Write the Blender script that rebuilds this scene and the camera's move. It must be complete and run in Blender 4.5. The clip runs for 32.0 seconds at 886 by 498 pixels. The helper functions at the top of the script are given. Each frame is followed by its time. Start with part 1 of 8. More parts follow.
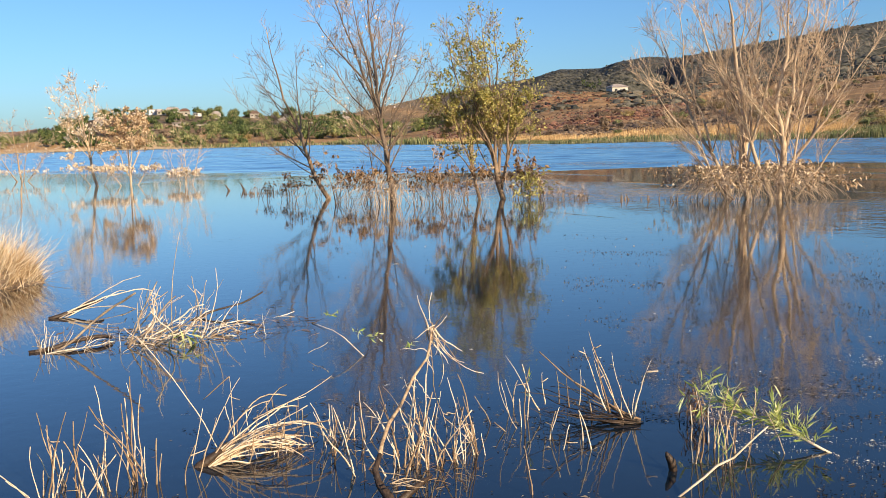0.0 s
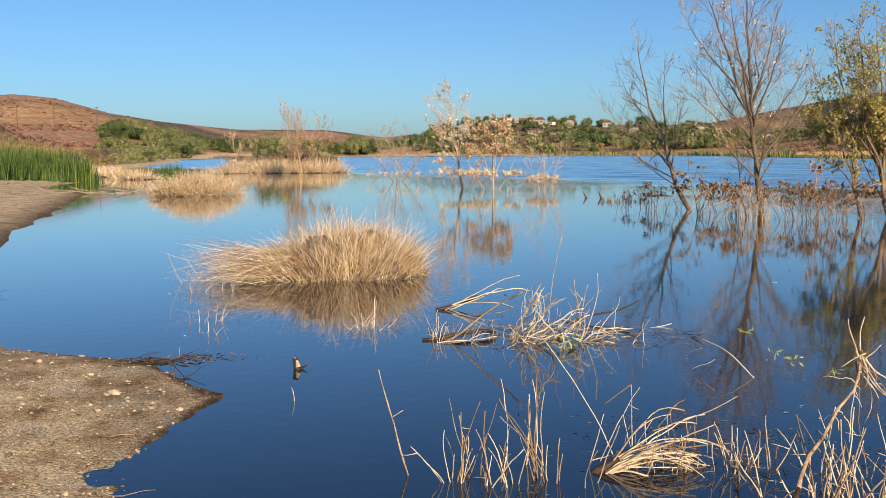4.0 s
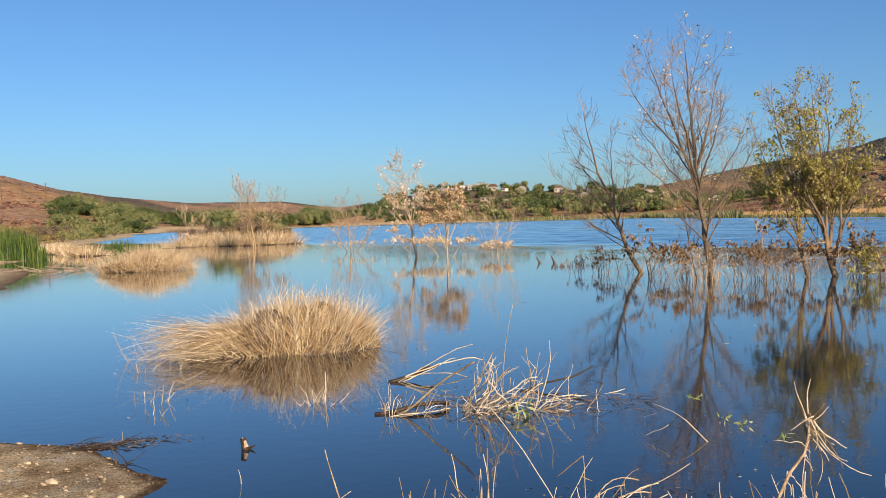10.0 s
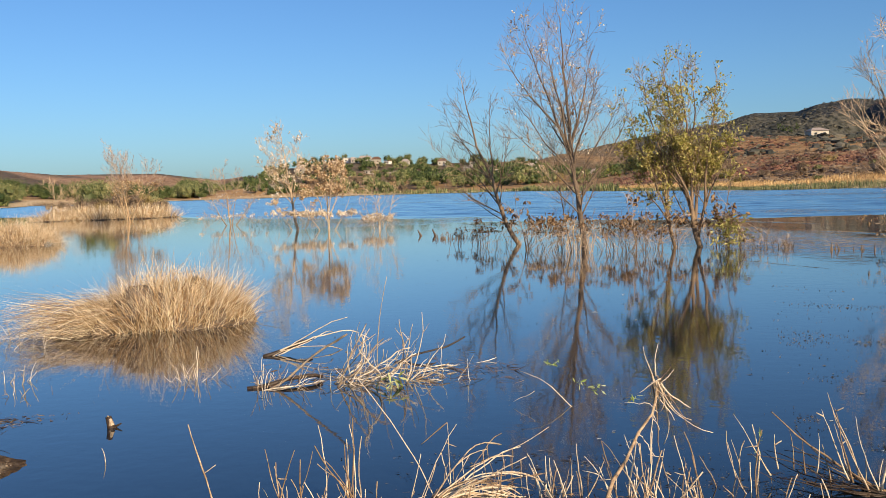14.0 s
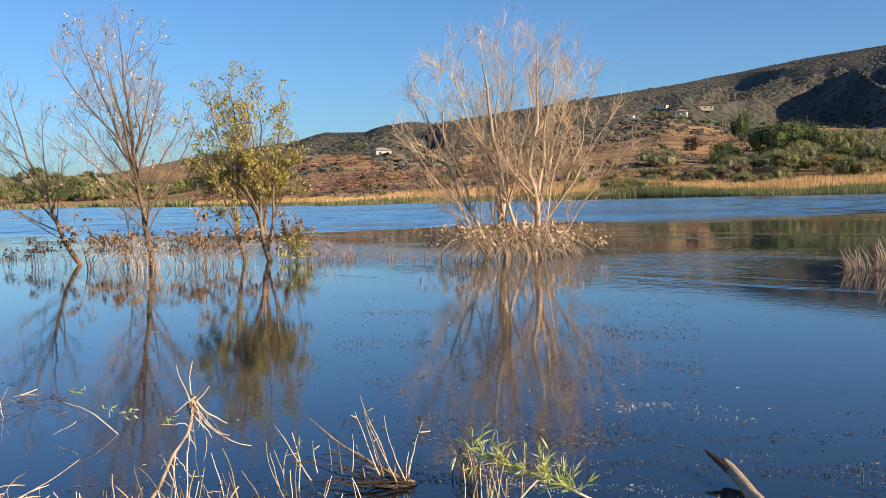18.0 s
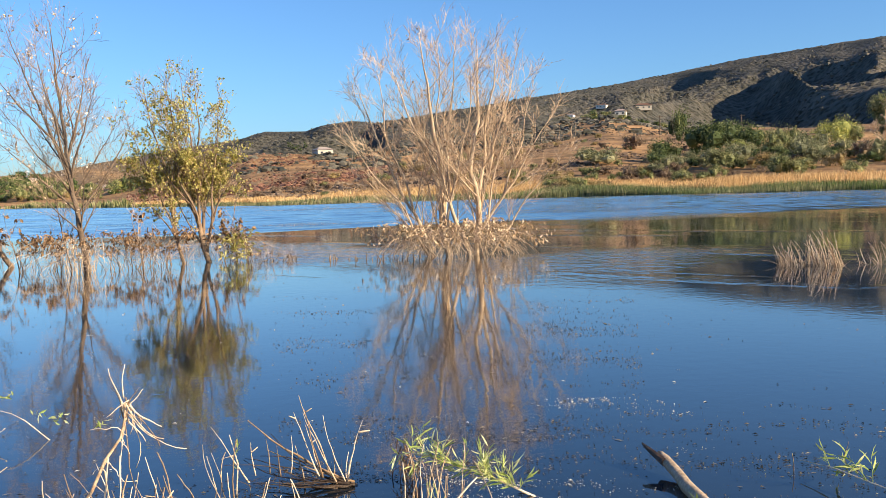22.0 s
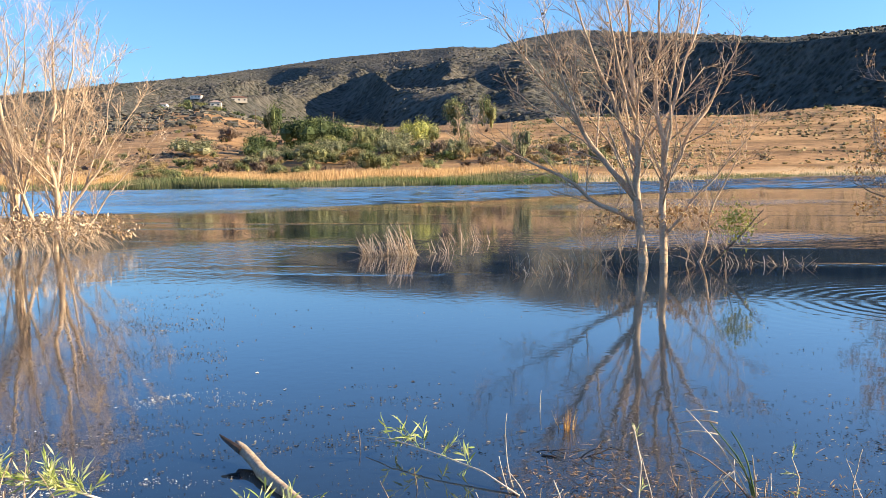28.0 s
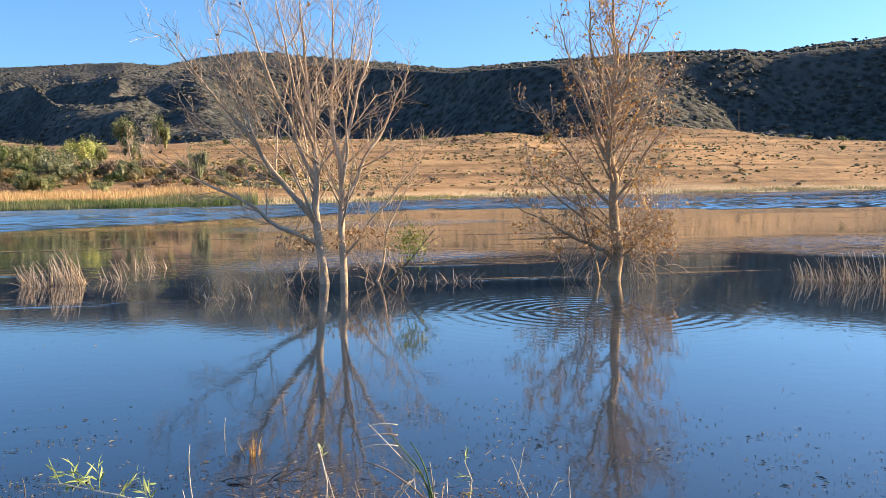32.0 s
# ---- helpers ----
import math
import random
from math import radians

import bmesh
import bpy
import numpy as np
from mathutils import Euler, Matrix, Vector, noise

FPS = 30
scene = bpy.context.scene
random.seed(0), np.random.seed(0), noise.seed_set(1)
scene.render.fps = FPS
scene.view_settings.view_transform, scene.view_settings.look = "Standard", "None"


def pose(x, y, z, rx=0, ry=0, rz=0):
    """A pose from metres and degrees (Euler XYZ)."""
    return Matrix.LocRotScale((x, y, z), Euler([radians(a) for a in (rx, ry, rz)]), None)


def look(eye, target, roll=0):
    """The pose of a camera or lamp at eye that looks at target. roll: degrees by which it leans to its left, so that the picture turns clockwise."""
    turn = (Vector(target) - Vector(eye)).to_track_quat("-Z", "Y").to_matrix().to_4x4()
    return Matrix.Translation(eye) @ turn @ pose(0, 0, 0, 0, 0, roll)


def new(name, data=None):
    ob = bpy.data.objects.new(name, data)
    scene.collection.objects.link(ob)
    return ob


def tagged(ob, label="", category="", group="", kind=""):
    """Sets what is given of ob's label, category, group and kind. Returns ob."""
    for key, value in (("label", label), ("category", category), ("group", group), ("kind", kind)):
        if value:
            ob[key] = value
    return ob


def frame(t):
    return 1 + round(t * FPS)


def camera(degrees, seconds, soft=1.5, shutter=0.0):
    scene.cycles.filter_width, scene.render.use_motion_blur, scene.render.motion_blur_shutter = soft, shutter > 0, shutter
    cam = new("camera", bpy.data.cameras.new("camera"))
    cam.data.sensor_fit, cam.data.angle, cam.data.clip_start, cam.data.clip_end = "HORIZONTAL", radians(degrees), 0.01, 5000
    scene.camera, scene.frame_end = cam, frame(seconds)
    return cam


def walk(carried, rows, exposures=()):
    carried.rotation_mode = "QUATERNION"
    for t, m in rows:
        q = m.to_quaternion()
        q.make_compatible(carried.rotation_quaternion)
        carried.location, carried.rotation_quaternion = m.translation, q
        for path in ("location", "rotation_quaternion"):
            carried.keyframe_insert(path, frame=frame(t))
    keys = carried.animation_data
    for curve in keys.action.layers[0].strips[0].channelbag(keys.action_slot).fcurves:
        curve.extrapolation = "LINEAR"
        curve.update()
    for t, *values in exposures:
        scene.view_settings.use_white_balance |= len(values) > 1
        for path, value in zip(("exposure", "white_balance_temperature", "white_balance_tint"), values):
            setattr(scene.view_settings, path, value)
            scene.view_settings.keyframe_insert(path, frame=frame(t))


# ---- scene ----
# ---- camera ----
FOV = 51.595
ROWS = [
    (0.0, -0.038, 0.213, 1.709, 3.272, -6.955, -1.640),
    (0.5, -0.049, 0.202, 1.714, 5.865, -6.620, -1.704),
    (1.0, -0.048, 0.221, 1.708, 9.910, -6.285, -1.747),
    (1.5, -0.064, 0.185, 1.697, 14.294, -6.085, -2.299),
    (2.0, -0.121, 0.168, 1.693, 16.596, -6.231, -1.300),
    (2.5, -0.244, 0.188, 1.685, 18.264, -6.755, -1.133),
    (3.0, -0.352, 0.205, 1.677, 19.656, -7.397, -1.132),
    (3.5, -0.399, 0.211, 1.679, 21.826, -6.938, -0.409),
    (4.0, -0.413, 0.245, 1.686, 24.614, -6.003, -0.364),
    (4.5, -0.420, 0.266, 1.688, 26.487, -5.597, -1.118),
    (6.5, -0.446, 0.268, 1.691, 29.848, -4.804, -1.985),
    (7.0, -0.423, 0.262, 1.693, 29.833, -4.254, -1.956),
    (7.5, -0.402, 0.243, 1.697, 28.678, -2.960, -1.409),
    (8.0, -0.385, 0.274, 1.711, 26.691, -1.357, -1.800),
    (8.5, -0.372, 0.293, 1.715, 24.703, -0.568, -2.082),
    (9.0, -0.368, 0.302, 1.720, 23.134, -0.351, -2.087),
    (9.5, -0.372, 0.307, 1.719, 22.311, -0.775, -1.835),
    (10.0, -0.377, 0.315, 1.710, 21.797, -1.835, -1.746),
    (10.5, -0.370, 0.309, 1.710, 21.567, -2.586, -1.872),
    (11.0, -0.356, 0.298, 1.713, 21.287, -2.717, -1.938),
    (11.5, -0.352, 0.308, 1.709, 21.021, -3.094, -1.854),
    (12.0, -0.347, 0.309, 1.705, 20.373, -3.835, -1.288),
    (12.5, -0.318, 0.297, 1.704, 19.408, -4.272, -1.515),
    (13.0, -0.298, 0.282, 1.710, 18.197, -4.326, -1.756),
    (13.5, -0.281, 0.279, 1.712, 16.579, -4.049, -1.819),
    (15.5, -0.152, 0.359, 1.683, 5.650, -3.162, -1.693),
    (16.0, -0.098, 0.355, 1.685, 1.081, -3.304, -2.193),
    (16.5, -0.066, 0.326, 1.691, -4.203, -3.061, -2.317),
    (17.0, -0.046, 0.341, 1.695, -8.011, -2.956, -1.607),
    (17.5, -0.037, 0.349, 1.694, -10.109, -3.279, -1.333),
    (18.0, -0.027, 0.341, 1.695, -11.295, -3.524, -1.647),
    (18.5, -0.023, 0.327, 1.699, -11.994, -3.470, -1.923),
    (19.0, -0.019, 0.336, 1.697, -12.379, -3.305, -2.060),
    (19.5, -0.019, 0.353, 1.693, -12.295, -3.332, -2.042),
    (20.0, -0.013, 0.373, 1.687, -12.100, -3.511, -1.951),
    (20.5, -0.008, 0.373, 1.685, -12.169, -3.541, -1.754),
    (21.0, -0.010, 0.355, 1.688, -12.850, -3.638, -1.674),
    (21.5, -0.011, 0.355, 1.686, -13.779, -3.668, -1.765),
    (22.0, 0.001, 0.346, 1.687, -14.860, -3.682, -1.877),
    (22.5, 0.004, 0.326, 1.692, -16.707, -3.723, -1.716),
    (23.0, 0.000, 0.323, 1.693, -18.637, -3.854, -1.454),
    (23.5, -0.003, 0.290, 1.692, -21.305, -4.127, -1.124),
    (24.0, 0.003, 0.266, 1.690, -24.220, -4.466, -1.200),
    (24.5, 0.008, 0.245, 1.690, -26.759, -4.701, -1.155),
    (25.0, 0.028, 0.240, 1.691, -28.777, -4.833, -1.293),
    (25.5, 0.027, 0.231, 1.692, -30.295, -4.987, -1.672),
    (27.5, 0.062, 0.195, 1.706, -37.231, -4.826, -0.798),
    (28.0, 0.069, 0.170, 1.706, -39.638, -4.748, -0.943),
    (28.5, 0.082, 0.165, 1.704, -42.186, -5.055, -1.181),
    (29.0, 0.088, 0.162, 1.700, -44.228, -5.393, -1.212),
    (29.5, 0.084, 0.151, 1.697, -46.781, -5.449, -0.817),
    (30.0, 0.084, 0.140, 1.700, -49.376, -5.275, -0.729),
    (30.5, 0.080, 0.129, 1.711, -52.029, -5.133, -0.967),
    (31.0, 0.058, 0.119, 1.717, -54.858, -4.799, -0.743),
    (31.5, 0.033, 0.112, 1.719, -57.372, -4.251, -0.481),
    (32.0, 0.028, 0.130, 1.721, -59.423, -3.720, -1.010),
]
cam = camera(FOV, 32.0, soft=0.6)
walk(cam, [(t, pose(x, y, z, 90 + p, 0, w) @ pose(0, 0, 0, 0, 0, r)) for t, x, y, z, w, p, r in ROWS],
     exposures=[(0, 0.7), (4, 0.4), (7, 0.36), (13, 0.37), (16, 0.5), (20, 0.83), (25, 1.2), (28, 1.38), (32, 1.35)])

# ---- light ----
SUN_AZ, SUN_EL = 134.0, 22.0      # degrees to the right of +y, and above the horizon
SUN_DIR = Vector((math.sin(radians(SUN_AZ)) * math.cos(radians(SUN_EL)), math.cos(radians(SUN_AZ)) * math.cos(radians(SUN_EL)), math.sin(radians(SUN_EL))))
world = bpy.data.worlds.new("world")
scene.world = world
world.use_nodes = True
wn = world.node_tree
sky = wn.nodes.new("ShaderNodeTexSky")
sky.sky_type = "NISHITA"
sky.sun_disc = False
sky.sun_elevation = radians(SUN_EL)
sky.sun_rotation = radians(SUN_AZ)
sky.air_density, sky.dust_density, sky.ozone_density = 1.0, 0.8, 3.4
tint = wn.nodes.new("ShaderNodeMix")
tint.data_type, tint.blend_type = "RGBA", "MULTIPLY"
tint.inputs[0].default_value = 1.0
tint.inputs[7].default_value = (0.67, 0.945, 1.24, 1)
wn.links.new(sky.outputs["Color"], tint.inputs[6])
wn.links.new(tint.outputs[2], wn.nodes["Background"].inputs["Color"])
wn.nodes["Background"].inputs["Strength"].default_value = 0.077
sun = new("sun", bpy.data.lights.new("sun", "SUN"))
sun.data.energy, sun.data.angle, sun.data.color = 5.0, radians(0.5), (1.0, 0.79, 0.53)
sun.matrix_world = look(SUN_DIR * 50, (0, 0, 0))


# ---- materials ----
def surface(name, colours, scale=4.0, fine=40.0, rough=0.85, bump=0.3, bump_dist=0.02, spread=0.15, by="none", spec=0.3):
    """A rough natural surface: two scales of noise over a colour ramp, with relief; by: 'object' or 'island' adds piece-to-piece variation."""
    m = bpy.data.materials.new(name)
    m.use_nodes = True
    nt = m.node_tree
    N, L = nt.nodes, nt.links
    b = N["Principled BSDF"]
    geo = N.new("ShaderNodeNewGeometry")
    n1, n2 = N.new("ShaderNodeTexNoise"), N.new("ShaderNodeTexNoise")
    for n, s in ((n1, scale), (n2, fine)):
        L.new(geo.outputs["Position"], n.inputs["Vector"])
        n.inputs["Scale"].default_value, n.inputs["Detail"].default_value = s, 5
    mix = N.new("ShaderNodeMath")
    mix.operation = "MULTIPLY_ADD"
    L.new(n2.outputs["Fac"], mix.inputs[0])
    mix.inputs[1].default_value = 0.5
    half = N.new("ShaderNodeMath")
    half.operation = "MULTIPLY"
    half.inputs[1].default_value = 0.5
    L.new(n1.outputs["Fac"], half.inputs[0])
    L.new(half.outputs[0], mix.inputs[2])
    fac = mix.outputs[0]
    if by != "none":
        add = N.new("ShaderNodeMath")
        add.operation = "MULTIPLY_ADD"
        src = N.new("ShaderNodeObjectInfo").outputs["Random"] if by == "object" else geo.outputs["Random Per Island"]
        sub = N.new("ShaderNodeMath")
        sub.operation = "SUBTRACT"
        sub.inputs[1].default_value = 0.5
        L.new(src, sub.inputs[0])
        L.new(sub.outputs[0], add.inputs[0])
        add.inputs[1].default_value = spread * 2
        L.new(fac, add.inputs[2])
        fac = add.outputs[0]
    ramp = N.new("ShaderNodeValToRGB")
    e = ramp.color_ramp.elements
    while len(e) < len(colours):
        e.new(0.5)
    for i, c in enumerate(colours):
        e[i].position = 0.3 + 0.4 * i / max(1, len(colours) - 1)
        e[i].color = (*c, 1)
    L.new(fac, ramp.inputs["Fac"])
    L.new(ramp.outputs["Color"], b.inputs["Base Color"])
    b.inputs["Roughness"].default_value = rough
    b.inputs["Specular IOR Level"].default_value = spec
    if bump:
        bp = N.new("ShaderNodeBump")
        bp.inputs["Strength"].default_value, bp.inputs["Distance"].default_value = bump, bump_dist
        L.new(n2.outputs["Fac"], bp.inputs["Height"])
        L.new(bp.outputs["Normal"], b.inputs["Normal"])
    return m


def leafy(name, colours, through_light=0.35, by="island", spread=0.3, scale=0.8):
    """Leaves: varied leaf by leaf, with some light let through."""
    m = surface(name, colours, scale=scale, fine=9.0, rough=0.6, bump=0, by=by, spread=spread)
    nt = m.node_tree
    N, L = nt.nodes, nt.links
    b = N["Principled BSDF"]
    tr = N.new("ShaderNodeBsdfTranslucent")
    mx = N.new("ShaderNodeMixShader")
    mx.inputs[0].default_value = through_light
    L.new(b.inputs["Base Color"].links[0].from_socket, tr.inputs["Color"])
    L.new(b.outputs[0], mx.inputs[1])
    L.new(tr.outputs[0], mx.inputs[2])
    L.new(mx.outputs[0], N["Material Output"].inputs["Surface"])
    return m


M_BARK_PALE = surface("pale_bark", [(0.25, 0.17, 0.105), (0.5, 0.375, 0.255), (0.68, 0.55, 0.41)], 3, 30, bump=0.5, by="island", spread=0.1)
M_BARK_TAN = surface("tan_bark", [(0.17, 0.105, 0.06), (0.38, 0.255, 0.145), (0.6, 0.44, 0.28)], 3, 30, bump=0.6, by="island", spread=0.1)
M_BARK_DARK = surface("dark_bark", [(0.08, 0.055, 0.04), (0.2, 0.14, 0.095), (0.36, 0.26, 0.17)], 3, 30, bump=0.5, by="island", spread=0.12)
M_TWIG = surface("grey_twig", [(0.2, 0.15, 0.12), (0.38, 0.29, 0.22), (0.55, 0.44, 0.34)], 2, 20, bump=0, by="island", spread=0.2)
M_TWIG_BROWN = surface("brown_twig", [(0.12, 0.085, 0.06), (0.26, 0.19, 0.13), (0.46, 0.35, 0.24)], 2, 20, bump=0, by="island", spread=0.2)
M_TWIG_PALE = surface("tan_twig", [(0.29, 0.19, 0.115), (0.5, 0.365, 0.24), (0.68, 0.53, 0.37)], 2, 20, bump=0, by="island", spread=0.2)
M_STALK = surface("dry_stalk", [(0.26, 0.17, 0.1), (0.56, 0.42, 0.28), (0.76, 0.62, 0.46)], 14, 90, bump=0.4, bump_dist=0.004, by="object", spread=0.3)
M_DRIFT = surface("bleached_driftwood", [(0.26, 0.19, 0.13), (0.52, 0.42, 0.31), (0.74, 0.64, 0.52)], 9, 70, bump=0.4, bump_dist=0.004, by="object", spread=0.3)
M_WETWOOD = surface("wet_dark_wood", [(0.03, 0.02, 0.013), (0.05, 0.033, 0.023), (0.1, 0.066, 0.043)], 8, 60, rough=0.5, bump=0.6, bump_dist=0.01)
M_LOG = surface("weathered_log", [(0.2, 0.14, 0.09), (0.42, 0.32, 0.22), (0.62, 0.5, 0.37)], 6, 50, bump=0.7, bump_dist=0.008)
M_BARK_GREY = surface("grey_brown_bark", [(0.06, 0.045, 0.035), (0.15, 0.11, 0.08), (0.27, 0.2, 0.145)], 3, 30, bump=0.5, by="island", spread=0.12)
M_LEAF_BRONZE = leafy("bronze_leaf", [(0.2, 0.145, 0.05), (0.38, 0.29, 0.1), (0.54, 0.43, 0.18)], 0.35)
M_STRAW = leafy("dry_straw", [(0.4, 0.26, 0.13), (0.76, 0.57, 0.35), (0.92, 0.79, 0.58)], 0.18, scale=3.0, spread=0.4)
M_LEAF_DRY = leafy("dry_leaf", [(0.28, 0.16, 0.07), (0.5, 0.33, 0.17), (0.72, 0.55, 0.33)], 0.3)
M_LEAF_BROWN = leafy("brown_leaf", [(0.1, 0.055, 0.03), (0.24, 0.14, 0.07), (0.42, 0.27, 0.14)], 0.25)
M_LEAF_CREAM = leafy("cream_leaf", [(0.62, 0.47, 0.3), (0.78, 0.65, 0.48), (0.88, 0.81, 0.7)], 0.3)
M_WRACK = leafy("flood_wrack", [(0.33, 0.22, 0.12), (0.58, 0.42, 0.26), (0.78, 0.62, 0.43)], 0.25, spread=0.4)
M_LEAF_OLIVE = leafy("olive_leaf", [(0.22, 0.205, 0.05), (0.46, 0.42, 0.12), (0.66, 0.59, 0.23)], 0.4)
M_LEAF_YELLOW = leafy("yellow_leaf", [(0.32, 0.31, 0.07), (0.5, 0.46, 0.13), (0.64, 0.58, 0.25)], 0.4)
M_LEAF_ORANGE = leafy("orange_leaf", [(0.3, 0.13, 0.04), (0.5, 0.26, 0.07), (0.62, 0.4, 0.14)], 0.4)
M_LEAF_GREEN = leafy("fresh_green_leaf", [(0.28, 0.36, 0.08), (0.48, 0.54, 0.16), (0.7, 0.7, 0.36)], 0.4)
M_REED_GREEN = leafy("green_reed", [(0.03, 0.07, 0.02), (0.07, 0.15, 0.035), (0.22, 0.28, 0.07)], 0.3)
M_REED_SAGE = leafy("sage_reed", [(0.08, 0.11, 0.05), (0.17, 0.2, 0.09), (0.36, 0.34, 0.17)], 0.25, scale=0.15)
M_BUSH_DARK = leafy("dark_bush_leaf", [(0.03, 0.055, 0.018), (0.075, 0.11, 0.034), (0.16, 0.19, 0.065)], 0.2, scale=0.5)
M_BUSH_MID = leafy("bush_leaf", [(0.09, 0.115, 0.045), (0.2, 0.22, 0.08), (0.34, 0.33, 0.15)], 0.2, scale=0.5)
M_BUSH_LIME = leafy("lime_bush_leaf", [(0.17, 0.2, 0.05), (0.34, 0.36, 0.085), (0.52, 0.5, 0.16)], 0.25, scale=0.5)
M_BUSH_MID_SAGE = leafy("sage_bush_leaf", [(0.11, 0.125, 0.06), (0.21, 0.22, 0.11), (0.33, 0.32, 0.18)], 0.2, scale=0.5)
M_BUSH_GREY = leafy("grey_brush_leaf", [(0.1, 0.07, 0.05), (0.18, 0.13, 0.09), (0.28, 0.21, 0.14)], 0.15, scale=0.5)
M_BUSH_TAN = leafy("tan_brush_leaf", [(0.2, 0.15, 0.06), (0.32, 0.24, 0.1), (0.45, 0.34, 0.16)], 0.2, scale=0.5)
M_GRASS_DRY = leafy("golden_grass", [(0.42, 0.26, 0.11), (0.64, 0.42, 0.19), (0.78, 0.56, 0.28)], 0.2, scale=0.2)
M_SCRUB = surface("chaparral", [(0.042, 0.045, 0.037), (0.085, 0.084, 0.068), (0.155, 0.14, 0.108)], 0.2, 2.0, bump=0.5, bump_dist=0.3, by="island", spread=0.25)
M_SCRUB_RED = surface("rust_brush", [(0.1, 0.05, 0.038), (0.18, 0.085, 0.06), (0.26, 0.14, 0.09)], 0.2, 2.0, bump=0.4, bump_dist=0.2, by="island", spread=0.3)
M_STONE = surface("pale_stone", [(0.16, 0.115, 0.075), (0.34, 0.255, 0.165), (0.58, 0.46, 0.33)], 9, 60, by="island", spread=0.3)
M_WALL = surface("house_plaster", [(0.42, 0.38, 0.32), (0.6, 0.55, 0.48), (0.78, 0.74, 0.68)], 0.3, 3, bump=0.1, by="object", spread=0.3)
M_ROOF = surface("house_roof", [(0.16, 0.09, 0.06), (0.28, 0.2, 0.16), (0.4, 0.34, 0.3)], 0.4, 4, bump=0.2, by="object", spread=0.3)
M_PANE = surface("dark_window", [(0.02, 0.025, 0.03), (0.04, 0.05, 0.06)], 0.5, 3, rough=0.1, bump=0, spec=0.6)
M_POLE = surface("weathered_pole", [(0.1, 0.075, 0.055), (0.2, 0.15, 0.11)], 2, 20, bump=0.2)
M_FLECK = surface("floating_fleck", [(0.03, 0.023, 0.016), (0.09, 0.07, 0.048), (0.24, 0.19, 0.13)], 3, 20, bump=0, by="island", spread=0.4)


def water_material():
    m = bpy.data.materials.new("lake_water")
    m.use_nodes = True
    N, L = m.node_tree.nodes, m.node_tree.links
    b = N["Principled BSDF"]
    b.inputs["Base Color"].default_value = (0.017, 0.028, 0.04, 1)
    b.inputs["Roughness"].default_value = 0.02
    b.inputs["IOR"].default_value = 1.33
    b.inputs["Specular IOR Level"].default_value = 0.5
    b.inputs["Coat Weight"].default_value, b.inputs["Coat Roughness"].default_value, b.inputs["Coat IOR"].default_value = 0.58, 0.04, 1.33
    geo = N.new("ShaderNodeNewGeometry")

    def math_node(op, a, c=None):
        n = N.new("ShaderNodeMath")
        n.operation = op
        for i, v in enumerate((a, c)):
            if v is None:
                continue
            if isinstance(v, (int, float)):
                n.inputs[i].default_value = v
            else:
                L.new(v, n.inputs[i])
        return n.outputs[0]

    def noise_node(scale, detail, stretch):
        mp = N.new("ShaderNodeMapping")
        mp.inputs["Scale"].default_value = stretch
        L.new(geo.outputs["Position"], mp.inputs["Vector"])
        n = N.new("ShaderNodeTexNoise")
        n.inputs["Scale"].default_value, n.inputs["Detail"].default_value = scale, detail
        L.new(mp.outputs[0], n.inputs["Vector"])
        return n.outputs["Fac"]

    ln = N.new("ShaderNodeVectorMath")
    ln.operation = "LENGTH"
    L.new(geo.outputs["Position"], ln.inputs[0])
    split = N.new("ShaderNodeSeparateXYZ")
    L.new(geo.outputs["Position"], split.inputs[0])
    px, py = split.outputs[0], split.outputs[1]
    across = math_node("SUBTRACT", math_node("SUBTRACT", py, 42.0), math_node("MULTIPLY", math_node("MAXIMUM", math_node("MULTIPLY", px, -1.0), 0.0), 0.6))
    reach = math_node("MAXIMUM", across, math_node("SUBTRACT", px, 66.0))
    streak = noise_node(1.0, 5, (0.03, 0.1, 1))
    edge = math_node("ADD", reach, math_node("MULTIPLY", math_node("SUBTRACT", streak, 0.5), 26.0))
    wind = N.new("ShaderNodeMapRange")
    wind.interpolation_type = "SMOOTHSTEP"
    wind.inputs["From Min"].default_value, wind.inputs["From Max"].default_value = -1.5, 4.0
    L.new(edge, wind.inputs["Value"])
    calm = noise_node(6.5, 2, (1, 1, 1))
    patch = N.new("ShaderNodeMapRange")
    patch.inputs["From Min"].default_value, patch.inputs["From Max"].default_value = 0.5, 0.62
    L.new(noise_node(0.055, 3, (1, 1, 1)), patch.inputs["Value"])
    mid_water = N.new("ShaderNodeMapRange")
    mid_water.inputs["From Min"].default_value, mid_water.inputs["From Max"].default_value = 12.0, 24.0
    L.new(ln.outputs["Value"], mid_water.inputs["Value"])
    calm_h = math_node("MULTIPLY", calm, 0.00095)
    patch_h = math_node("MULTIPLY", math_node("MULTIPLY", noise_node(3.0, 3, (1, 1, 1)), 0.04), math_node("MULTIPLY", patch.outputs[0], mid_water.outputs[0]))
    def along_axis(v):
        n = N.new("ShaderNodeVectorMath")
        n.operation = "DOT_PRODUCT"
        n.inputs[1].default_value = v
        L.new(geo.outputs["Position"], n.inputs[0])
        return n.outputs["Value"]
    band = N.new("ShaderNodeCombineXYZ")
    L.new(along_axis((0.57 * 0.08, -0.82 * 0.08, 0)), band.inputs[0])
    L.new(along_axis((0.82 * 0.45, 0.57 * 0.45, 0)), band.inputs[1])
    lanes = N.new("ShaderNodeTexNoise")
    lanes.inputs["Scale"].default_value, lanes.inputs["Detail"].default_value = 1.0, 3
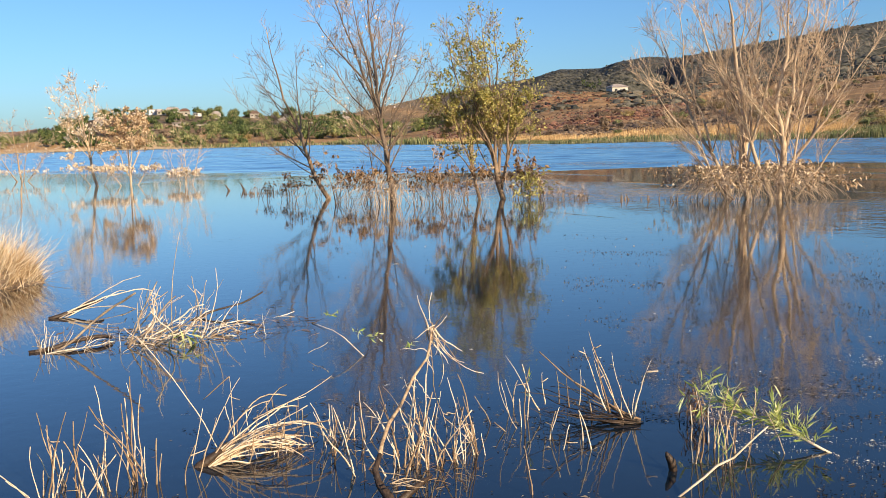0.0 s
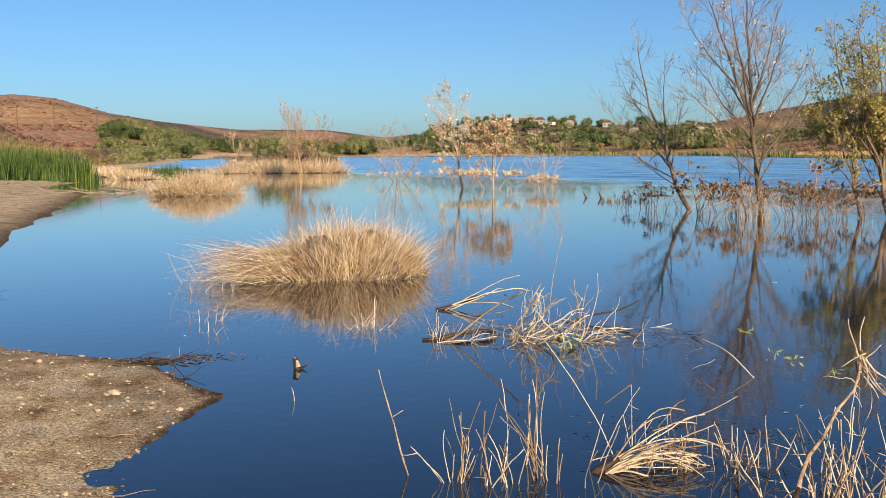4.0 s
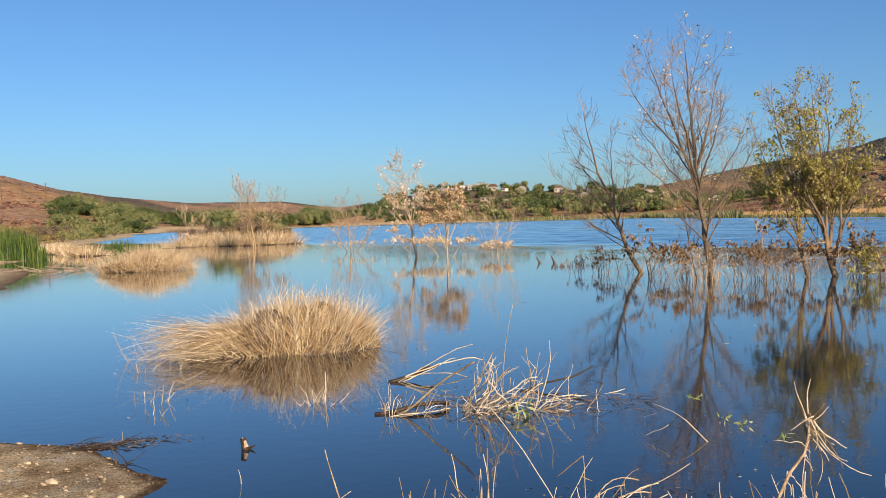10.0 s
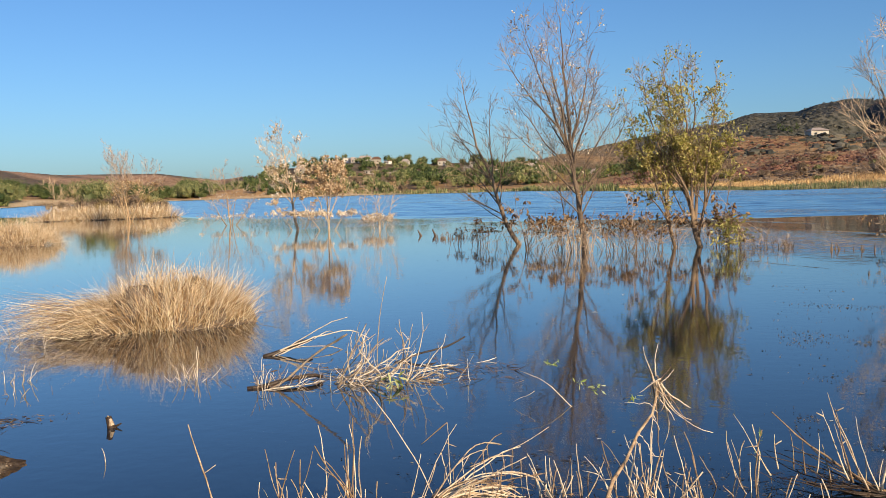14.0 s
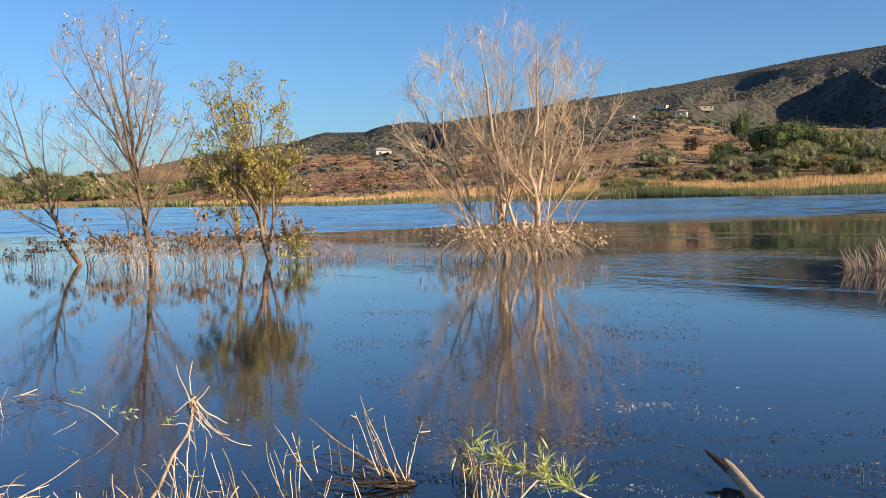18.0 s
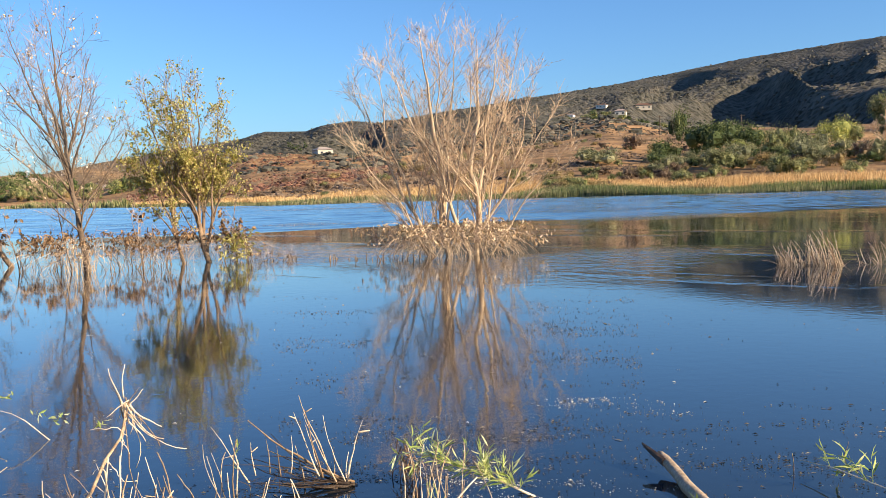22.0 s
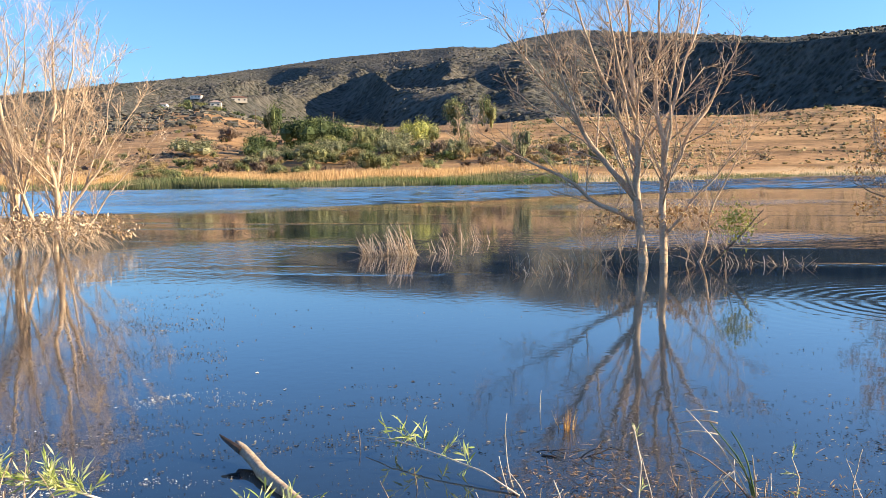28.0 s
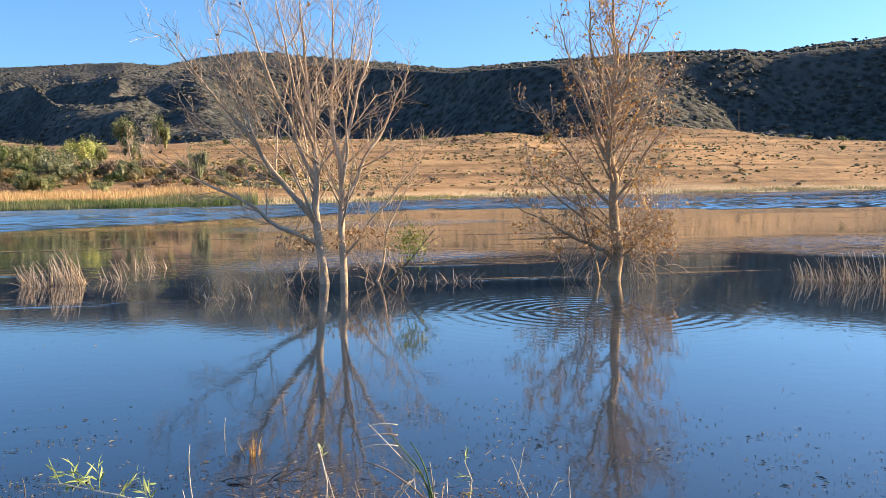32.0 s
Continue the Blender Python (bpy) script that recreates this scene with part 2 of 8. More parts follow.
    L.new(band.outputs[0], lanes.inputs["Vector"])
    lane = N.new("ShaderNodeMapRange")
    lane.inputs["From Min"].default_value, lane.inputs["From Max"].default_value = 0.6, 0.7
    L.new(lanes.outputs["Fac"], lane.inputs["Value"])
    side = N.new("ShaderNodeMapRange")
    side.inputs["From Min"].default_value, side.inputs["From Max"].default_value = 8.0, 15.0
    L.new(along_axis((0.8, 0.6, 0)), side.inputs["Value"])
    lane_h = math_node("MULTIPLY", math_node("MULTIPLY", noise_node(4.0, 3, (1, 1, 1)), 0.016), math_node("MULTIPLY", lane.outputs[0], math_node("MULTIPLY", side.outputs[0], mid_water.outputs[0])))
    patch_h = math_node("MULTIPLY", patch_h, side.outputs[0])
    # rings that widen round a stir in the water beside the trees
    stir = N.new("ShaderNodeVectorMath")
    stir.operation = "DISTANCE"
    stir.inputs[1].default_value = (11.97, 4.86, 0)
    L.new(geo.outputs["Position"], stir.inputs[0])
    fade = N.new("ShaderNodeMapRange")
    fade.inputs["From Min"].default_value, fade.inputs["From Max"].default_value = 3.6, 0.6
    L.new(stir.outputs["Value"], fade.inputs["Value"])
    wobble = math_node("MULTIPLY", noise_node(0.7, 2, (1, 1, 1)), 5.0)
    ring_h = math_node("MULTIPLY", math_node("SINE", math_node("ADD", math_node("MULTIPLY", stir.outputs["Value"], 27.0), wobble)), math_node("MULTIPLY", math_node("POWER", fade.outputs[0], 1.2), 0.0007))
    bp = N.new("ShaderNodeBump")
    bp.inputs["Strength"].default_value, bp.inputs["Distance"].default_value = 1.0, 1.0
    L.new(math_node("ADD", math_node("ADD", math_node("ADD", calm_h, patch_h), lane_h), ring_h), bp.inputs["Height"])
    # short wind waves whose steep faces roll in towards the bank
    toward = N.new("ShaderNodeVectorMath")
    toward.operation = "MULTIPLY"
    toward.inputs[1].default_value = (-1, -1, 0)
    L.new(geo.outputs["Position"], toward.inputs[0])
    bankward = N.new("ShaderNodeVectorMath")
    bankward.operation = "NORMALIZE"
    L.new(toward.outputs[0], bankward.inputs[0])
    wave = math_node("POWER", noise_node(1.0, 4, (0.3, 0.9, 1)), 2.0)
    swell = math_node("ADD", math_node("MULTIPLY", noise_node(1.0, 4, (0.05, 0.22, 1)), 1.3), 0.3)
    slope = N.new("ShaderNodeVectorMath")
    slope.operation = "SCALE"
    L.new(bankward.outputs[0], slope.inputs[0])
    L.new(math_node("MULTIPLY", math_node("MULTIPLY", math_node("MULTIPLY", wave, swell), 0.24), wind.outputs[0]), slope.inputs["Scale"])
    total = N.new("ShaderNodeVectorMath")
    L.new(bp.outputs["Normal"], total.inputs[0])
    L.new(slope.outputs[0], total.inputs[1])
    unit = N.new("ShaderNodeVectorMath")
    unit.operation = "NORMALIZE"
    L.new(total.outputs[0], unit.inputs[0])
    L.new(unit.outputs[0], b.inputs["Normal"])
    L.new(unit.outputs[0], b.inputs["Coat Normal"])
    # base colour lightened towards the sun's side, imitating brighter sky reflection and scattered sunlight
    sunward_fade = N.new("ShaderNodeMapRange")
    sunward_fade.inputs["From Min"].default_value, sunward_fade.inputs["From Max"].default_value = -0.5, 5.0
    L.new(along_axis((0.9, -0.43, 0)), sunward_fade.inputs["Value"])
    sunward_base = N.new("ShaderNodeMix")
    sunward_base.data_type = "RGBA"
    sunward_base.inputs[6].default_value, sunward_base.inputs[7].default_value = (0.008, 0.014, 0.022, 1), (0.03, 0.046, 0.064, 1)
    L.new(math_node("MULTIPLY", sunward_fade.outputs[0], math_node("ADD", noise_node(0.5, 4, (1, 1, 1)), 0.45)), sunward_base.inputs[0])
    L.new(sunward_base.outputs[2], b.inputs["Base Color"])
    L.new(math_node("ADD", math_node("MULTIPLY", wind.outputs[0], 0.06), 0.045), b.inputs["Roughness"])
    return m


M_WATER = water_material()


def ground_material():
    """Beach, dry grass and scrub, blended by the 'zone' colours of the sheet."""
    m = bpy.data.materials.new("ground")
    m.use_nodes = True
    N, L = m.node_tree.nodes, m.node_tree.links
    b = N["Principled BSDF"]
    b.inputs["Roughness"].default_value = 0.95
    b.inputs["Specular IOR Level"].default_value = 0.15
    geo = N.new("ShaderNodeNewGeometry")

    def tex(scale, detail=6, rough=0.6):
        n = N.new("ShaderNodeTexNoise")
        n.inputs["Scale"].default_value, n.inputs["Detail"].default_value, n.inputs["Roughness"].default_value = scale, detail, rough
        L.new(geo.outputs["Position"], n.inputs["Vector"])
        return n.outputs["Fac"]

    def ramp(fac, stops):
        r = N.new("ShaderNodeValToRGB")
        e = r.color_ramp.elements
        while len(e) < len(stops):
            e.new(0.5)
        for i, (p, c) in enumerate(stops):
            e[i].position, e[i].color = p, (*c, 1)
        L.new(fac, r.inputs["Fac"])
        return r.outputs["Color"]

    def blend(a, c, fac):
        x = N.new("ShaderNodeMix")
        x.data_type = "RGBA"
        L.new(fac, x.inputs[0])
        L.new(a, x.inputs[6])
        L.new(c, x.inputs[7])
        return x.outputs[2]

    zone = N.new("ShaderNodeAttribute")
    zone.attribute_name = "zone"
    sep = N.new("ShaderNodeSeparateColor")
    L.new(zone.outputs["Color"], sep.inputs[0])
    beach = ramp(tex(2.4, 10, 0.68), [(0.33, (0.3, 0.2, 0.105)), (0.42, (0.66, 0.47, 0.26)), (0.51, (0.88, 0.68, 0.42)), (0.62, (0.95, 0.82, 0.6))])
    grass = blend(ramp(tex(0.035), [(0.33, (0.25, 0.14, 0.075)), (0.47, (0.46, 0.27, 0.125)), (0.62, (0.62, 0.39, 0.19))]),
                  ramp(tex(0.4, 8, 0.7), [(0.36, (0.17, 0.1, 0.055)), (0.5, (0.45, 0.27, 0.125)), (0.65, (0.64, 0.42, 0.2))]), tex(0.09))
    scrub = blend(ramp(tex(0.012), [(0.36, (0.06, 0.063, 0.054)), (0.5, (0.105, 0.102, 0.086)), (0.66, (0.18, 0.158, 0.128))]),
                  ramp(tex(0.11, 8, 0.75), [(0.4, (0.05, 0.054, 0.047)), (0.52, (0.105, 0.102, 0.086)), (0.66, (0.195, 0.168, 0.135))]), tex(0.05))
    dots = N.new("ShaderNodeTexVoronoi")
    dots.inputs["Scale"].default_value, dots.inputs["Randomness"].default_value = 0.22, 1.0
    warp = N.new("ShaderNodeVectorMath")
    warp.operation = "MULTIPLY_ADD"
    wob = N.new("ShaderNodeTexNoise")
    wob.inputs["Scale"].default_value = 0.3
    L.new(geo.outputs["Position"], wob.inputs["Vector"])
    warp.inputs[1].default_value = (3.5, 3.5, 3.5)
    L.new(wob.outputs["Color"], warp.inputs[0])
    L.new(geo.outputs["Position"], warp.inputs[2])
    L.new(warp.outputs[0], dots.inputs["Vector"])
    vor = N.new("ShaderNodeTexVoronoi")
    vor.inputs["Scale"].default_value = 75.0
    L.new(geo.outputs["Position"], vor.inputs["Vector"])
    vsep = N.new("ShaderNodeSeparateColor")
    L.new(vor.outputs["Color"], vsep.inputs[0])
    def times(a, c):
        x = N.new("ShaderNodeMix")
        x.data_type, x.blend_type = "RGBA", "MULTIPLY"
        x.inputs[0].default_value = 1.0
        L.new(a, x.inputs[6])
        L.new(c, x.inputs[7])
        return x.outputs[2]
    beach = times(beach, ramp(vsep.outputs["Red"], [(0.0, (0.4, 0.38, 0.35)), (0.3, (0.85, 0.84, 0.82)), (1.0, (1, 1, 1))]))
    beach = times(beach, ramp(tex(45, 6, 0.7), [(0.36, (0.42, 0.4, 0.37)), (0.48, (0.88, 0.87, 0.85)), (0.58, (1, 1, 1))]))
    crowns = ramp(dots.outputs["Distance"], [(0.0, (0.34, 0.37, 0.33)), (0.3, (0.5, 0.52, 0.48)), (0.5, (0.9, 0.88, 0.86)), (0.7, (1, 1, 1))])
    scrub = times(scrub, crowns)
    brown = ramp(tex(0.018, 5), [(0.42, (0.1, 0.1, 0.1)), (0.58, (0.8, 0.8, 0.8))])
    grass = blend(grass, ramp(tex(0.25, 6, 0.7), [(0.38, (0.11, 0.08, 0.045)), (0.5, (0.26, 0.16, 0.085)), (0.62, (0.44, 0.27, 0.13))]), brown)
    lay = N.new("ShaderNodeMapping")
    lay.inputs["Scale"].default_value = (0.012, 0.012, 0.9)
    L.new(geo.outputs["Position"], lay.inputs["Vector"])
    bands = N.new("ShaderNodeTexNoise")
    bands.inputs["Scale"].default_value, bands.inputs["Detail"].default_value, bands.inputs["Roughness"].default_value = 1.0, 8, 0.65
    L.new(lay.outputs[0], bands.inputs["Vector"])
    grass = times(grass, ramp(bands.outputs["Fac"], [(0.35, (0.42, 0.4, 0.4)), (0.45, (0.8, 0.79, 0.78)), (0.53, (0.97, 0.97, 0.97)), (0.6, (1, 1, 1))]))
    wet = ramp(tex(9, 8, 0.7), [(0.36, (0.035, 0.022, 0.013)), (0.5, (0.11, 0.068, 0.036)), (0.64, (0.28, 0.185, 0.1))])
    rusty = ramp(tex(0.3, 8, 0.75), [(0.38, (0.16, 0.095, 0.066)), (0.5, (0.36, 0.215, 0.135)), (0.63, (0.56, 0.365, 0.23))])
    grass = blend(grass, rusty, zone.outputs["Alpha"])
    col = blend(beach, grass, sep.outputs["Green"])
    col = blend(col, scrub, sep.outputs["Blue"])
    col = blend(col, wet, sep.outputs["Red"])
    L.new(col, b.inputs["Base Color"])
    peb = N.new("ShaderNodeBump")
    peb.inputs["Strength"].default_value, peb.inputs["Distance"].default_value, peb.invert = 0.9, 0.014, True
    L.new(vor.outputs["Distance"], peb.inputs["Height"])
    bump = peb.outputs["Normal"]
    for scale, dist in ((30, 0.03), (0.11, 2.5)):
        bp = N.new("ShaderNodeBump")
        bp.inputs["Strength"].default_value, bp.inputs["Distance"].default_value = 0.6, dist
        L.new(tex(scale, 8, 0.7), bp.inputs["Height"])
        if scale < 1:
            L.new(sep.outputs["Blue"], bp.inputs["Strength"])
        if bump is not None:
            L.new(bump, bp.inputs["Normal"])
        bump = bp.outputs["Normal"]
    shrub = N.new("ShaderNodeBump")
    shrub.inputs["Distance"].default_value, shrub.invert = 2.5, True
    L.new(dots.outputs["Distance"], shrub.inputs["Height"])
    L.new(sep.outputs["Blue"], shrub.inputs["Strength"])
    L.new(bump, shrub.inputs["Normal"])
    L.new(shrub.outputs["Normal"], b.inputs["Normal"])
    return m


M_GROUND = ground_material()


# ---- helpers ----
def mesh_of(name, verts, faces, material, smooth=False):
    me = bpy.data.meshes.new(name)
    me.from_pydata([tuple(v) for v in verts], [], faces)
    me.materials.append(material)
    if smooth:
        me.polygons.foreach_set("use_smooth", [True] * len(me.polygons))
    return me


def part_of(name, geo, material, parent=None, label="", smooth=False, kind=""):
    ob = new(name, mesh_of(name, geo[0], geo[1], material, smooth))
    ob.parent = parent
    return tagged(ob, label, kind=kind)


def thing(name, x, y, z, label, category, group="", turn=0.0):
    ob = new(name)
    ob.matrix_world = pose(x, y, z, 0, 0, turn)
    return tagged(ob, label, category, group)


def tubes(paths, sides=4):
    """Closed-off tapering tubes along paths of (point, radius)."""
    vs, fs = [], []
    for path in paths:
        first = len(vs)
        d0 = (path[-1][0] - path[0][0])
        side = d0.cross(Vector((0.31, 0.17, 0.93)))
        if side.length < 1e-6:
            side = d0.cross(Vector((1, 0, 0)))
        side.normalize()
        n = len(path)
        for i, (p, r) in enumerate(path):
            d = path[min(i + 1, n - 1)][0] - path[max(i - 1, 0)][0]
            if d.length < 1e-9:
                d = d0
            d = d.normalized()
            u = (side - d * side.dot(d)).normalized()
            v = d.cross(u)
            for k in range(sides):
                a = 2 * math.pi * k / sides
                vs.append(p + (u * math.cos(a) + v * math.sin(a)) * r)
        for i in range(n - 1):
            for k in range(sides):
                a, c = first + i * sides + k, first + i * sides + (k + 1) % sides
                fs.append((a, c, c + sides, a + sides))
        fs.append(tuple(first + k for k in range(sides))[::-1])
        fs.append(tuple(first + (n - 1) * sides + k for k in range(sides)))
    return vs, fs


def rand_dir(rng):
    while True:
        v = Vector((rng.uniform(-1, 1), rng.uniform(-1, 1), rng.uniform(-1, 1)))
        if 0.05 < v.length < 1:
            return v.normalized()


def leaf_geo(spots, rng, size, narrow=0.55, droop=0.0):
    """Folded diamond leaves at the spots."""
    vs, fs = [], []
    for p in spots:
        s = size * rng.uniform(0.6, 1.3)
        d = rand_dir(rng)
        d.z -= droop
        d.normalize()
        u = d.cross(rand_dir(rng))
        if u.length < 1e-3:
            u = Vector((1, 0, 0))
        u.normalize()
        w = d.cross(u) * (s * narrow * 0.25)
        n = len(vs)
        vs += [p, p + d * s * 0.5 + u * s * narrow * 0.5 + w, p + d * s, p + d * s * 0.5 - u * s * narrow * 0.5 + w]
        fs += [(n, n + 1, n + 2), (n, n + 2, n + 3)]
    return vs, fs


def bent(rng, p, d, length, radius, segs=4, wiggle=0.12, pull=(0, 0, 0), taper=0.7):
    """A path that starts at p along d and bends on its way."""
    d = Vector(d).normalized()
    p = Vector(p)
    out = [(p.copy(), radius)]
    for i in range(segs):
        d = (d + rand_dir(rng) * wiggle + Vector(pull) / segs).normalized()
        p = p + d * (length / segs)
        out.append((p.copy(), radius * (1 - taper * (i + 1) / segs)))
    return out


def along(path, t):
    f = t * (len(path) - 1)
    i = min(int(f), len(path) - 2)
    a, c = path[i], path[i + 1]
    return a[0].lerp(c[0], f - i), a[1] + (c[1] - a[1]) * (f - i), (c[0] - a[0]).normalized()


def ribbons(rng, roots, width, segs=3, wiggle=0.1):
    """Flat tapering blades; roots: (point, direction, length, pull)."""
    vs, fs = [], []
    for p, d, length, pull in roots:
        path = bent(rng, p, d, length, width, segs, wiggle, pull, 0.85)
        u = rand_dir(rng)
        u.z *= 0.3
        u.normalize()
        n = len(vs)
        for q, r in path:
            vs += [q - u * r, q + u * r]
        for i in range(segs):
            fs.append((n + 2 * i, n + 2 * i + 1, n + 2 * i + 3, n + 2 * i + 2))
    return vs, fs


def lump(rng, c, rx, ry, rz, rough=0.25, rings=5, seg=8):
    """An uneven rounded lump."""
    vs, fs = [], []
    off = rng.uniform(0, 100)
    for i in range(rings + 1):
        th = math.pi * i / rings
        for k in range(seg):
            ph = 2 * math.pi * k / seg
            v = Vector((math.sin(th) * math.cos(ph), math.sin(th) * math.sin(ph), math.cos(th)))
            s = 1 + rough * 2 * noise.noise(v * 1.7 + Vector((off, off, off)))
            vs.append(Vector(c) + Vector((v.x * rx, v.y * ry, v.z * rz)) * s)
    for i in range(rings):
        for k in range(seg):
            a, b2 = i * seg + k, i * seg + (k + 1) % seg
            fs.append((a, a + seg, b2 + seg, b2))
    return vs, fs


def joined(geos):
    vs, fs = [], []
    for v, f in geos:
        n = len(vs)
        vs += v
        fs += [tuple(i + n for i in q) for q in f]
    return vs, fs


# ---- ground and lake ----
LAKE = [(-34.5, 32.4), (-31.0, 29.9), (-26.9, 25.4), (-16.9, 14.2), (-12.0, 9.2), (-10.35, 7.4), (-8.6, 6.35), (-6.7, 5.8), (-5.95, 5.9),
        (-5.4, 5.75), (-4.45, 5.2), (-4.2, 4.3), (-3.9, 3.75), (-2.9, 2.9), (-1.4, 2.3), (0.2, 2.1), (1.6, 2.0), (2.5, 1.5), (3.1, 0.6), (3.9, -1.2),
        (6, -4), (20, -12), (70, -32), (240, -70), (246, -10), (216, 25), (185, 72), (160, 88), (118, 84), (92, 93), (73, 108), (58, 132), (46, 140),
        (27, 152), (12, 160), (-15, 230), (-60, 360), (-103, 380), (-190, 420), (-240, 370), (-236, 300), (-190, 222), (-146, 172), (-78, 82), (-60, 58), (-49, 46),
        (-44.8, 43.8), (-42.0, 39.0), (-38.6, 34.4)]


def lake_distance(X, Y):
    """Signed distance from the waterline, positive on land."""
    best = np.full(X.shape, 1e9)
    inside = np.zeros(X.shape, bool)
    for (ax, ay), (bx, by) in zip(LAKE, LAKE[1:] + LAKE[:1]):
        dx, dy = bx - ax, by - ay
        t = np.clip(((X - ax) * dx + (Y - ay) * dy) / (dx * dx + dy * dy), 0, 1)
        best = np.minimum(best, np.hypot(X - ax - t * dx, Y - ay - t * dy))
        cross = ((ay > Y) != (by > Y)) & (X < (bx - ax) * (Y - ay) / (by - ay + 1e-12) + ax)
        inside ^= cross
    return np.where(inside, -best, best)


def fbm(X, Y, scale, octaves=4, seed=0):
    """Smooth value noise on arrays."""
    out, amp, total = 0, 1.0, 0
    for o in range(octaves):
        gx, gy = X * scale * 2**o + seed * 17.3 + o * 5.1, Y * scale * 2**o - seed * 9.7 + o * 3.3
        ix, iy = np.floor(gx), np.floor(gy)
        fx, fy = gx - ix, gy - iy
        fx, fy = fx * fx * (3 - 2 * fx), fy * fy * (3 - 2 * fy)

        def h(a, c):
            v = np.sin(a * 127.1 + c * 311.7 + seed * 1.7) * 43758.5453
            return v - np.floor(v)
        out = out + amp * (h(ix, iy) * (1 - fx) * (1 - fy) + h(ix + 1, iy) * fx * (1 - fy) + h(ix, iy + 1) * (1 - fx) * fy + h(ix + 1, iy + 1) * fx * fy)
        total += amp
        amp *= 0.5
    return out / total


# skyline: direction (degrees to the right of +y), angle above the level, distance
RIDGE = [(-180, 3.0, 1200), (-90, 4.5, 700), (-62, 5.0, 620), (-55.2, 4.25, 640), (-53.6, 3.75, 660), (-52.2, 3.05, 700), (-51.6, 3.1, 860), (-50.8, 3.25, 900), (-49.6, 3.4, 950), (-47.4, 3.25, 950), (-46.1, 2.9, 950), (-44.4, 2.4, 950), (-42, 2.0, 950), (-37, 1.45, 1500),
         (-32, 1.45, 1800), (-28.3, 0.95, 1800), (-25.5, 1.3, 650), (-22.5, 1.75, 640), (-20, 1.85, 620), (-16, 1.6, 640), (-9, 1.6, 700), (-4, 2.5, 1000), (-1, 3.0, 1200), (2.5, 3.45, 1500), (4.2, 3.9, 1600), (6.6, 3.88, 1600), (7.4, 4.15, 1300), (9.4, 4.45, 1250),
         (10.6, 4.35, 1250), (11.4, 4.35, 950), (15, 4.8, 980), (20.4, 5.5, 1050), (24.7, 5.95, 1300), (29.3, 6.55, 1600), (33, 7.1, 1500), (38.3, 7.55, 1250), (40.5, 7.7, 1150), (42.6, 7.6, 1130), (43.4, 7.72, 1200), (45.2, 8.15, 1300), (47.8, 8.48, 1300), (51.9, 8.3, 1150), (54.6, 8.04, 1040), (57.4, 7.78, 930), (60.2, 7.52, 850),
         (63.7, 7.72, 780), (67.1, 7.87, 760), (70.5, 8.08, 750), (74, 8.05, 750), (77.1, 7.95, 760), (79.3, 7.66, 765), (81.7, 7.93, 775), (85.1, 8.0, 785), (90, 8.0, 800), (120, 6.0, 1800), (180, 3.0, 1200)]
# nearer slopes behind the shore
FOOT = [(-180, 1.0, 200), (-90, 2.4, 260), (-62, 2.2, 260), (-55, 1.9, 260), (-48, 1.2, 260), (-43, 0.3, 300), (-40, 0.1, 340), (-30, 0.1, 520), (-25, 0.5, 480), (-15, 0.6, 470), (-6, 0.7, 440), (0, 1.6, 420), (3.1, 2.6, 420),
        (9.3, 2.3, 400), (14, 2.7, 420), (20, 3.5, 440), (25, 4.1, 460), (28.6, 3.2, 420), (38, 2.8, 330), (47, 3.4, 330), (58, 3.35, 330), (63.6, 3.5, 330), (67.1, 3.05, 325), (73.5, 3.45, 320), (81, 2.55, 325), (85, 2.3, 330), (120, 2.0, 300), (180, 1.0, 200)]


def table(rows, col, az):
    return np.interp(az, [r[0] for r in rows], [r[col] for r in rows])


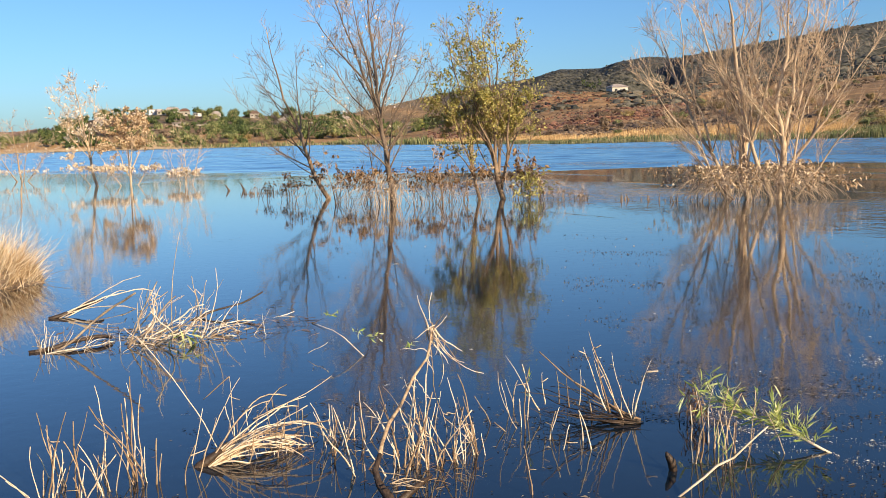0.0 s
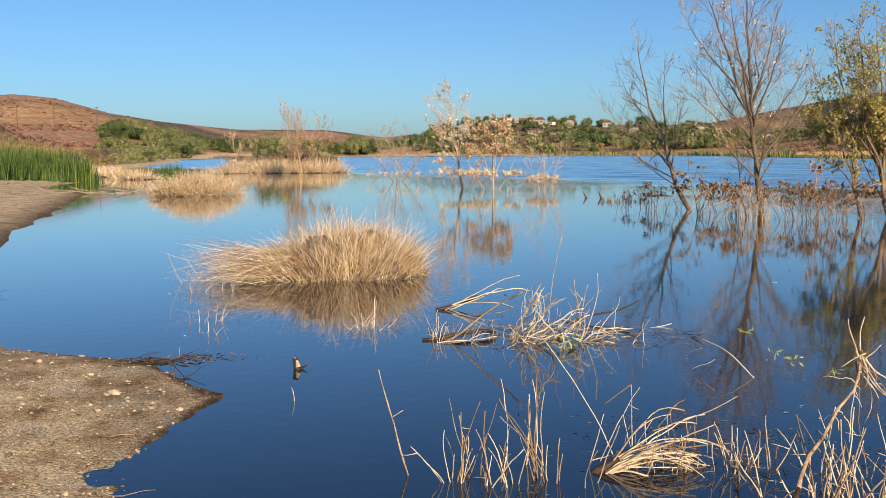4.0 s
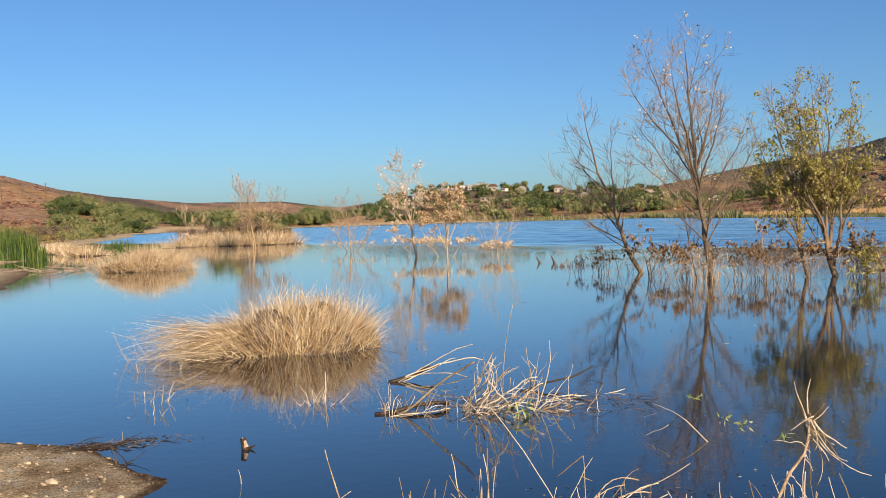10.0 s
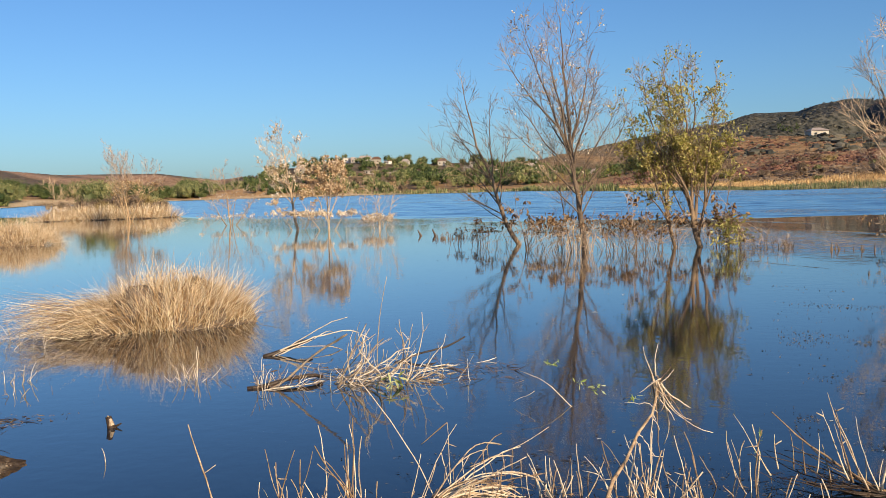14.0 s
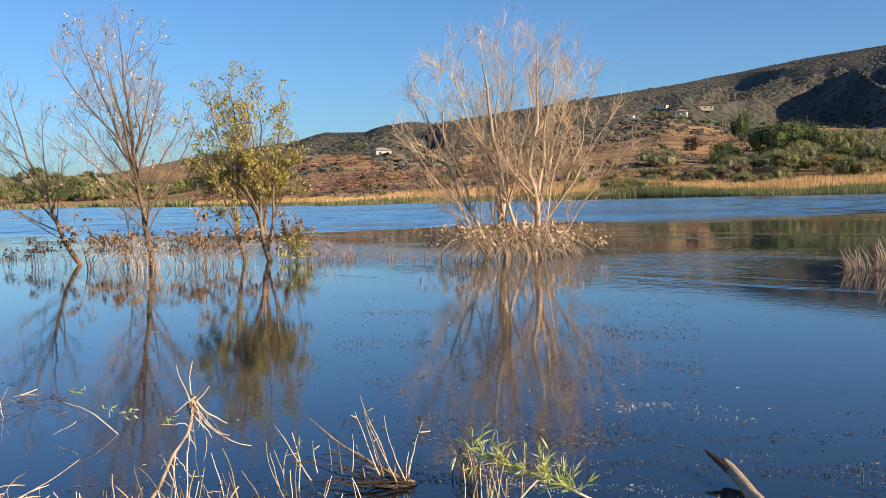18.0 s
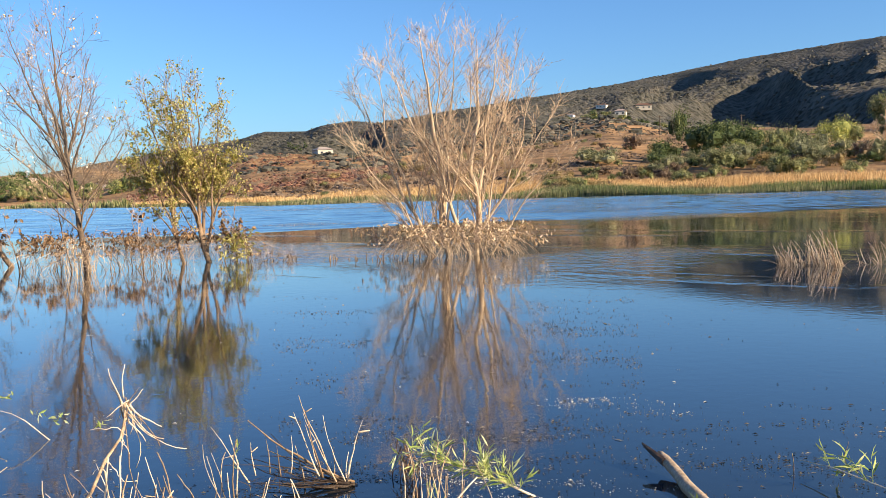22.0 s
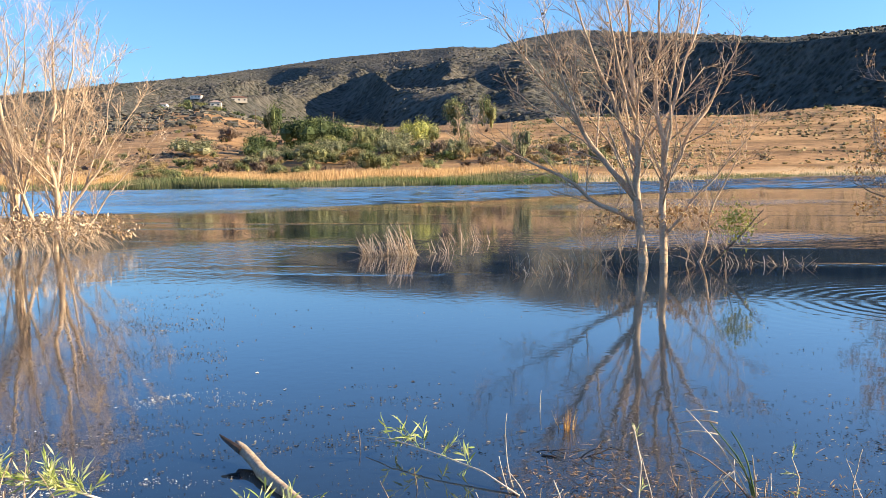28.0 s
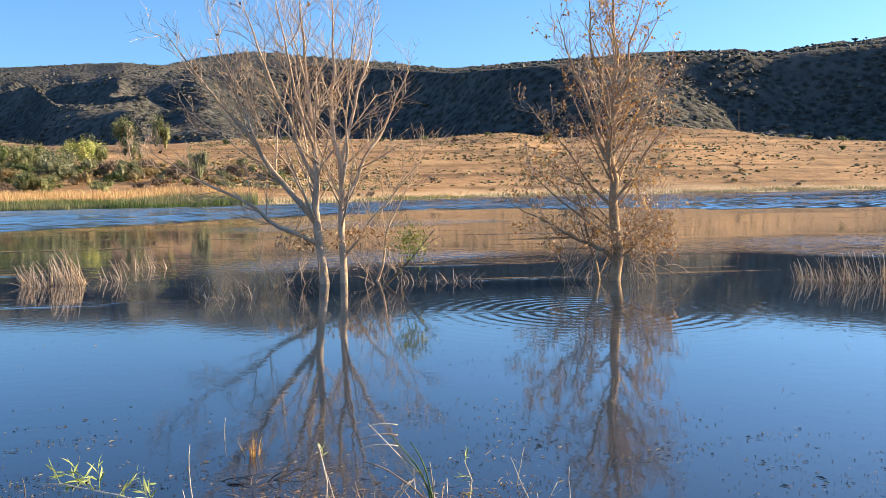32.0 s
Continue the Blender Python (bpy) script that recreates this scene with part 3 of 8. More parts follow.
def terrain(X, Y):
    R, AZ = np.hypot(X, Y), np.degrees(np.arctan2(X, Y))
    s = lake_distance(X, Y)
    far = np.clip((R - 40) / 60, 0, 1)
    shore = np.where(s < 0, np.maximum(s * 0.12, -1.2), 0.05 * np.minimum(s, 3) + 0.02 * np.clip(s - 3, 0, 60) * (0.3 + 0.7 * far))
    near = np.clip(1 - R / 22, 0, 1)
    shore = shore + np.where(s > -1.5, near * (0.022 * (fbm(X, Y, 4.5, 4, 21) - 0.5) + 0.01 * (fbm(X, Y, 16, 3, 22) - 0.5)), 0)
    shore = shore + np.where(s > -1.5, 0.05 * (fbm(X, Y, 0.9, 4, 3) - 0.5) * np.clip(1 - far, 0.2, 1), 0)
    fr, fz = table(FOOT, 2, AZ), table(FOOT, 2, AZ) * np.tan(np.radians(table(FOOT, 1, AZ))) + 1.7
    rr, rz = table(RIDGE, 2, AZ), table(RIDGE, 2, AZ) * np.tan(np.radians(table(RIDGE, 1, AZ))) + 1.7
    rs = R - s                       # about where the shore lies on this line
    t1 = np.clip(s / np.maximum(fr - np.minimum(rs, fr - 40), 40), 0, 1)
    low = shore + np.maximum(fz - 1.2, 0) * t1**1.05 + (fbm(X, Y, 0.02, 4, 5) - 0.5) * 5 * np.clip(t1 * 1.5, 0, 1) * np.clip(s / 40, 0, 1)
    t2 = np.clip((R - fr) / np.maximum(rr - fr, 50), 0, 1)
    face = np.clip((t2 - 0.22) / 0.42, 0, 1)
    steep = np.clip((AZ - 50) / 12, 0, 1) * np.clip((110 - AZ) / 15, 0, 1)
    cap = 1.7 + R * np.tan(np.radians(table(RIDGE, 1, AZ))) * (0.985 - 0.06 * np.clip((rr - R) / 400, 0, 1))
    mount = fz + (rz - fz) * (t2**1.1 * (1 - steep) + (0.12 * t2 + 0.88 * face * face * (3 - 2 * face)) * steep)
    wx, wy = X + 160 * (fbm(X, Y, 0.0016, 2, 12) - 0.5), Y + 160 * (fbm(X, Y, 0.0016, 2, 13) - 0.5)
    c, n = math.cos(radians(35)), math.sin(radians(35))
    u, v = wx * c - wy * n, wx * n + wy * c
    ridge = 1 - np.abs(2 * fbm(u, v * 0.5, 0.0052, 4, 7) - 1)
    gully = 1 - np.abs(2 * fbm(u, v * 0.4, 0.012, 3, 17) - 1)
    big = np.clip((rz - fz) / 90, 0, 1.3)
    mount = mount + (ridge - 0.93) * 125 * (1 - 0.45 * steep) * big * np.sin(np.pi * np.clip(t2, 0, 1)) * (1.15 - t2) + (gully - 0.9) * 14 * big * np.sin(np.pi * np.clip(t2, 0, 1)) * (1 - 0.5 * t2) + (fbm(X, Y, 0.03, 4, 9) - 0.5) * 3.5 * t2 * (1 - 0.7 * t2)
    mount = np.where(steep > 0, np.minimum(mount, cap), mount)
    z = np.where(R > fr, mount + (low - fz) * np.clip(1 - t2 * 4, 0, 1) * 0.5, low)
    z = np.where(R > rr, rz - (R - rr) * 0.12 + 4 * (fbm(X, Y, 0.02, 3, 2) - 0.5), z)
    z = np.where(s < 0, shore, z)
    flat = np.clip((AZ + 51) / 3, 0, 1) * np.clip((-27 - AZ) / 3, 0, 1) * np.clip((380 - R) / 80, 0, 1)
    z = z * (1 - flat) + flat * np.where(s < 0, z, np.minimum(z, 0.3 + 0.12 * np.sin(X * 0.2) * np.sin(Y * 0.17)))
    green = np.clip((s - 3) / 8, 0, 1) * np.clip((R - 45) / 20, 0, 1)
    blue = np.clip((t2 - 0.004) / 0.02 + (fbm(X, Y, 0.012, 3, 4) - 0.5) * 1.5, 0, 1) * np.clip((AZ + 6) / 4, 0, 1)
    blue = np.maximum(blue, 0.75 * np.clip((t2 - 0.1) / 0.1, 0, 1) * np.clip((fbm(X, Y, 0.006, 3, 8) - 0.42) * 6, 0, 1) * (AZ < -2))
    damp = 0.3 * np.clip((10.5 - np.hypot(X + 6.3, Y - 5.4) * 3.0) / 6, 0, 1)
    red = np.clip(0.26 - np.clip(s, 0, 9) * 0.42 + damp * 0.6 + (0.4 + 1.3 * near) * (fbm(X, Y, 2.6, 5, 6) - 0.5), 0, 0.9) * (s > -5) * np.clip((3.5 - s) / 1.5, 0, 1) * np.clip((60 - R) / 20, 0, 1)
    red = np.clip(red + 0.8 * np.clip((1.3 - s) / 1.3, 0, 1) * np.clip((R - 8) / 5, 0, 1) * np.clip((60 - R) / 20, 0, 1) * (s > -5), 0, 0.95)
    red = np.maximum(red, np.clip(1 - s / 0.1, 0, 1) * (s > -5))
    rust = np.clip((-40 - AZ) / 6, 0, 1) * np.clip((R - 240) / 120, 0, 1) * np.clip((fbm(X, Y, 0.008, 4, 31) - 0.3) * 5, 0, 1)
    rust = np.maximum(rust, 0.9 * np.clip((R - 600) / 200, 0, 1) * np.clip((-25 - AZ) / 3, 0, 1))
    return z, np.stack([red, green, blue, rust], -1)


def height(x, y):
    return float(terrain(np.array([x], float), np.array([y], float))[0][0])


AZS = np.radians(np.concatenate([np.arange(-180, -62, 2.0), np.arange(-62, 88, 0.22), np.arange(88, 180, 2.0)]))
RADII = np.concatenate([np.linspace(0.02, 14, 210), 14 * np.exp(np.linspace(0, math.log(300 / 14), 80))[1:], 300 * np.exp(np.linspace(0, math.log(1700 / 300), 150))[1:], np.linspace(1800, 4600, 12)])
GX, GY = np.outer(RADII, np.sin(AZS)), np.outer(RADII, np.cos(AZS))
GZ, ZONE = terrain(GX, GY)
NA, NR = len(AZS), len(RADII)
gv = np.stack([GX, GY, GZ], -1).reshape(-1, 3)
idx = np.arange(NR * NA).reshape(NR, NA)
nxt = np.roll(idx, -1, 1)
quads = np.stack([idx[:-1], nxt[:-1], nxt[1:], idx[1:]], -1).reshape(-1, 4)
gm = bpy.data.meshes.new("ground")
gm.vertices.add(len(gv))
gm.vertices.foreach_set("co", gv.ravel())
gm.loops.add(quads.size)
gm.loops.foreach_set("vertex_index", quads[:, ::-1].ravel().astype(np.int32))
gm.polygons.add(len(quads))
gm.polygons.foreach_set("loop_start", np.arange(0, quads.size, 4, dtype=np.int32))
gm.update(calc_edges=True)
gm.validate()
gm.polygons.foreach_set("use_smooth", [True] * len(gm.polygons))
attr = gm.color_attributes.new("zone", "FLOAT_COLOR", "POINT")
attr.data.foreach_set("color", ZONE.reshape(-1, 4).ravel())
gm.materials.append(M_GROUND)
ground = tagged(new("ground", gm), "pebbly tan lake shore rising to dry grassy hills and scrub-covered mountains", "ground", kind="structure")
wv = [(-700, -200, 0), (500, -200, 0), (500, 800, 0), (-700, 800, 0)]
water = tagged(new("water", mesh_of("water", wv, [(0, 1, 2, 3)], M_WATER)), "still blue lake water, wind-rippled farther out", "water", kind="structure")


# ---- trees standing in the water ----
def facing(x, y):
    """The turn that lays local +x to the right and +y away, as seen from the bank."""
    return -math.degrees(math.atan2(x, y))


def tree(name, x, y, label, stems, seed, bark, twig, kids=(9, 6, 5), ratio=(0.5, 0.5, 0.45), angle=(0.7, 0.75, 0.85), up=0.14, start=0.25, leaves=(),
         group="trees standing in the lake", twig_r=0.0045):
    """stems: (dx, dy, lean right, lean away, length, radius). leaves: (material, count, size, zlow, zhigh, droop)."""
    rng = random.Random(seed)
    base = thing(name, x, y, -0.35, label, "tree", group, facing(x, y))
    fine, spots = [], []
    for dx, dy, lx, ly, length, radius, *rise in stems:
        d = Vector((lx * 1.25, ly * 1.25, 1)).normalized()
        z0 = rise[0] if rise else 0
        main = bent(rng, (dx, dy, z0), d, length + (0 if z0 else 0.35), radius, 12, 0.12, (0, 0, up * 2.2), 0.93)
        trunk = part_of("trunk", tubes([main], 8), bark, base, smooth=True)
        for j in range(kids[0]):
            t = start + (0.97 - start) * (j + rng.random()) / kids[0]
            p, r, dd = along(main, t)
            side = rand_dir(rng)
            side = (side - dd * side.dot(dd)).normalized()
            a = angle[0] * rng.uniform(0.7, 1.3)
            limb = bent(rng, p, dd * math.cos(a) + side * math.sin(a), length * ratio[0] * (1.12 - 0.55 * t) * rng.uniform(0.7, 1.2), max(r * (0.54 - 0.2 * t), 0.0075), 6, 0.07, (0, 0, up * 2.2), 0.75)
            part_of("limb", tubes([limb], 5), bark if limb[0][1] > 0.012 else twig, trunk, smooth=True)
            ll = sum((limb[i + 1][0] - limb[i][0]).length for i in range(6))
            for k in range(kids[1]):
                t2 = 0.2 + 0.8 * (k + rng.random()) / kids[1]
                p2, r2, d2 = along(limb, min(t2, 0.99))
                s2 = rand_dir(rng)
                s2 = (s2 - d2 * s2.dot(d2)).normalized()
                a2 = angle[1] * rng.uniform(0.6, 1.3)
                tw = bent(rng, p2, d2 * math.cos(a2) + s2 * math.sin(a2), ll * ratio[1] * (1.2 - 0.6 * t2) * rng.uniform(0.6, 1.2), max(min(r2 * 0.55, 0.009), twig_r * 1.2), 4, 0.06, (0, 0, up * 2.0), 0.6)
                fine.append(tw)
                l3 = sum((tw[i + 1][0] - tw[i][0]).length for i in range(4))
                for q in range(kids[2]):
                    t3 = 0.15 + 0.85 * (q + rng.random()) / kids[2]
                    p3, r3, d3 = along(tw, min(t3, 0.99))
                    s3 = rand_dir(rng)
                    s3 = (s3 - d3 * s3.dot(d3)).normalized()
                    a3 = angle[2] * rng.uniform(0.6, 1.3)
                    tl = bent(rng, p3, d3 * math.cos(a3) + s3 * math.sin(a3), max(0.12, l3 * ratio[2] * rng.uniform(0.6, 1.3)), twig_r, 3, 0.15, (0, 0, up), 0.5)
                    fine.append(tl)
                    spots += [tl[-1][0], tl[2][0], tl[1][0]]
    part_of("twig_spray", tubes(fine, 3), twig, base, kind="stuff")
    for material, count, size, zl, zh, droop in leaves:
        pool = [p for p in spots if zl < p.z - 0.35 < zh]
        if pool:
            picked = [rng.choice(pool) + rand_dir(rng) * rng.uniform(0, max(size, 0.13)) for _ in range(count)]
            part_of("foliage", leaf_geo(picked, rng, size, 0.7, droop), material, base, kind="stuff")
    return base


def skirt(base, seed, rx, ry, z0, z1, straws, leafs, leaf_mat, size=0.1, straw_mat=None):
    """Flood litter caught round the foot of a tree: hanging straws, sticks and curled leaves."""
    rng = random.Random(seed)
    paths = []
    for _ in range(straws):
        a, q = rng.uniform(0, 2 * math.pi), rng.uniform(0.15, 1) ** 0.7
        p = Vector((math.cos(a) * rx * q, math.sin(a) * ry * q, 0.35 + rng.uniform(z0, z1) * (1.1 - 0.35 * q)))
        d = Vector((math.cos(a) + rng.uniform(-0.6, 0.6), math.sin(a) + rng.uniform(-0.6, 0.6), rng.uniform(-0.9, 0.25)))
        paths.append(bent(rng, p, d, rng.uniform(0.25, 0.8), 0.005, 4, 0.2, (0, 0, -0.8), 0.5))
    part_of("caught_straw", tubes(paths, 3), straw_mat or M_TWIG_PALE, base, "pale flood-borne straws and sticks", kind="stuff")
    spots = []
    for _ in range(leafs // 14):
        a, q = rng.uniform(0, 2 * math.pi), rng.uniform(0.2, 1) ** 0.6
        c = Vector((math.cos(a) * rx * q, math.sin(a) * ry * q, 0.35 + z0 + (z1 - z0) * rng.uniform(0.55, 1.0) * (1.05 - 0.2 * q)))
        spots += [c + rand_dir(rng) * rng.uniform(0.02, 0.16) for _ in range(14)]
    part_of("caught_litter", leaf_geo(spots, rng, size, 0.5, 0.7), leaf_mat, base, "curled dry leaves caught by the flood", kind="stuff")


def grown_tree(name, x, y, label, stems, seed, bark, twig, crown, dense=2.6, twigs=8, tips=4, start=0.16, angle=0.6, reach=0.27, leaves=(), twig_r=0.0042, group="trees standing in the lake", up=0.28, tip=(0.14, 0.38)):
    """A tree grown from main stems inside an oval crown. stems: (base right, base away, top right, top away, top height, radius, parent or -1, where on the parent, bow).
    crown: centre and half sizes of the oval. leaves: (material, count, size, low, high, droop)."""
    rng = random.Random(seed)
    base = thing(name, x, y, -0.35, label, "tree", group, facing(x, y))
    cen, half = Vector(crown[0]) + Vector((0, 0, 0.35)), crown[1]

    def room(p, d):
        """How far one can go from p along d before leaving the crown."""
        q = Vector([(p[i] - cen[i]) / half[i] for i in range(3)])
        e = Vector([d[i] / half[i] for i in range(3)])
        A, B, C = e.dot(e), 2 * q.dot(e), q.dot(q) - 1
        disc = B * B - 4 * A * C
        return max(0.0, (-B + math.sqrt(disc)) / (2 * A)) if disc > 0 else 0.0

    def off(dd, a, lift):
        side = rand_dir(rng)
        side = (side - dd * side.dot(dd)).normalized()
        d = dd * math.cos(a) + side * math.sin(a)
        d.z += lift
        return d.normalized()

    mains, fine, spots = [], [], []
    for k, (bx, by, tx, ty, tz, radius, parent, at, bow) in enumerate(stems):
        p0 = Vector((bx, by, 0)) if parent < 0 else along(mains[parent], at)[0]
        if parent >= 0:
            radius = min(radius, along(mains[parent], at)[1] * 0.85)
        p1 = Vector((tx, ty, tz * 0.95 + 0.35))
        length, path = (p1 - p0).length, []
        for i in range(15):
            t = i / 14
            h = t * (1 - bow) + bow * (1 - (1 - t) ** 2)
            sway = Vector((noise.noise(Vector((t * 3.2, k * 7.1, seed))), noise.noise(Vector((t * 3.2, k * 7.1 + 40, seed))), 0)) * length * 0.06 * math.sin(math.pi * min(t * 1.2, 1))
            kink = rand_dir(rng) * radius * 0.3
            path.append((Vector((p0.x + (p1.x - p0.x) * h, p0.y + (p1.y - p0.y) * h, p0.z + (p1.z - p0.z) * t)) + sway + (kink if i else kink * 0), max(radius * (1 - 0.93 * t ** 1.05), 0.0045)))
        mains.append(path)
        trunk = part_of("trunk" if parent < 0 else "main_branch", tubes([path], 9 if radius > 0.04 else 6), bark, base, smooth=True)
        n = max(4, int(length * dense))
        for j in range(n):
            t = start + (0.98 - start) * (j + rng.random()) / n
            p, r, dd = along(path, t)
            d = off(dd, angle * rng.uniform(0.65, 1.5), 0.08)
            l = min(reach * length * (1.25 - 0.75 * t) * rng.uniform(0.55, 1.25), room(p, d) * 1.02 + 0.08)
            if l < 0.15:
                continue
            limb = bent(rng, p, d, l, max(min(r * 0.48, 0.024) * (0.6 + 0.25 * l), 0.005), 7, 0.045, (0, 0, up * rng.uniform(0.5, 1.4)), 0.72)
            part_of("limb", tubes([limb], 5), bark if limb[0][1] > 0.009 else twig, trunk, smooth=True)
            spots.append(limb[-1][0])
            for q in range(max(3, int(twigs * min(1.3, 0.4 + l * 0.6)))):
                t2 = 0.15 + 0.84 * (q + rng.random()) / twigs
                p2, r2, d2 = along(limb, min(t2, 0.99))
                d3 = off(d2, rng.uniform(0.4, 1.0), 0.12)
                l2 = min(rng.uniform(0.22, 0.62) * (1.15 - 0.4 * t2), room(p2, d3) + 0.12)
                tw = bent(rng, p2, d3, l2, max(min(r2 * 0.6, 0.007), twig_r * 1.15), 4, 0.05, (0, 0, 0.25), 0.5)
                fine.append(tw)
                for u in range(tips):
                    p3, r3, d4 = along(tw, 0.2 + 0.79 * (u + rng.random()) / tips)
                    tl = bent(rng, p3, off(d4, rng.uniform(0.4, 0.95), 0.15), rng.uniform(*tip), twig_r, 2, 0.06, (0, 0, 0.16), 0.45)
                    fine.append(tl)
                    spots += [tl[-1][0], tl[1][0]]
    part_of("twig_spray", tubes(fine, 3), twig, base, kind="stuff")
    for material, count, size, zl, zh, droop in leaves:
        pool = [p for p in spots if zl < p.z - 0.35 < zh]
        if pool:
            picked = []
            while len(picked) < count:
                c = rng.choice(pool)
                if rng.random() < 0.35 + 1.3 * noise.noise(c * 1.4 + Vector((seed, 0, 0))) + 0.2:
                    picked += [c + rand_dir(rng) * rng.uniform(0, max(size, 0.1)) for _ in range(rng.randint(1, 4))]
            part_of("foliage", leaf_geo(picked, rng, size, 0.75, droop), material, base, kind="stuff")
    return base


def tangle(base, seed, rx, ry, top, count, clumps, leaf_mat, stick_mat, size=0.13, shift=0.0):
    """Flood wrack hung on the lower branches: sticks that arch out and droop to the water under a ragged roof of curled leaves."""
    rng = random.Random(seed)
    paths = []
    for _ in range(count):
        a, q = rng.uniform(0, 2 * math.pi), rng.uniform(0.1, 0.9)
        p = Vector((shift + math.cos(a) * rx * q * 0.8, math.sin(a) * ry * q, 0.35 + top * rng.uniform(0.25, 1.0) * (1.1 - 0.5 * q)))
        d = Vector((math.cos(a) + rng.uniform(-0.7, 0.7), math.sin(a) + rng.uniform(-0.7, 0.7), rng.uniform(-0.5, 0.35)))
        l = rng.uniform(0.25, 0.95)
        paths.append(bent(rng, p, d, l, rng.uniform(0.003, 0.008), 6, 0.16, (0, 0, -1.5 * l - 0.3), 0.5))
    part_of("caught_straw", tubes(paths, 4), stick_mat, base, "pale flood-borne sticks and straws", kind="stuff")
    spots = []
    for _ in range(clumps):
        a, q = rng.uniform(0, 2 * math.pi), rng.uniform(0.15, 1) ** 0.6
        c = Vector((shift + math.cos(a) * rx * q, math.sin(a) * ry * q, 0.35 + top * rng.uniform(0.55, 1.2) * (1.08 - 0.35 * q)))
        w = rng.uniform(0.05, 0.2)
        spots += [c + Vector((rng.gauss(0, w), rng.gauss(0, w), rng.gauss(-0.05, 0.06))) for _ in range(rng.randint(8, 20))]
    part_of("caught_litter", leaf_geo(spots, rng, size, 0.42, 0.9), leaf_mat, base, "curled dry leaves caught by the flood", kind="stuff")


big = grown_tree("bare_tree", 6.5, 22.75, "large many-stemmed leafless tree with sunlit tan bark, standing in water",
                 [(-0.3, 0, -0.95, 0.3, 5.95, 0.1, -1, 0, 0.1), (0.34, 0, 0.5, 0.1, 5.75, 0.095, -1, 0, 0.0), (0, 0, 1.5, 0.5, 5.4, 0.05, 1, 0.24, 0.2), (0, 0, 2.45, -0.3, 3.9, 0.045, 1, 0.14, 0.0),
                  (0.26, -0.1, -1.85, -0.5, 5.45, 0.06, -1, 0, -0.05), (-0.65, 0.1, -2.7, 0.3, 4.85, 0.055, -1, 0, 0.1), (0, 0, -2.1, -0.4, 5.3, 0.04, 5, 0.3, 0.2), (-0.7, 0.2, -2.95, -0.4, 3.5, 0.04, -1, 0, 0.0),
                  (0, 0, -0.05, 0.6, 5.95, 0.055, 0, 0.18, 0.1), (0, 0, 1.0, -0.5, 5.65, 0.05, 1, 0.3, 0.1), (0, 0, 1.95, 0.7, 4.7, 0.035, 3, 0.3, 0.2), (-0.45, -0.1, -2.75, 0.5, 2.3, 0.03, -1, 0, -0.1),
                  (0.45, 0.1, 2.75, 0.2, 2.9, 0.032, -1, 0, -0.1), (0, 0, 0.4, -1.0, 5.1, 0.04, 0, 0.12, 0.1), (0, 0, 0.9, 1.3, 5.0, 0.04, 1, 0.1, 0.1), (0, 0, -1.5, 0.9, 5.2, 0.035, 4, 0.35, 0.2),
                  (-0.3, 0.1, -1.2, 1.3, 4.6, 0.03, -1, 0, 0.1), (0, 0, -0.5, -0.7, 5.8, 0.035, 4, 0.3, 0.3), (0.4, 0.0, 1.5, -0.8, 4.9, 0.035, -1, 0, 0.0)],
                 11, M_BARK_PALE, M_TWIG_PALE, ((0, 0, 3.3), (3.15, 2.4, 2.85)), 2.6, 8, 4, 0.13, 0.66, 0.26, [(M_LEAF_BROWN, 160, 0.055, 2, 7, 0.3), (M_LEAF_CREAM, 130, 0.06, 1.5, 7, 0.3)], twig_r=0.004)
tangle(big, 12, 2.4, 1.2, 0.95, 620, 80, M_WRACK, M_BARK_PALE, 0.12, -0.25)
mid = grown_tree("cottonwood_tree", -2.62, 24.3, "tall half-bare cottonwood with a few white leaves, standing in the lake",
                 [(0, 0, -0.62, 0, 6.35, 0.085, -1, 0, 0.45), (0, 0, -1.6, 0.2, 6.25, 0.05, 0, 0.42, 0.2), (0, 0, -2.15, 0.3, 5.5, 0.034, 1, 0.25, 0.25), (0, 0, 0.15, 0.4, 5.3, 0.04, 0, 0.48, 0.2), (0, 0, 0.85, -0.3, 3.9, 0.03, 0, 0.34, 0.1),
                  (0, 0, -2.05, -0.4, 3.5, 0.03, 0, 0.28, 0.0), (0, 0, 0.8, 0.5, 2.9, 0.026, 0, 0.25, 0.0), (0, 0, -1.95, 0.6, 4.4, 0.03, 0, 0.34, 0.1), (0, 0, -1.45, -0.6, 2.5, 0.022, 0, 0.2, 0.0), (0, 0, -0.95, -1.0, 5.6, 0.034, 0, 0.44, 0.2),
                  (0, 0, -0.3, 1.2, 5.2, 0.034, 0, 0.4, 0.2), (-0.35, 0.1, -0.95, 0.2, 3.2, 0.022, -1, 0, 0.0), (0, 0, 0.35, -0.9, 4.7, 0.03, 0, 0.4, 0.1)],
                 21, M_BARK_GREY, M_TWIG_BROWN, ((-0.65, 0, 3.7), (1.9, 1.6, 2.8)), 2.7, 8, 4, 0.14, 0.66, 0.28, [(M_LEAF_CREAM, 420, 0.07, 1.4, 7, 0.3), (M_LEAF_BROWN, 120, 0.06, 2, 7, 0.3)], twig_r=0.0038)
skirt(mid, 22, 1.5, 0.6, 0.1, 0.95, 190, 520, M_LEAF_BROWN, 0.11)
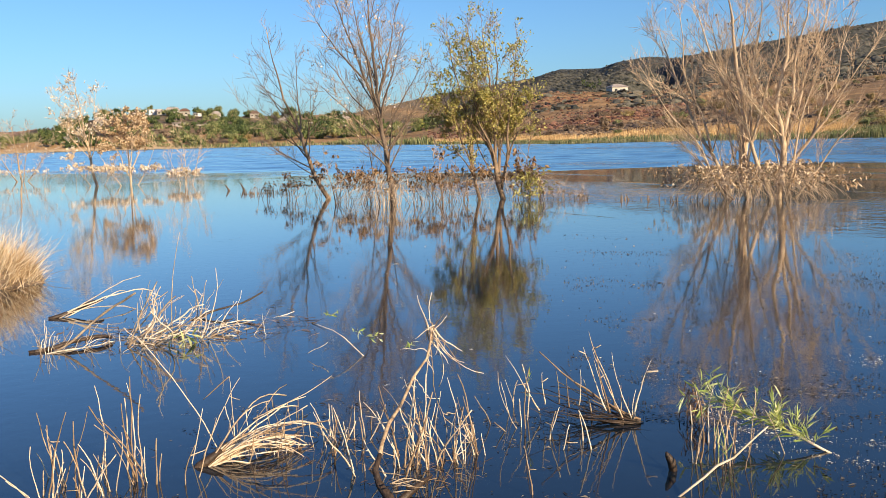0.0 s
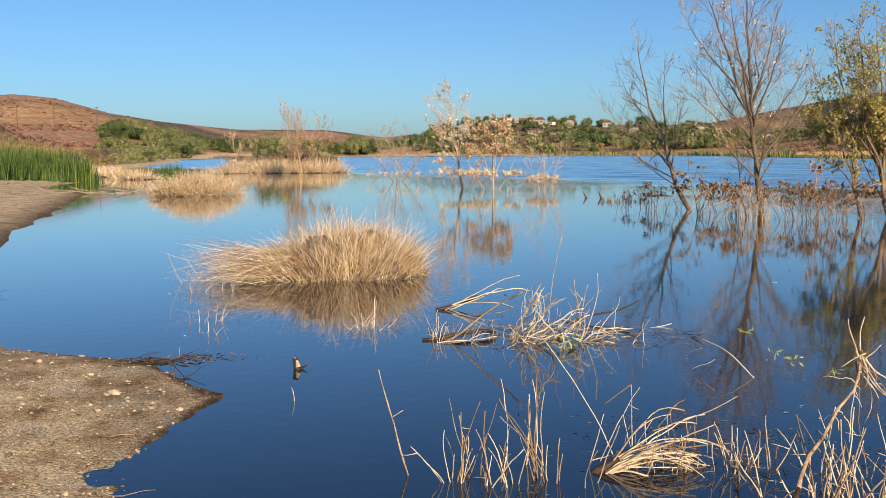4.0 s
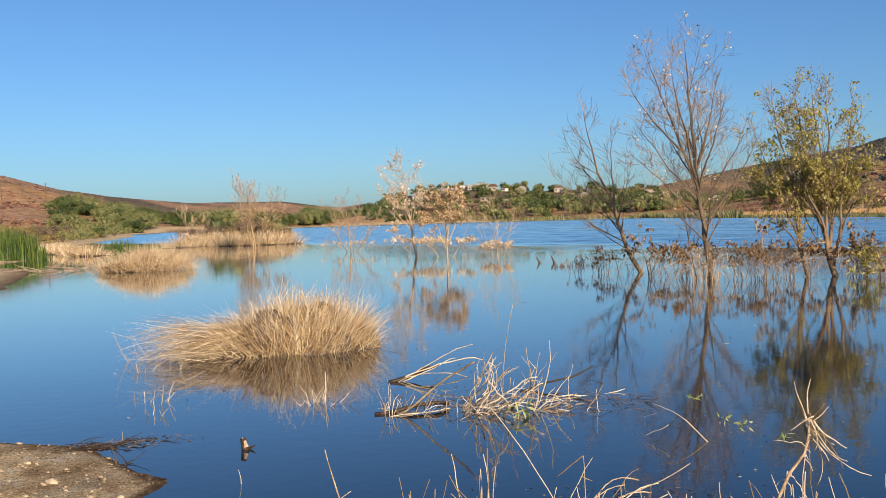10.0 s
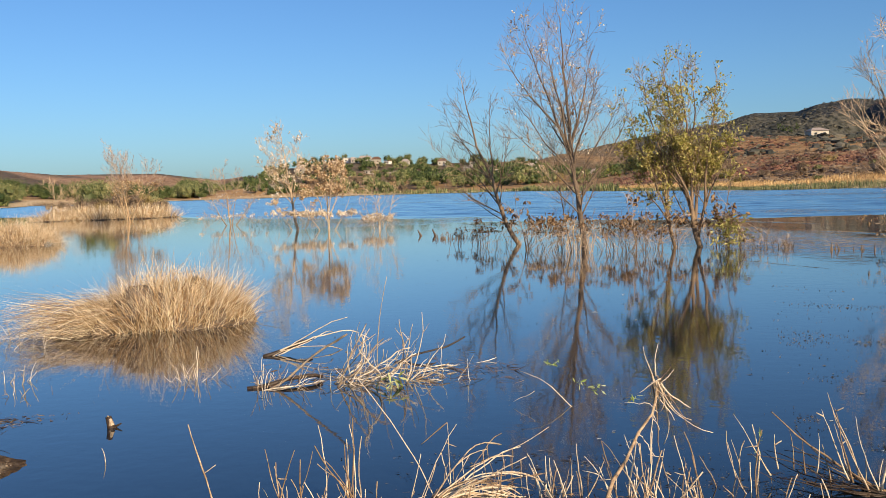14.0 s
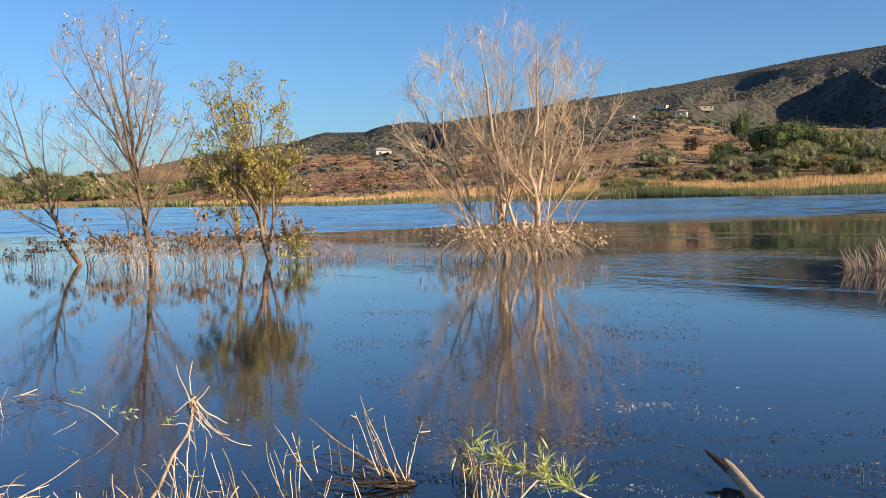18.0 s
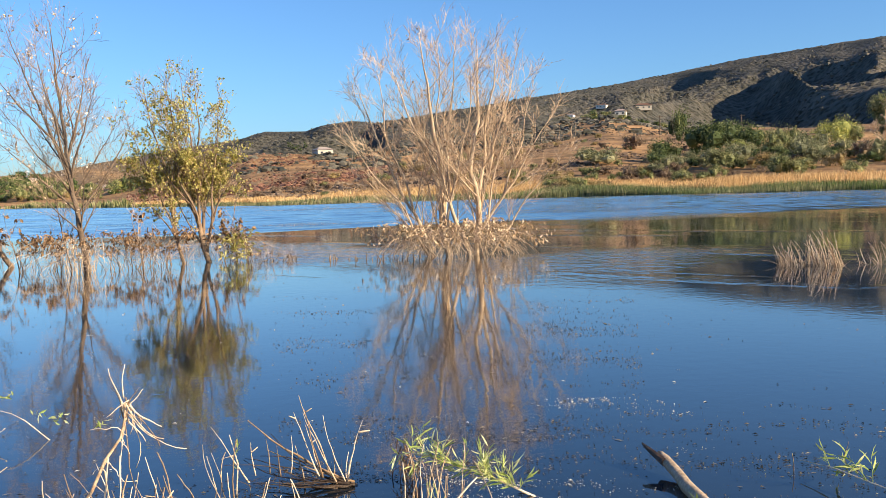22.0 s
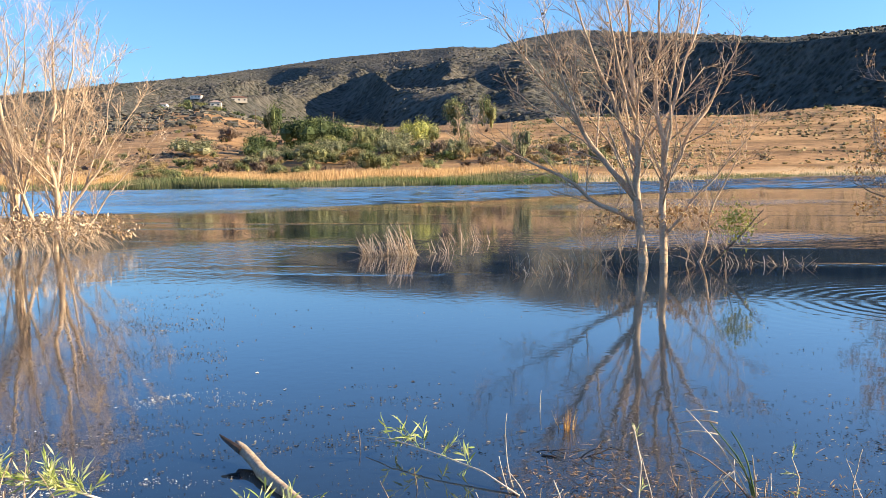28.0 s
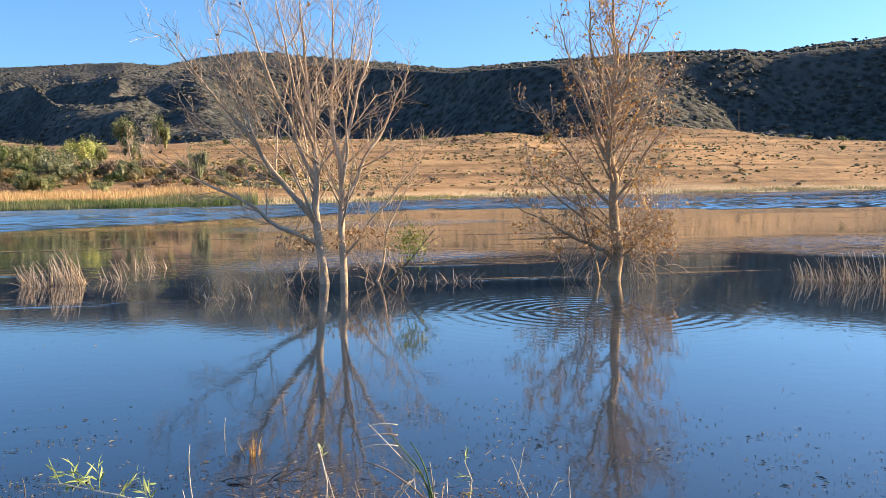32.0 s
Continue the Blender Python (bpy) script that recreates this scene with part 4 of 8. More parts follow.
olive = grown_tree("leafy_tree", 0.32, 25.2, "slender many-stemmed tree with olive and yellowing leaves, standing in water",
                   [(0, 0, -1.0, 0, 5.05, 0.08, -1, 0, 0.35), (0, 0, -0.25, 0.3, 5.05, 0.05, 0, 0.14, 0.1), (0, 0, 0.35, -0.2, 4.4, 0.045, 0, 0.1, 0.2), (-0.67, 0, -1.55, 0.1, 4.8, 0.055, -1, 0, 0.0), (0, 0, -1.95, -0.3, 3.9, 0.03, 3, 0.25, 0.1),
                    (0, 0, -0.6, -0.5, 5.15, 0.04, 0, 0.25, 0.1), (0, 0, 0.85, 0.3, 3.0, 0.03, 2, 0.2, 0.1), (0, 0, -2.1, 0.4, 2.6, 0.025, 3, 0.2, 0.0), (0, 0, 0.35, 0.6, 3.9, 0.03, 1, 0.3, 0.1), (0, 0, -1.2, 0.8, 4.2, 0.03, 0, 0.2, 0.1), (0.25, 0, 0.75, -0.1, 2.1, 0.02, -1, 0, 0.0), (0, 0, -1.0, -0.9, 3.9, 0.03, 0, 0.22, 0.1)],
                   31, M_BARK_DARK, M_TWIG_BROWN, ((-0.6, 0, 2.85), (1.62, 1.4, 2.35)), 2.8, 7, 3, 0.14, 0.5, 0.26,
                   [(M_LEAF_OLIVE, 7000, 0.066, 0.9, 2.9, 0.5), (M_LEAF_OLIVE, 2200, 0.065, 2.6, 4.2, 0.5), (M_LEAF_YELLOW, 1700, 0.075, 2.6, 5.6, 0.4), (M_LEAF_BRONZE, 3600, 0.064, 0.6, 2.8, 0.5)], twig_r=0.004)
skirt(olive, 32, 1.2, 0.6, 0.2, 1.0, 120, 360, M_LEAF_BROWN, 0.12)
lean = grown_tree("leaning_tree", -4.72, 27.0, "dark bare young tree leaning over the water",
                  [(0, 0, -1.75, 0, 5.0, 0.075, -1, 0, 0.5), (0, 0, -2.3, 0.2, 4.2, 0.025, 0, 0.42, 0.2), (0, 0, -0.95, 0, 4.5, 0.028, 0, 0.45, 0.2), (0, 0, -0.55, -0.3, 3.3, 0.02, 0, 0.3, 0.2), (0, 0, -2.7, 0, 3.1, 0.02, 0, 0.34, 0.1), (0, 0, -2.1, 0.2, 1.8, 0.018, 0, 0.2, 0.0)],
                  41, M_BARK_DARK, M_TWIG_BROWN, ((-1.6, 0, 3.1), (1.5, 1.2, 2.1)), 2.6, 6, 3, 0.2, 0.6, 0.24, [(M_LEAF_BROWN, 40, 0.07, 0, 7, 0.3)], twig_r=0.0045)
skirt(lean, 42, 1.6, 0.6, 0.1, 0.9, 110, 260, M_LEAF_BROWN, 0.12)
pale = grown_tree("pale_leafed_tree", -17.6, 40.2, "slim tree with sparse cream-white leaves, standing in the lake",
                  [(0, 0, -0.7, 0, 4.95, 0.075, -1, 0, 0.3), (0, 0, -1.5, 0.2, 4.3, 0.035, 0, 0.35, 0.2), (0, 0, 0.2, 0.2, 4.5, 0.035, 0, 0.4, 0.2), (0, 0, -1.6, -0.2, 3.2, 0.025, 0, 0.3, 0.1), (0, 0, 0.5, -0.2, 3.2, 0.025, 0, 0.3, 0.1), (0.1, 0, 0.9, 0, 1.6, 0.025, -1, 0, 0.0), (-0.1, 0, -1.2, 0, 1.3, 0.025, -1, 0, 0.0)],
                  51, M_BARK_PALE, M_TWIG_PALE, ((-0.55, 0, 3.3), (1.5, 1.2, 1.8)), 2.6, 6, 3, 0.3, 0.6, 0.28, [(M_LEAF_CREAM, 620, 0.09, 2.6, 6, 0.3), (M_LEAF_CREAM, 420, 0.1, 0.8, 2.6, 0.4)], twig_r=0.006)
skirt(pale, 52, 1.5, 0.7, 0.55, 0.9, 60, 420, M_LEAF_CREAM, 0.15)
gold = grown_tree("golden_leafed_tree", -15.9, 39.6, "small tree thick with golden dried leaves, standing in the lake",
                  [(0, 0, 0.0, 0, 3.1, 0.055, -1, 0, 0.1), (0, 0, -0.9, 0.2, 2.7, 0.035, 0, 0.2, 0.1), (0, 0, 0.75, 0.1, 2.8, 0.035, 0, 0.2, 0.1), (0, 0, 0.3, -0.6, 2.9, 0.03, 0, 0.3, 0.1), (-0.2, 0, -1.3, 0, 1.6, 0.03, -1, 0, 0.0), (0.1, 0, 1.2, 0, 1.9, 0.03, -1, 0, 0.0)],
                  61, M_BARK_PALE, M_TWIG_PALE, ((-0.05, 0, 2.1), (1.25, 1.1, 1.2)), 3.0, 6, 3, 0.35, 0.6, 0.3, [(M_WRACK, 1900, 0.11, 1.3, 3.6, 0.5), (M_LEAF_DRY, 400, 0.12, 1.2, 3.2, 0.5)], twig_r=0.006)
skirt(gold, 62, 1.3, 0.7, 0.55, 0.9, 80, 460, M_LEAF_CREAM, 0.15)
t5 = grown_tree("bare_tree", 13.68, 10.57, "twin-stemmed bare tree with pale sunlit bark, standing in the lake",
                [(-0.12, 0, -0.5, 0.1, 6.1, 0.095, -1, 0, 0.5), (0, 0, -2.95, 0.2, 4.9, 0.065, 0, 0.24, 0.05), (0, 0, -3.2, -0.3, 2.6, 0.05, 0, 0.17, 0.05), (0, 0, -1.6, 0.4, 5.7, 0.055, 0, 0.36, 0.2), (0.13, 0, 0.1, 0, 6.0, 0.08, -1, 0, 0.0), (0, 0, 1.5, 0.2, 4.2, 0.052, 4, 0.28, 0.05),
                 (0, 0, 1.75, -0.2, 2.5, 0.036, 4, 0.14, 0.0), (0, 0, 0.95, 0.4, 5.6, 0.04, 4, 0.42, 0.2), (0, 0, -1.0, -0.6, 5.9, 0.036, 0, 0.45, 0.2), (0, 0, -2.1, -0.4, 5.3, 0.03, 1, 0.35, 0.3), (0, 0, -2.7, 0.5, 3.5, 0.022, 1, 0.25, 0.0), (0, 0, 0.5, -0.8, 5.4, 0.034, 4, 0.34, 0.1),
                 (0, 0, -0.7, 1.0, 5.0, 0.034, 0, 0.28, 0.2), (0.65, 0.3, 1.7, 0.3, 2.7, 0.03, -1, 0, 0.1), (0, 0, -1.9, 0.6, 4.4, 0.03, 0, 0.26, 0.1), (-0.7, -0.2, -1.5, -0.2, 0.7, 0.02, -1, 0, 0.0), (-0.4, 0.2, -0.9, 0.1, 1.2, 0.012, -1, 0, 0.0), (0.4, -0.2, 0.9, -0.2, 1.1, 0.014, -1, 0, 0.1), (0.9, 0.1, 1.1, 0.1, 0.9, 0.009, -1, 0, 0.0), (1.2, 0.1, 1.35, 0, 0.8, 0.008, -1, 0, 0.0)],
                93, M_BARK_PALE, M_TWIG_PALE, ((-0.6, 0, 3.5), (3.1, 2.2, 2.85)), 3.6, 6, 3, 0.2, 0.7, 0.26, [(M_LEAF_BROWN, 170, 0.06, 1, 7, 0.4)], twig_r=0.0038)
skirt(t5, 92, 1.1, 0.5, 0.15, 1.2, 80, 380, M_LEAF_DRY, 0.09)
t6 = grown_tree("autumn_tree", 16.10, 5.96, "tree with sparse orange autumn leaves, standing in the lake",
                [(0, 0, 0.0, 0, 6.2, 0.115, -1, 0, 0.0), (0, 0, -1.05, 0.1, 5.2, 0.05, 0, 0.36, 0.1), (0, 0, 1.25, 0.2, 4.3, 0.045, 0, 0.42, 0.0), (0, 0, -1.9, -0.1, 1.5, 0.055, 0, 0.12, 0.0), (0, 0, -1.6, 0.3, 3.5, 0.04, 0, 0.27, 0.1), (0, 0, 1.05, -0.3, 3.2, 0.035, 0, 0.28, 0.0), (0, 0, 0.6, 0.4, 5.7, 0.04, 0, 0.5, 0.2),
                 (0, 0, -0.5, -0.5, 5.9, 0.04, 0, 0.48, 0.2), (-0.25, 0, -0.9, 0.3, 2.6, 0.045, -1, 0, 0.0), (0, 0, 1.0, 0.3, 1.9, 0.03, 0, 0.15, 0.0), (0, 0, -1.7, 0.5, 2.4, 0.03, 0, 0.2, 0.1), (0, 0, 0.2, 1.2, 4.6, 0.035, 0, 0.38, 0.1), (0, 0, -0.2, -1.2, 4.2, 0.035, 0, 0.33, 0.1), (0, 0, -1.9, 0.2, 0.8, 0.025, 3, 0.4, 0.0), (0, 0, 0.9, -0.6, 1.2, 0.025, 0, 0.12, 0.0), (0.35, -0.1, 0.6, -0.1, 1.5, 0.012, -1, 0, 0.0), (0.55, 0.1, 0.95, 0.1, 1.3, 0.011, -1, 0, 0.0), (0.7, -0.2, 0.8, -0.2, 1.0, 0.009, -1, 0, 0.0), (-0.6, -0.1, -1.1, 0, 1.1, 0.012, -1, 0, 0.0), (-0.9, 0.1, -1.0, 0.1, 0.7, 0.009, -1, 0, 0.0), (0.2, -0.3, 0.4, -0.4, 1.7, 0.013, -1, 0, 0.0), (0.95, 0.1, 1.1, 0.1, 0.9, 0.008, -1, 0, 0.0)],
                101, M_BARK_TAN, M_TWIG, ((-0.2, 0, 3.2), (2.0, 1.7, 3.15)), 4.0, 6, 3, 0.1, 0.75, 0.28, [(M_LEAF_ORANGE, 2100, 0.058, 0.5, 6.5, 0.5), (M_LEAF_DRY, 2600, 0.055, 0.3, 4.0, 0.5)], twig_r=0.0034)
skirt(t6, 102, 1.0, 0.5, 0.2, 1.2, 70, 520, M_LEAF_DRY, 0.08)
small = tree("bare_sapling", -13.2, 38.9, "thin bare sapling ringed with pale caught leaves", [(0, 0, 0.0, 0, 1.5, 0.03), (-0.1, 0, -0.3, 0.1, 1.8, 0.02), (0.1, 0, 0.35, 0, 2.0, 0.02), (0, 0, 0.1, 0.1, 2.6, 0.02)],
             71, M_BARK_PALE, M_TWIG_PALE, kids=(6, 4, 3), up=0.2, leaves=[], twig_r=0.006)
skirt(small, 72, 0.75, 0.5, 0.25, 0.7, 120, 420, M_LEAF_CREAM, 0.13)
wisp = tree("wispy_tree", -25.0, 47.7, "low spreading bare tree with caught pale leaves", [(0, 0, -0.1, 0, 3.4, 0.055), (0, 0, -0.7, 0.1, 3.0, 0.04), (0, 0, 0.55, 0, 2.6, 0.04), (0, 0, 0.12, 0.2, 3.0, 0.03)],
            81, M_BARK_TAN, M_TWIG, kids=(9, 5, 4), ratio=(0.42, 0.5, 0.45), up=0.15, leaves=[(M_LEAF_CREAM, 90, 0.1, 0.5, 2, 0.3)], twig_r=0.007)
skirt(wisp, 82, 2.0, 0.8, 0.3, 0.7, 70, 220, M_LEAF_CREAM, 0.14)


# ---- grass clumps ----
def clump(name, x, y, label, rx, ry, h, blades, seed, material=M_STRAW, width=0.006, flop=0.5, group="dry grass clumps in the lake", parts=5):
    """A tussock of blades that rise in the middle and flop outwards."""
    rng = random.Random(seed)
    base = thing(name, x, y, -0.03, label, "grass clump", group, facing(x, y))
    for part in range(parts):
        roots = []
        for _ in range(blades // parts):
            a, q = rng.uniform(0, 2 * math.pi), rng.random() ** 0.55
            cx, cy = math.cos(a) * q, math.sin(a) * q
            n = noise.noise(Vector((cx * 2.3 + seed, cy * 2.3, 0)))
            l = h * (1.15 - 0.45 * q * q) * rng.uniform(0.6, 1.15) * (1 + 0.5 * n)
            out = 0.15 + 0.9 * q * q
            d = Vector((cx * out + rng.uniform(-0.28, 0.28) + 0.25 * n, cy * out + rng.uniform(-0.28, 0.28), rng.uniform(0.6, 1.2)))
            roots.append((Vector((cx * rx * 0.78, cy * ry * 0.78, 0)), d, l * (1 + 0.45 * q), (cx * flop, cy * flop, -flop * q * 1.2)))
        part_of("tuft", ribbons(rng, roots, width, 4), material, base, kind="stuff")
    part_of("root_mat", lump(rng, (0, 0, -0.02), rx * 0.75, ry * 0.75, 0.16), M_WETWOOD, base, "dark low lump at the waterline")
    return base


def matted(r, rx, ry, h, count, lo, hi, comb=0.0, shift=0.0):
    """Short crooked stems over the whole surface of a mound; one end is combed low and outwards."""
    roots = []
    for _ in range(count):
        a, q = r.uniform(0, 2 * math.pi), r.random() ** 0.55
        u, v = math.cos(a) * q, math.sin(a) * q
        n = noise.noise(Vector((u * 3.1 + shift, v * 2.6, 3.3 + shift)))
        top = h * max(0.0, 1 - q ** 2.6) * (0.8 + 0.5 * n)
        if u < -0.15:
            top *= 1 - comb * min(1.0, (-0.15 - u) * 1.6)
        z = top * r.uniform(0.25, 1.0) ** 0.7
        low = comb * max(0.0, -0.1 - u)
        d = Vector((u * 0.7 + r.gauss(0, 0.45) + 0.4 * n - 1.5 * low, v * 0.6 + r.gauss(0, 0.4), r.uniform(0.25, 1.2) - 0.8 * low + 0.35 * (z > 0.7 * top) - 0.3 * q * q))
        roots.append((Vector((u * rx, v * ry, z)), d, r.uniform(lo, hi) * (0.8 + 0.4 * r.random()), (r.gauss(0, 0.6), r.gauss(0, 0.5), r.uniform(-0.9, 0.25))))
    return roots


def wind_mound(x, y):
    """The large mound: stems that fan up and out, and at one end a wing flattened by the wind."""
    r = random.Random(5)
    base = thing("dry_grass_clump", x, y, -0.03, "large mound of sunlit straw-coloured dry grass rising from the water", "grass clump", "dry grass clumps in the lake", facing(x, y))
    for part in range(6):
        roots = []
        for _ in range(680):
            a, q = r.uniform(0, 2 * math.pi), r.random() ** 0.5
            u, v = math.cos(a) * q, math.sin(a) * q
            n = noise.noise(Vector((u * 3.3, v * 2.7, 1.7)))
            k = r.randrange(90)
            lx, ly = 0.42 * math.sin(k * 12.9), 0.42 * math.sin(k * 7.3 + 1)
            u, v = u * 0.16 + 0.84 * math.cos(k * 2.4) * math.sqrt(k / 90), v * 0.16 + 0.84 * math.sin(k * 2.4) * math.sqrt(k / 90)
            lean = lx + 0.85 * u + 0.3 * n - (0.5 * (-0.2 - u) if u < -0.2 else 0)
            high = 0.92 - 0.3 * q * q + 0.22 * n - (0.4 * (-0.1 - u) if u < -0.1 else 0)
            roots.append((Vector((0.3 + u * 1.08, v * 0.68, 0.02)), Vector((lean + r.gauss(0, 0.2), ly + v * 0.55 + r.gauss(0, 0.2), 1.0)), high * r.uniform(0.55, 1.12), (0.25 * u + r.gauss(0, 0.18), r.gauss(0, 0.15), r.uniform(-0.45, 0.05))))
        part_of("tuft", ribbons(r, roots, 0.0062, 6, 0.2), M_STRAW, base, kind="stuff")
    for part in range(3):
        roots = matted(r, 1.25, 0.75, 0.78, 1000, 0.2, 0.5, 0.5, 0.2 * part)
        part_of("matted_tuft", ribbons(r, [(p + Vector((0.25, 0, 0)), d, l, pull) for p, d, l, pull in roots], 0.0045, 4, 0.22), M_STRAW, base, kind="stuff")
    for part in range(2):
        roots = []
        for _ in range(620):
            v = r.gauss(0, 0.34)
            z = r.uniform(0.05, 0.5) * (1 - 0.5 * abs(v))
            roots.append((Vector((r.uniform(-1.15, -0.1), v, z)), Vector((-1, v * 0.6 + r.gauss(0, 0.22), r.uniform(-0.15, 0.4))), r.uniform(0.45, 1.0), (r.gauss(0, 0.15), r.gauss(0, 0.15), r.uniform(-0.75, -0.1))))
        part_of("flattened_tuft", ribbons(r, roots, 0.0042, 6, 0.15), M_STRAW, base, "stems combed flat by the wind", kind="stuff")
    stray = [(Vector((r.uniform(-1.8, -0.9), r.uniform(-0.5, 0.3), 0)), Vector((r.uniform(-0.9, 0.1), r.gauss(0, 0.3), 0.8)), r.uniform(0.25, 0.6), (r.gauss(-0.3, 0.4), 0, -0.6)) for _ in range(70)]
    part_of("stray_tuft", ribbons(r, stray, 0.0042, 6, 0.1), M_STRAW, base, kind="stuff")
    # dark inner lump: its colour stands in for shade in the gaps between blades
    part_of("root_mat", lump(r, (0.2, 0.05, 0.0), 1.2, 0.62, 0.55, 0.3, 8, 14), M_BARK_GREY, base, "dark core lump standing in for shade between the stems")
    return base


wind_mound(-7.2, 10.95)
second = thing("dry_grass_clump", -25.3, 30.3, -0.03, "rounded tussock of dry tan grass standing in the water", "grass clump", "dry grass clumps in the lake", facing(-25.3, 30.3))
sr = random.Random(7)
for part in range(5):
    part_of("tuft", ribbons(sr, matted(sr, 1.8, 1.1, 0.85, 1100, 0.35, 0.65, 0.0, 0.3 * part), 0.008, 3, 0.16), M_STRAW, second, kind="stuff")
# the same dark filler, shade put in as colour behind the tussock's blades
part_of("root_mat", lump(sr, (0, 0.05, 0.0), 1.5, 0.85, 0.55, 0.3, 8, 14), M_BARK_DARK, second, "dark core lump standing in for shade inside the tussock")


# ---- reeds on the left shore ----
def reeds(name, x0, y0, x1, y1, depth, h, count, seed, label, material, width=0.02, lean=0.12, group="reed beds", wobble=2.0):
    """A stand of upright blades along a line."""
    rng = random.Random(seed)
    base = thing(name, 0, 0, 0, label, "reeds", group)
    d = Vector((x1 - x0, y1 - y0, 0))
    nrm = Vector((-d.y, d.x, 0)).normalized()
    roots = []
    for _ in range(count):
        t = rng.random()
        p = Vector((x0, y0, 0)) + d * t + nrm * (rng.uniform(-0.5, 0.5) * depth + wobble * noise.noise(Vector((t * 9, seed, 0))))
        k = 0.75 + 0.5 * noise.noise(Vector((p.x * 0.15, p.y * 0.15, seed)))
        edge = min(1, 6 * t + 0.35, 6 * (1 - t) + 0.35)
        roots.append((Vector((p.x, p.y, -0.2)), Vector((rng.uniform(-lean, lean), rng.uniform(-lean, lean), 1)), (h * k + 0.2) * edge * rng.uniform(0.75, 1.15), (rng.uniform(-0.2, 0.2), rng.uniform(-0.2, 0.2), -0.05)))
    part_of("tuft", ribbons(rng, roots, width, 3), material, base, kind="stuff")
    return base


reeds("cattail_bed", -48.0, 37.4, -45.4, 44.2, 4.5, 2.5, 5200, 3, "dense bed of tall green cattails at the water's edge", M_REED_GREEN, 0.03)
reeds("cattail_bed", -65, 45.5, -61, 45, 4.0, 2.6, 900, 4, "dark green cattails behind the beach", M_REED_GREEN, 0.03)


# ---- plants and sticks near the bank ----
def knotty(rng, p, d, length, radius, segs, wiggle, pull, taper):
    """A crooked stalk: swollen at its nodes, thinner towards the tip."""
    path = bent(rng, p, d, length, radius, segs, wiggle * 1.7, pull, taper)
    out = []
    for i, (q, r) in enumerate(path):
        out.append((q, r * rng.uniform(0.82, 1.22)))
    return out


def stalk_part(rng, base, p, d, length, radius=0.0045, pull=(0, 0, 0.1), wiggle=0.09, material=None, segs=8, name="stalk", taper=0.5):
    path = knotty(rng, p, d, length, radius, segs, wiggle, pull, taper)
    return part_of(name, tubes([path], 5), material or M_STALK, base, smooth=True), path


def stalk_stand(x, y, label, count, rx, ry, hlo, hhi, seed, group="stands of dry stalks", lean=0.16, category="dry stalks", thick=1.0, material=None):
    """Upright broken stalks rising from the water, some in pairs from one root."""
    rng = random.Random(seed)
    base = thing("stalk_stand", x, y, 0, label, category, group, facing(x, y))
    p = None
    for _ in range(count):
        if p is None or rng.random() < 0.6:
            p = Vector((rng.uniform(-rx, rx), rng.uniform(-ry, ry), -0.12))
        else:
            p = p + Vector((rng.uniform(-0.03, 0.03), rng.uniform(-0.03, 0.03), 0))
        h = hlo + (hhi - hlo) * rng.random() ** 1.5
        ob, path = stalk_part(rng, base, p, (rng.gauss(0, lean), rng.gauss(0, lean), 1), h + 0.12, rng.uniform(0.0032, 0.0058) * thick, (rng.uniform(-0.25, 0.25), 0, 0), material=material)
        if rng.random() < 0.16:
            q, r, dd = along(path, rng.uniform(0.6, 0.95))
            stalk_part(rng, base, q, (rng.choice((-1, 1)), rng.uniform(-0.4, 0.4), rng.uniform(-0.6, 0.8)), rng.uniform(0.03, 0.1), 0.003, segs=3, name="side_shoot", material=material)
    return base


def water_litter(x, y, label, rx, ry, count, seed, turn=0.0):
    """Soaked stems and leaf scraps lying in the surface at the foot of a plant."""
    rng = random.Random(seed)
    base = thing("floating_litter", x, y, 0, label, "plant litter", "floating litter", turn)
    part_of("litter", ribbons(rng, [(Vector((rng.gauss(0, rx), rng.gauss(0, ry), rng.uniform(0.0, 0.02))), Vector((rng.uniform(-1, 1), rng.uniform(-1, 1), rng.uniform(0, 0.25))), rng.uniform(0.02, 0.11), (0, 0, -0.4)) for _ in range(count)], 0.0035), M_LEAF_BROWN, base, kind="stuff")
    return base


stalk_stand(-1.98, 4.66, "stand of pale dry broken stalks rising from dark water", 44, 0.44, 0.2, 0.14, 0.5, 201)
stalk_stand(-1.95, 4.6, "few tall pale dry stalks rising from the water", 5, 0.16, 0.08, 0.42, 0.68, 202, lean=0.05)
stalk_stand(-0.5, 5.05, "thicket of thin pale stalks around a curled branch", 50, 0.36, 0.3, 0.12, 0.5, 203, lean=0.2)
stalk_stand(-0.52, 4.75, "close knot of upright pale stalks beside a curled branch", 16, 0.13, 0.12, 0.2, 0.52, 212, lean=0.13, thick=1.15)
stalk_stand(-0.92, 5.25, "low sparse dry stalks in shallow water", 16, 0.2, 0.25, 0.08, 0.34, 204)
stalk_stand(0.08, 5.6, "thin dry stalks with small side shoots", 9, 0.22, 0.3, 0.12, 0.4, 205)
stalk_stand(0.4, 5.15, "few thin dry stalks in dark water", 4, 0.2, 0.1, 0.15, 0.36, 211, lean=0.08)
stalk_stand(1.12, 4.95, "thin dry stalks beside a green willow branch", 19, 0.13, 0.3, 0.12, 0.42, 206)
water_litter(-0.95, 5.2, "soaked brown stems floating round dry stalks", 0.16, 0.16, 110, 207)
water_litter(-0.45, 4.75, "soaked brown stems floating round a curled branch", 0.16, 0.16, 150, 208)
stalk_stand(3.38, 3.5, "few thin dry stalks among soaked litter near the bank", 6, 0.3, 0.2, 0.08, 0.3, 213, lean=0.3)
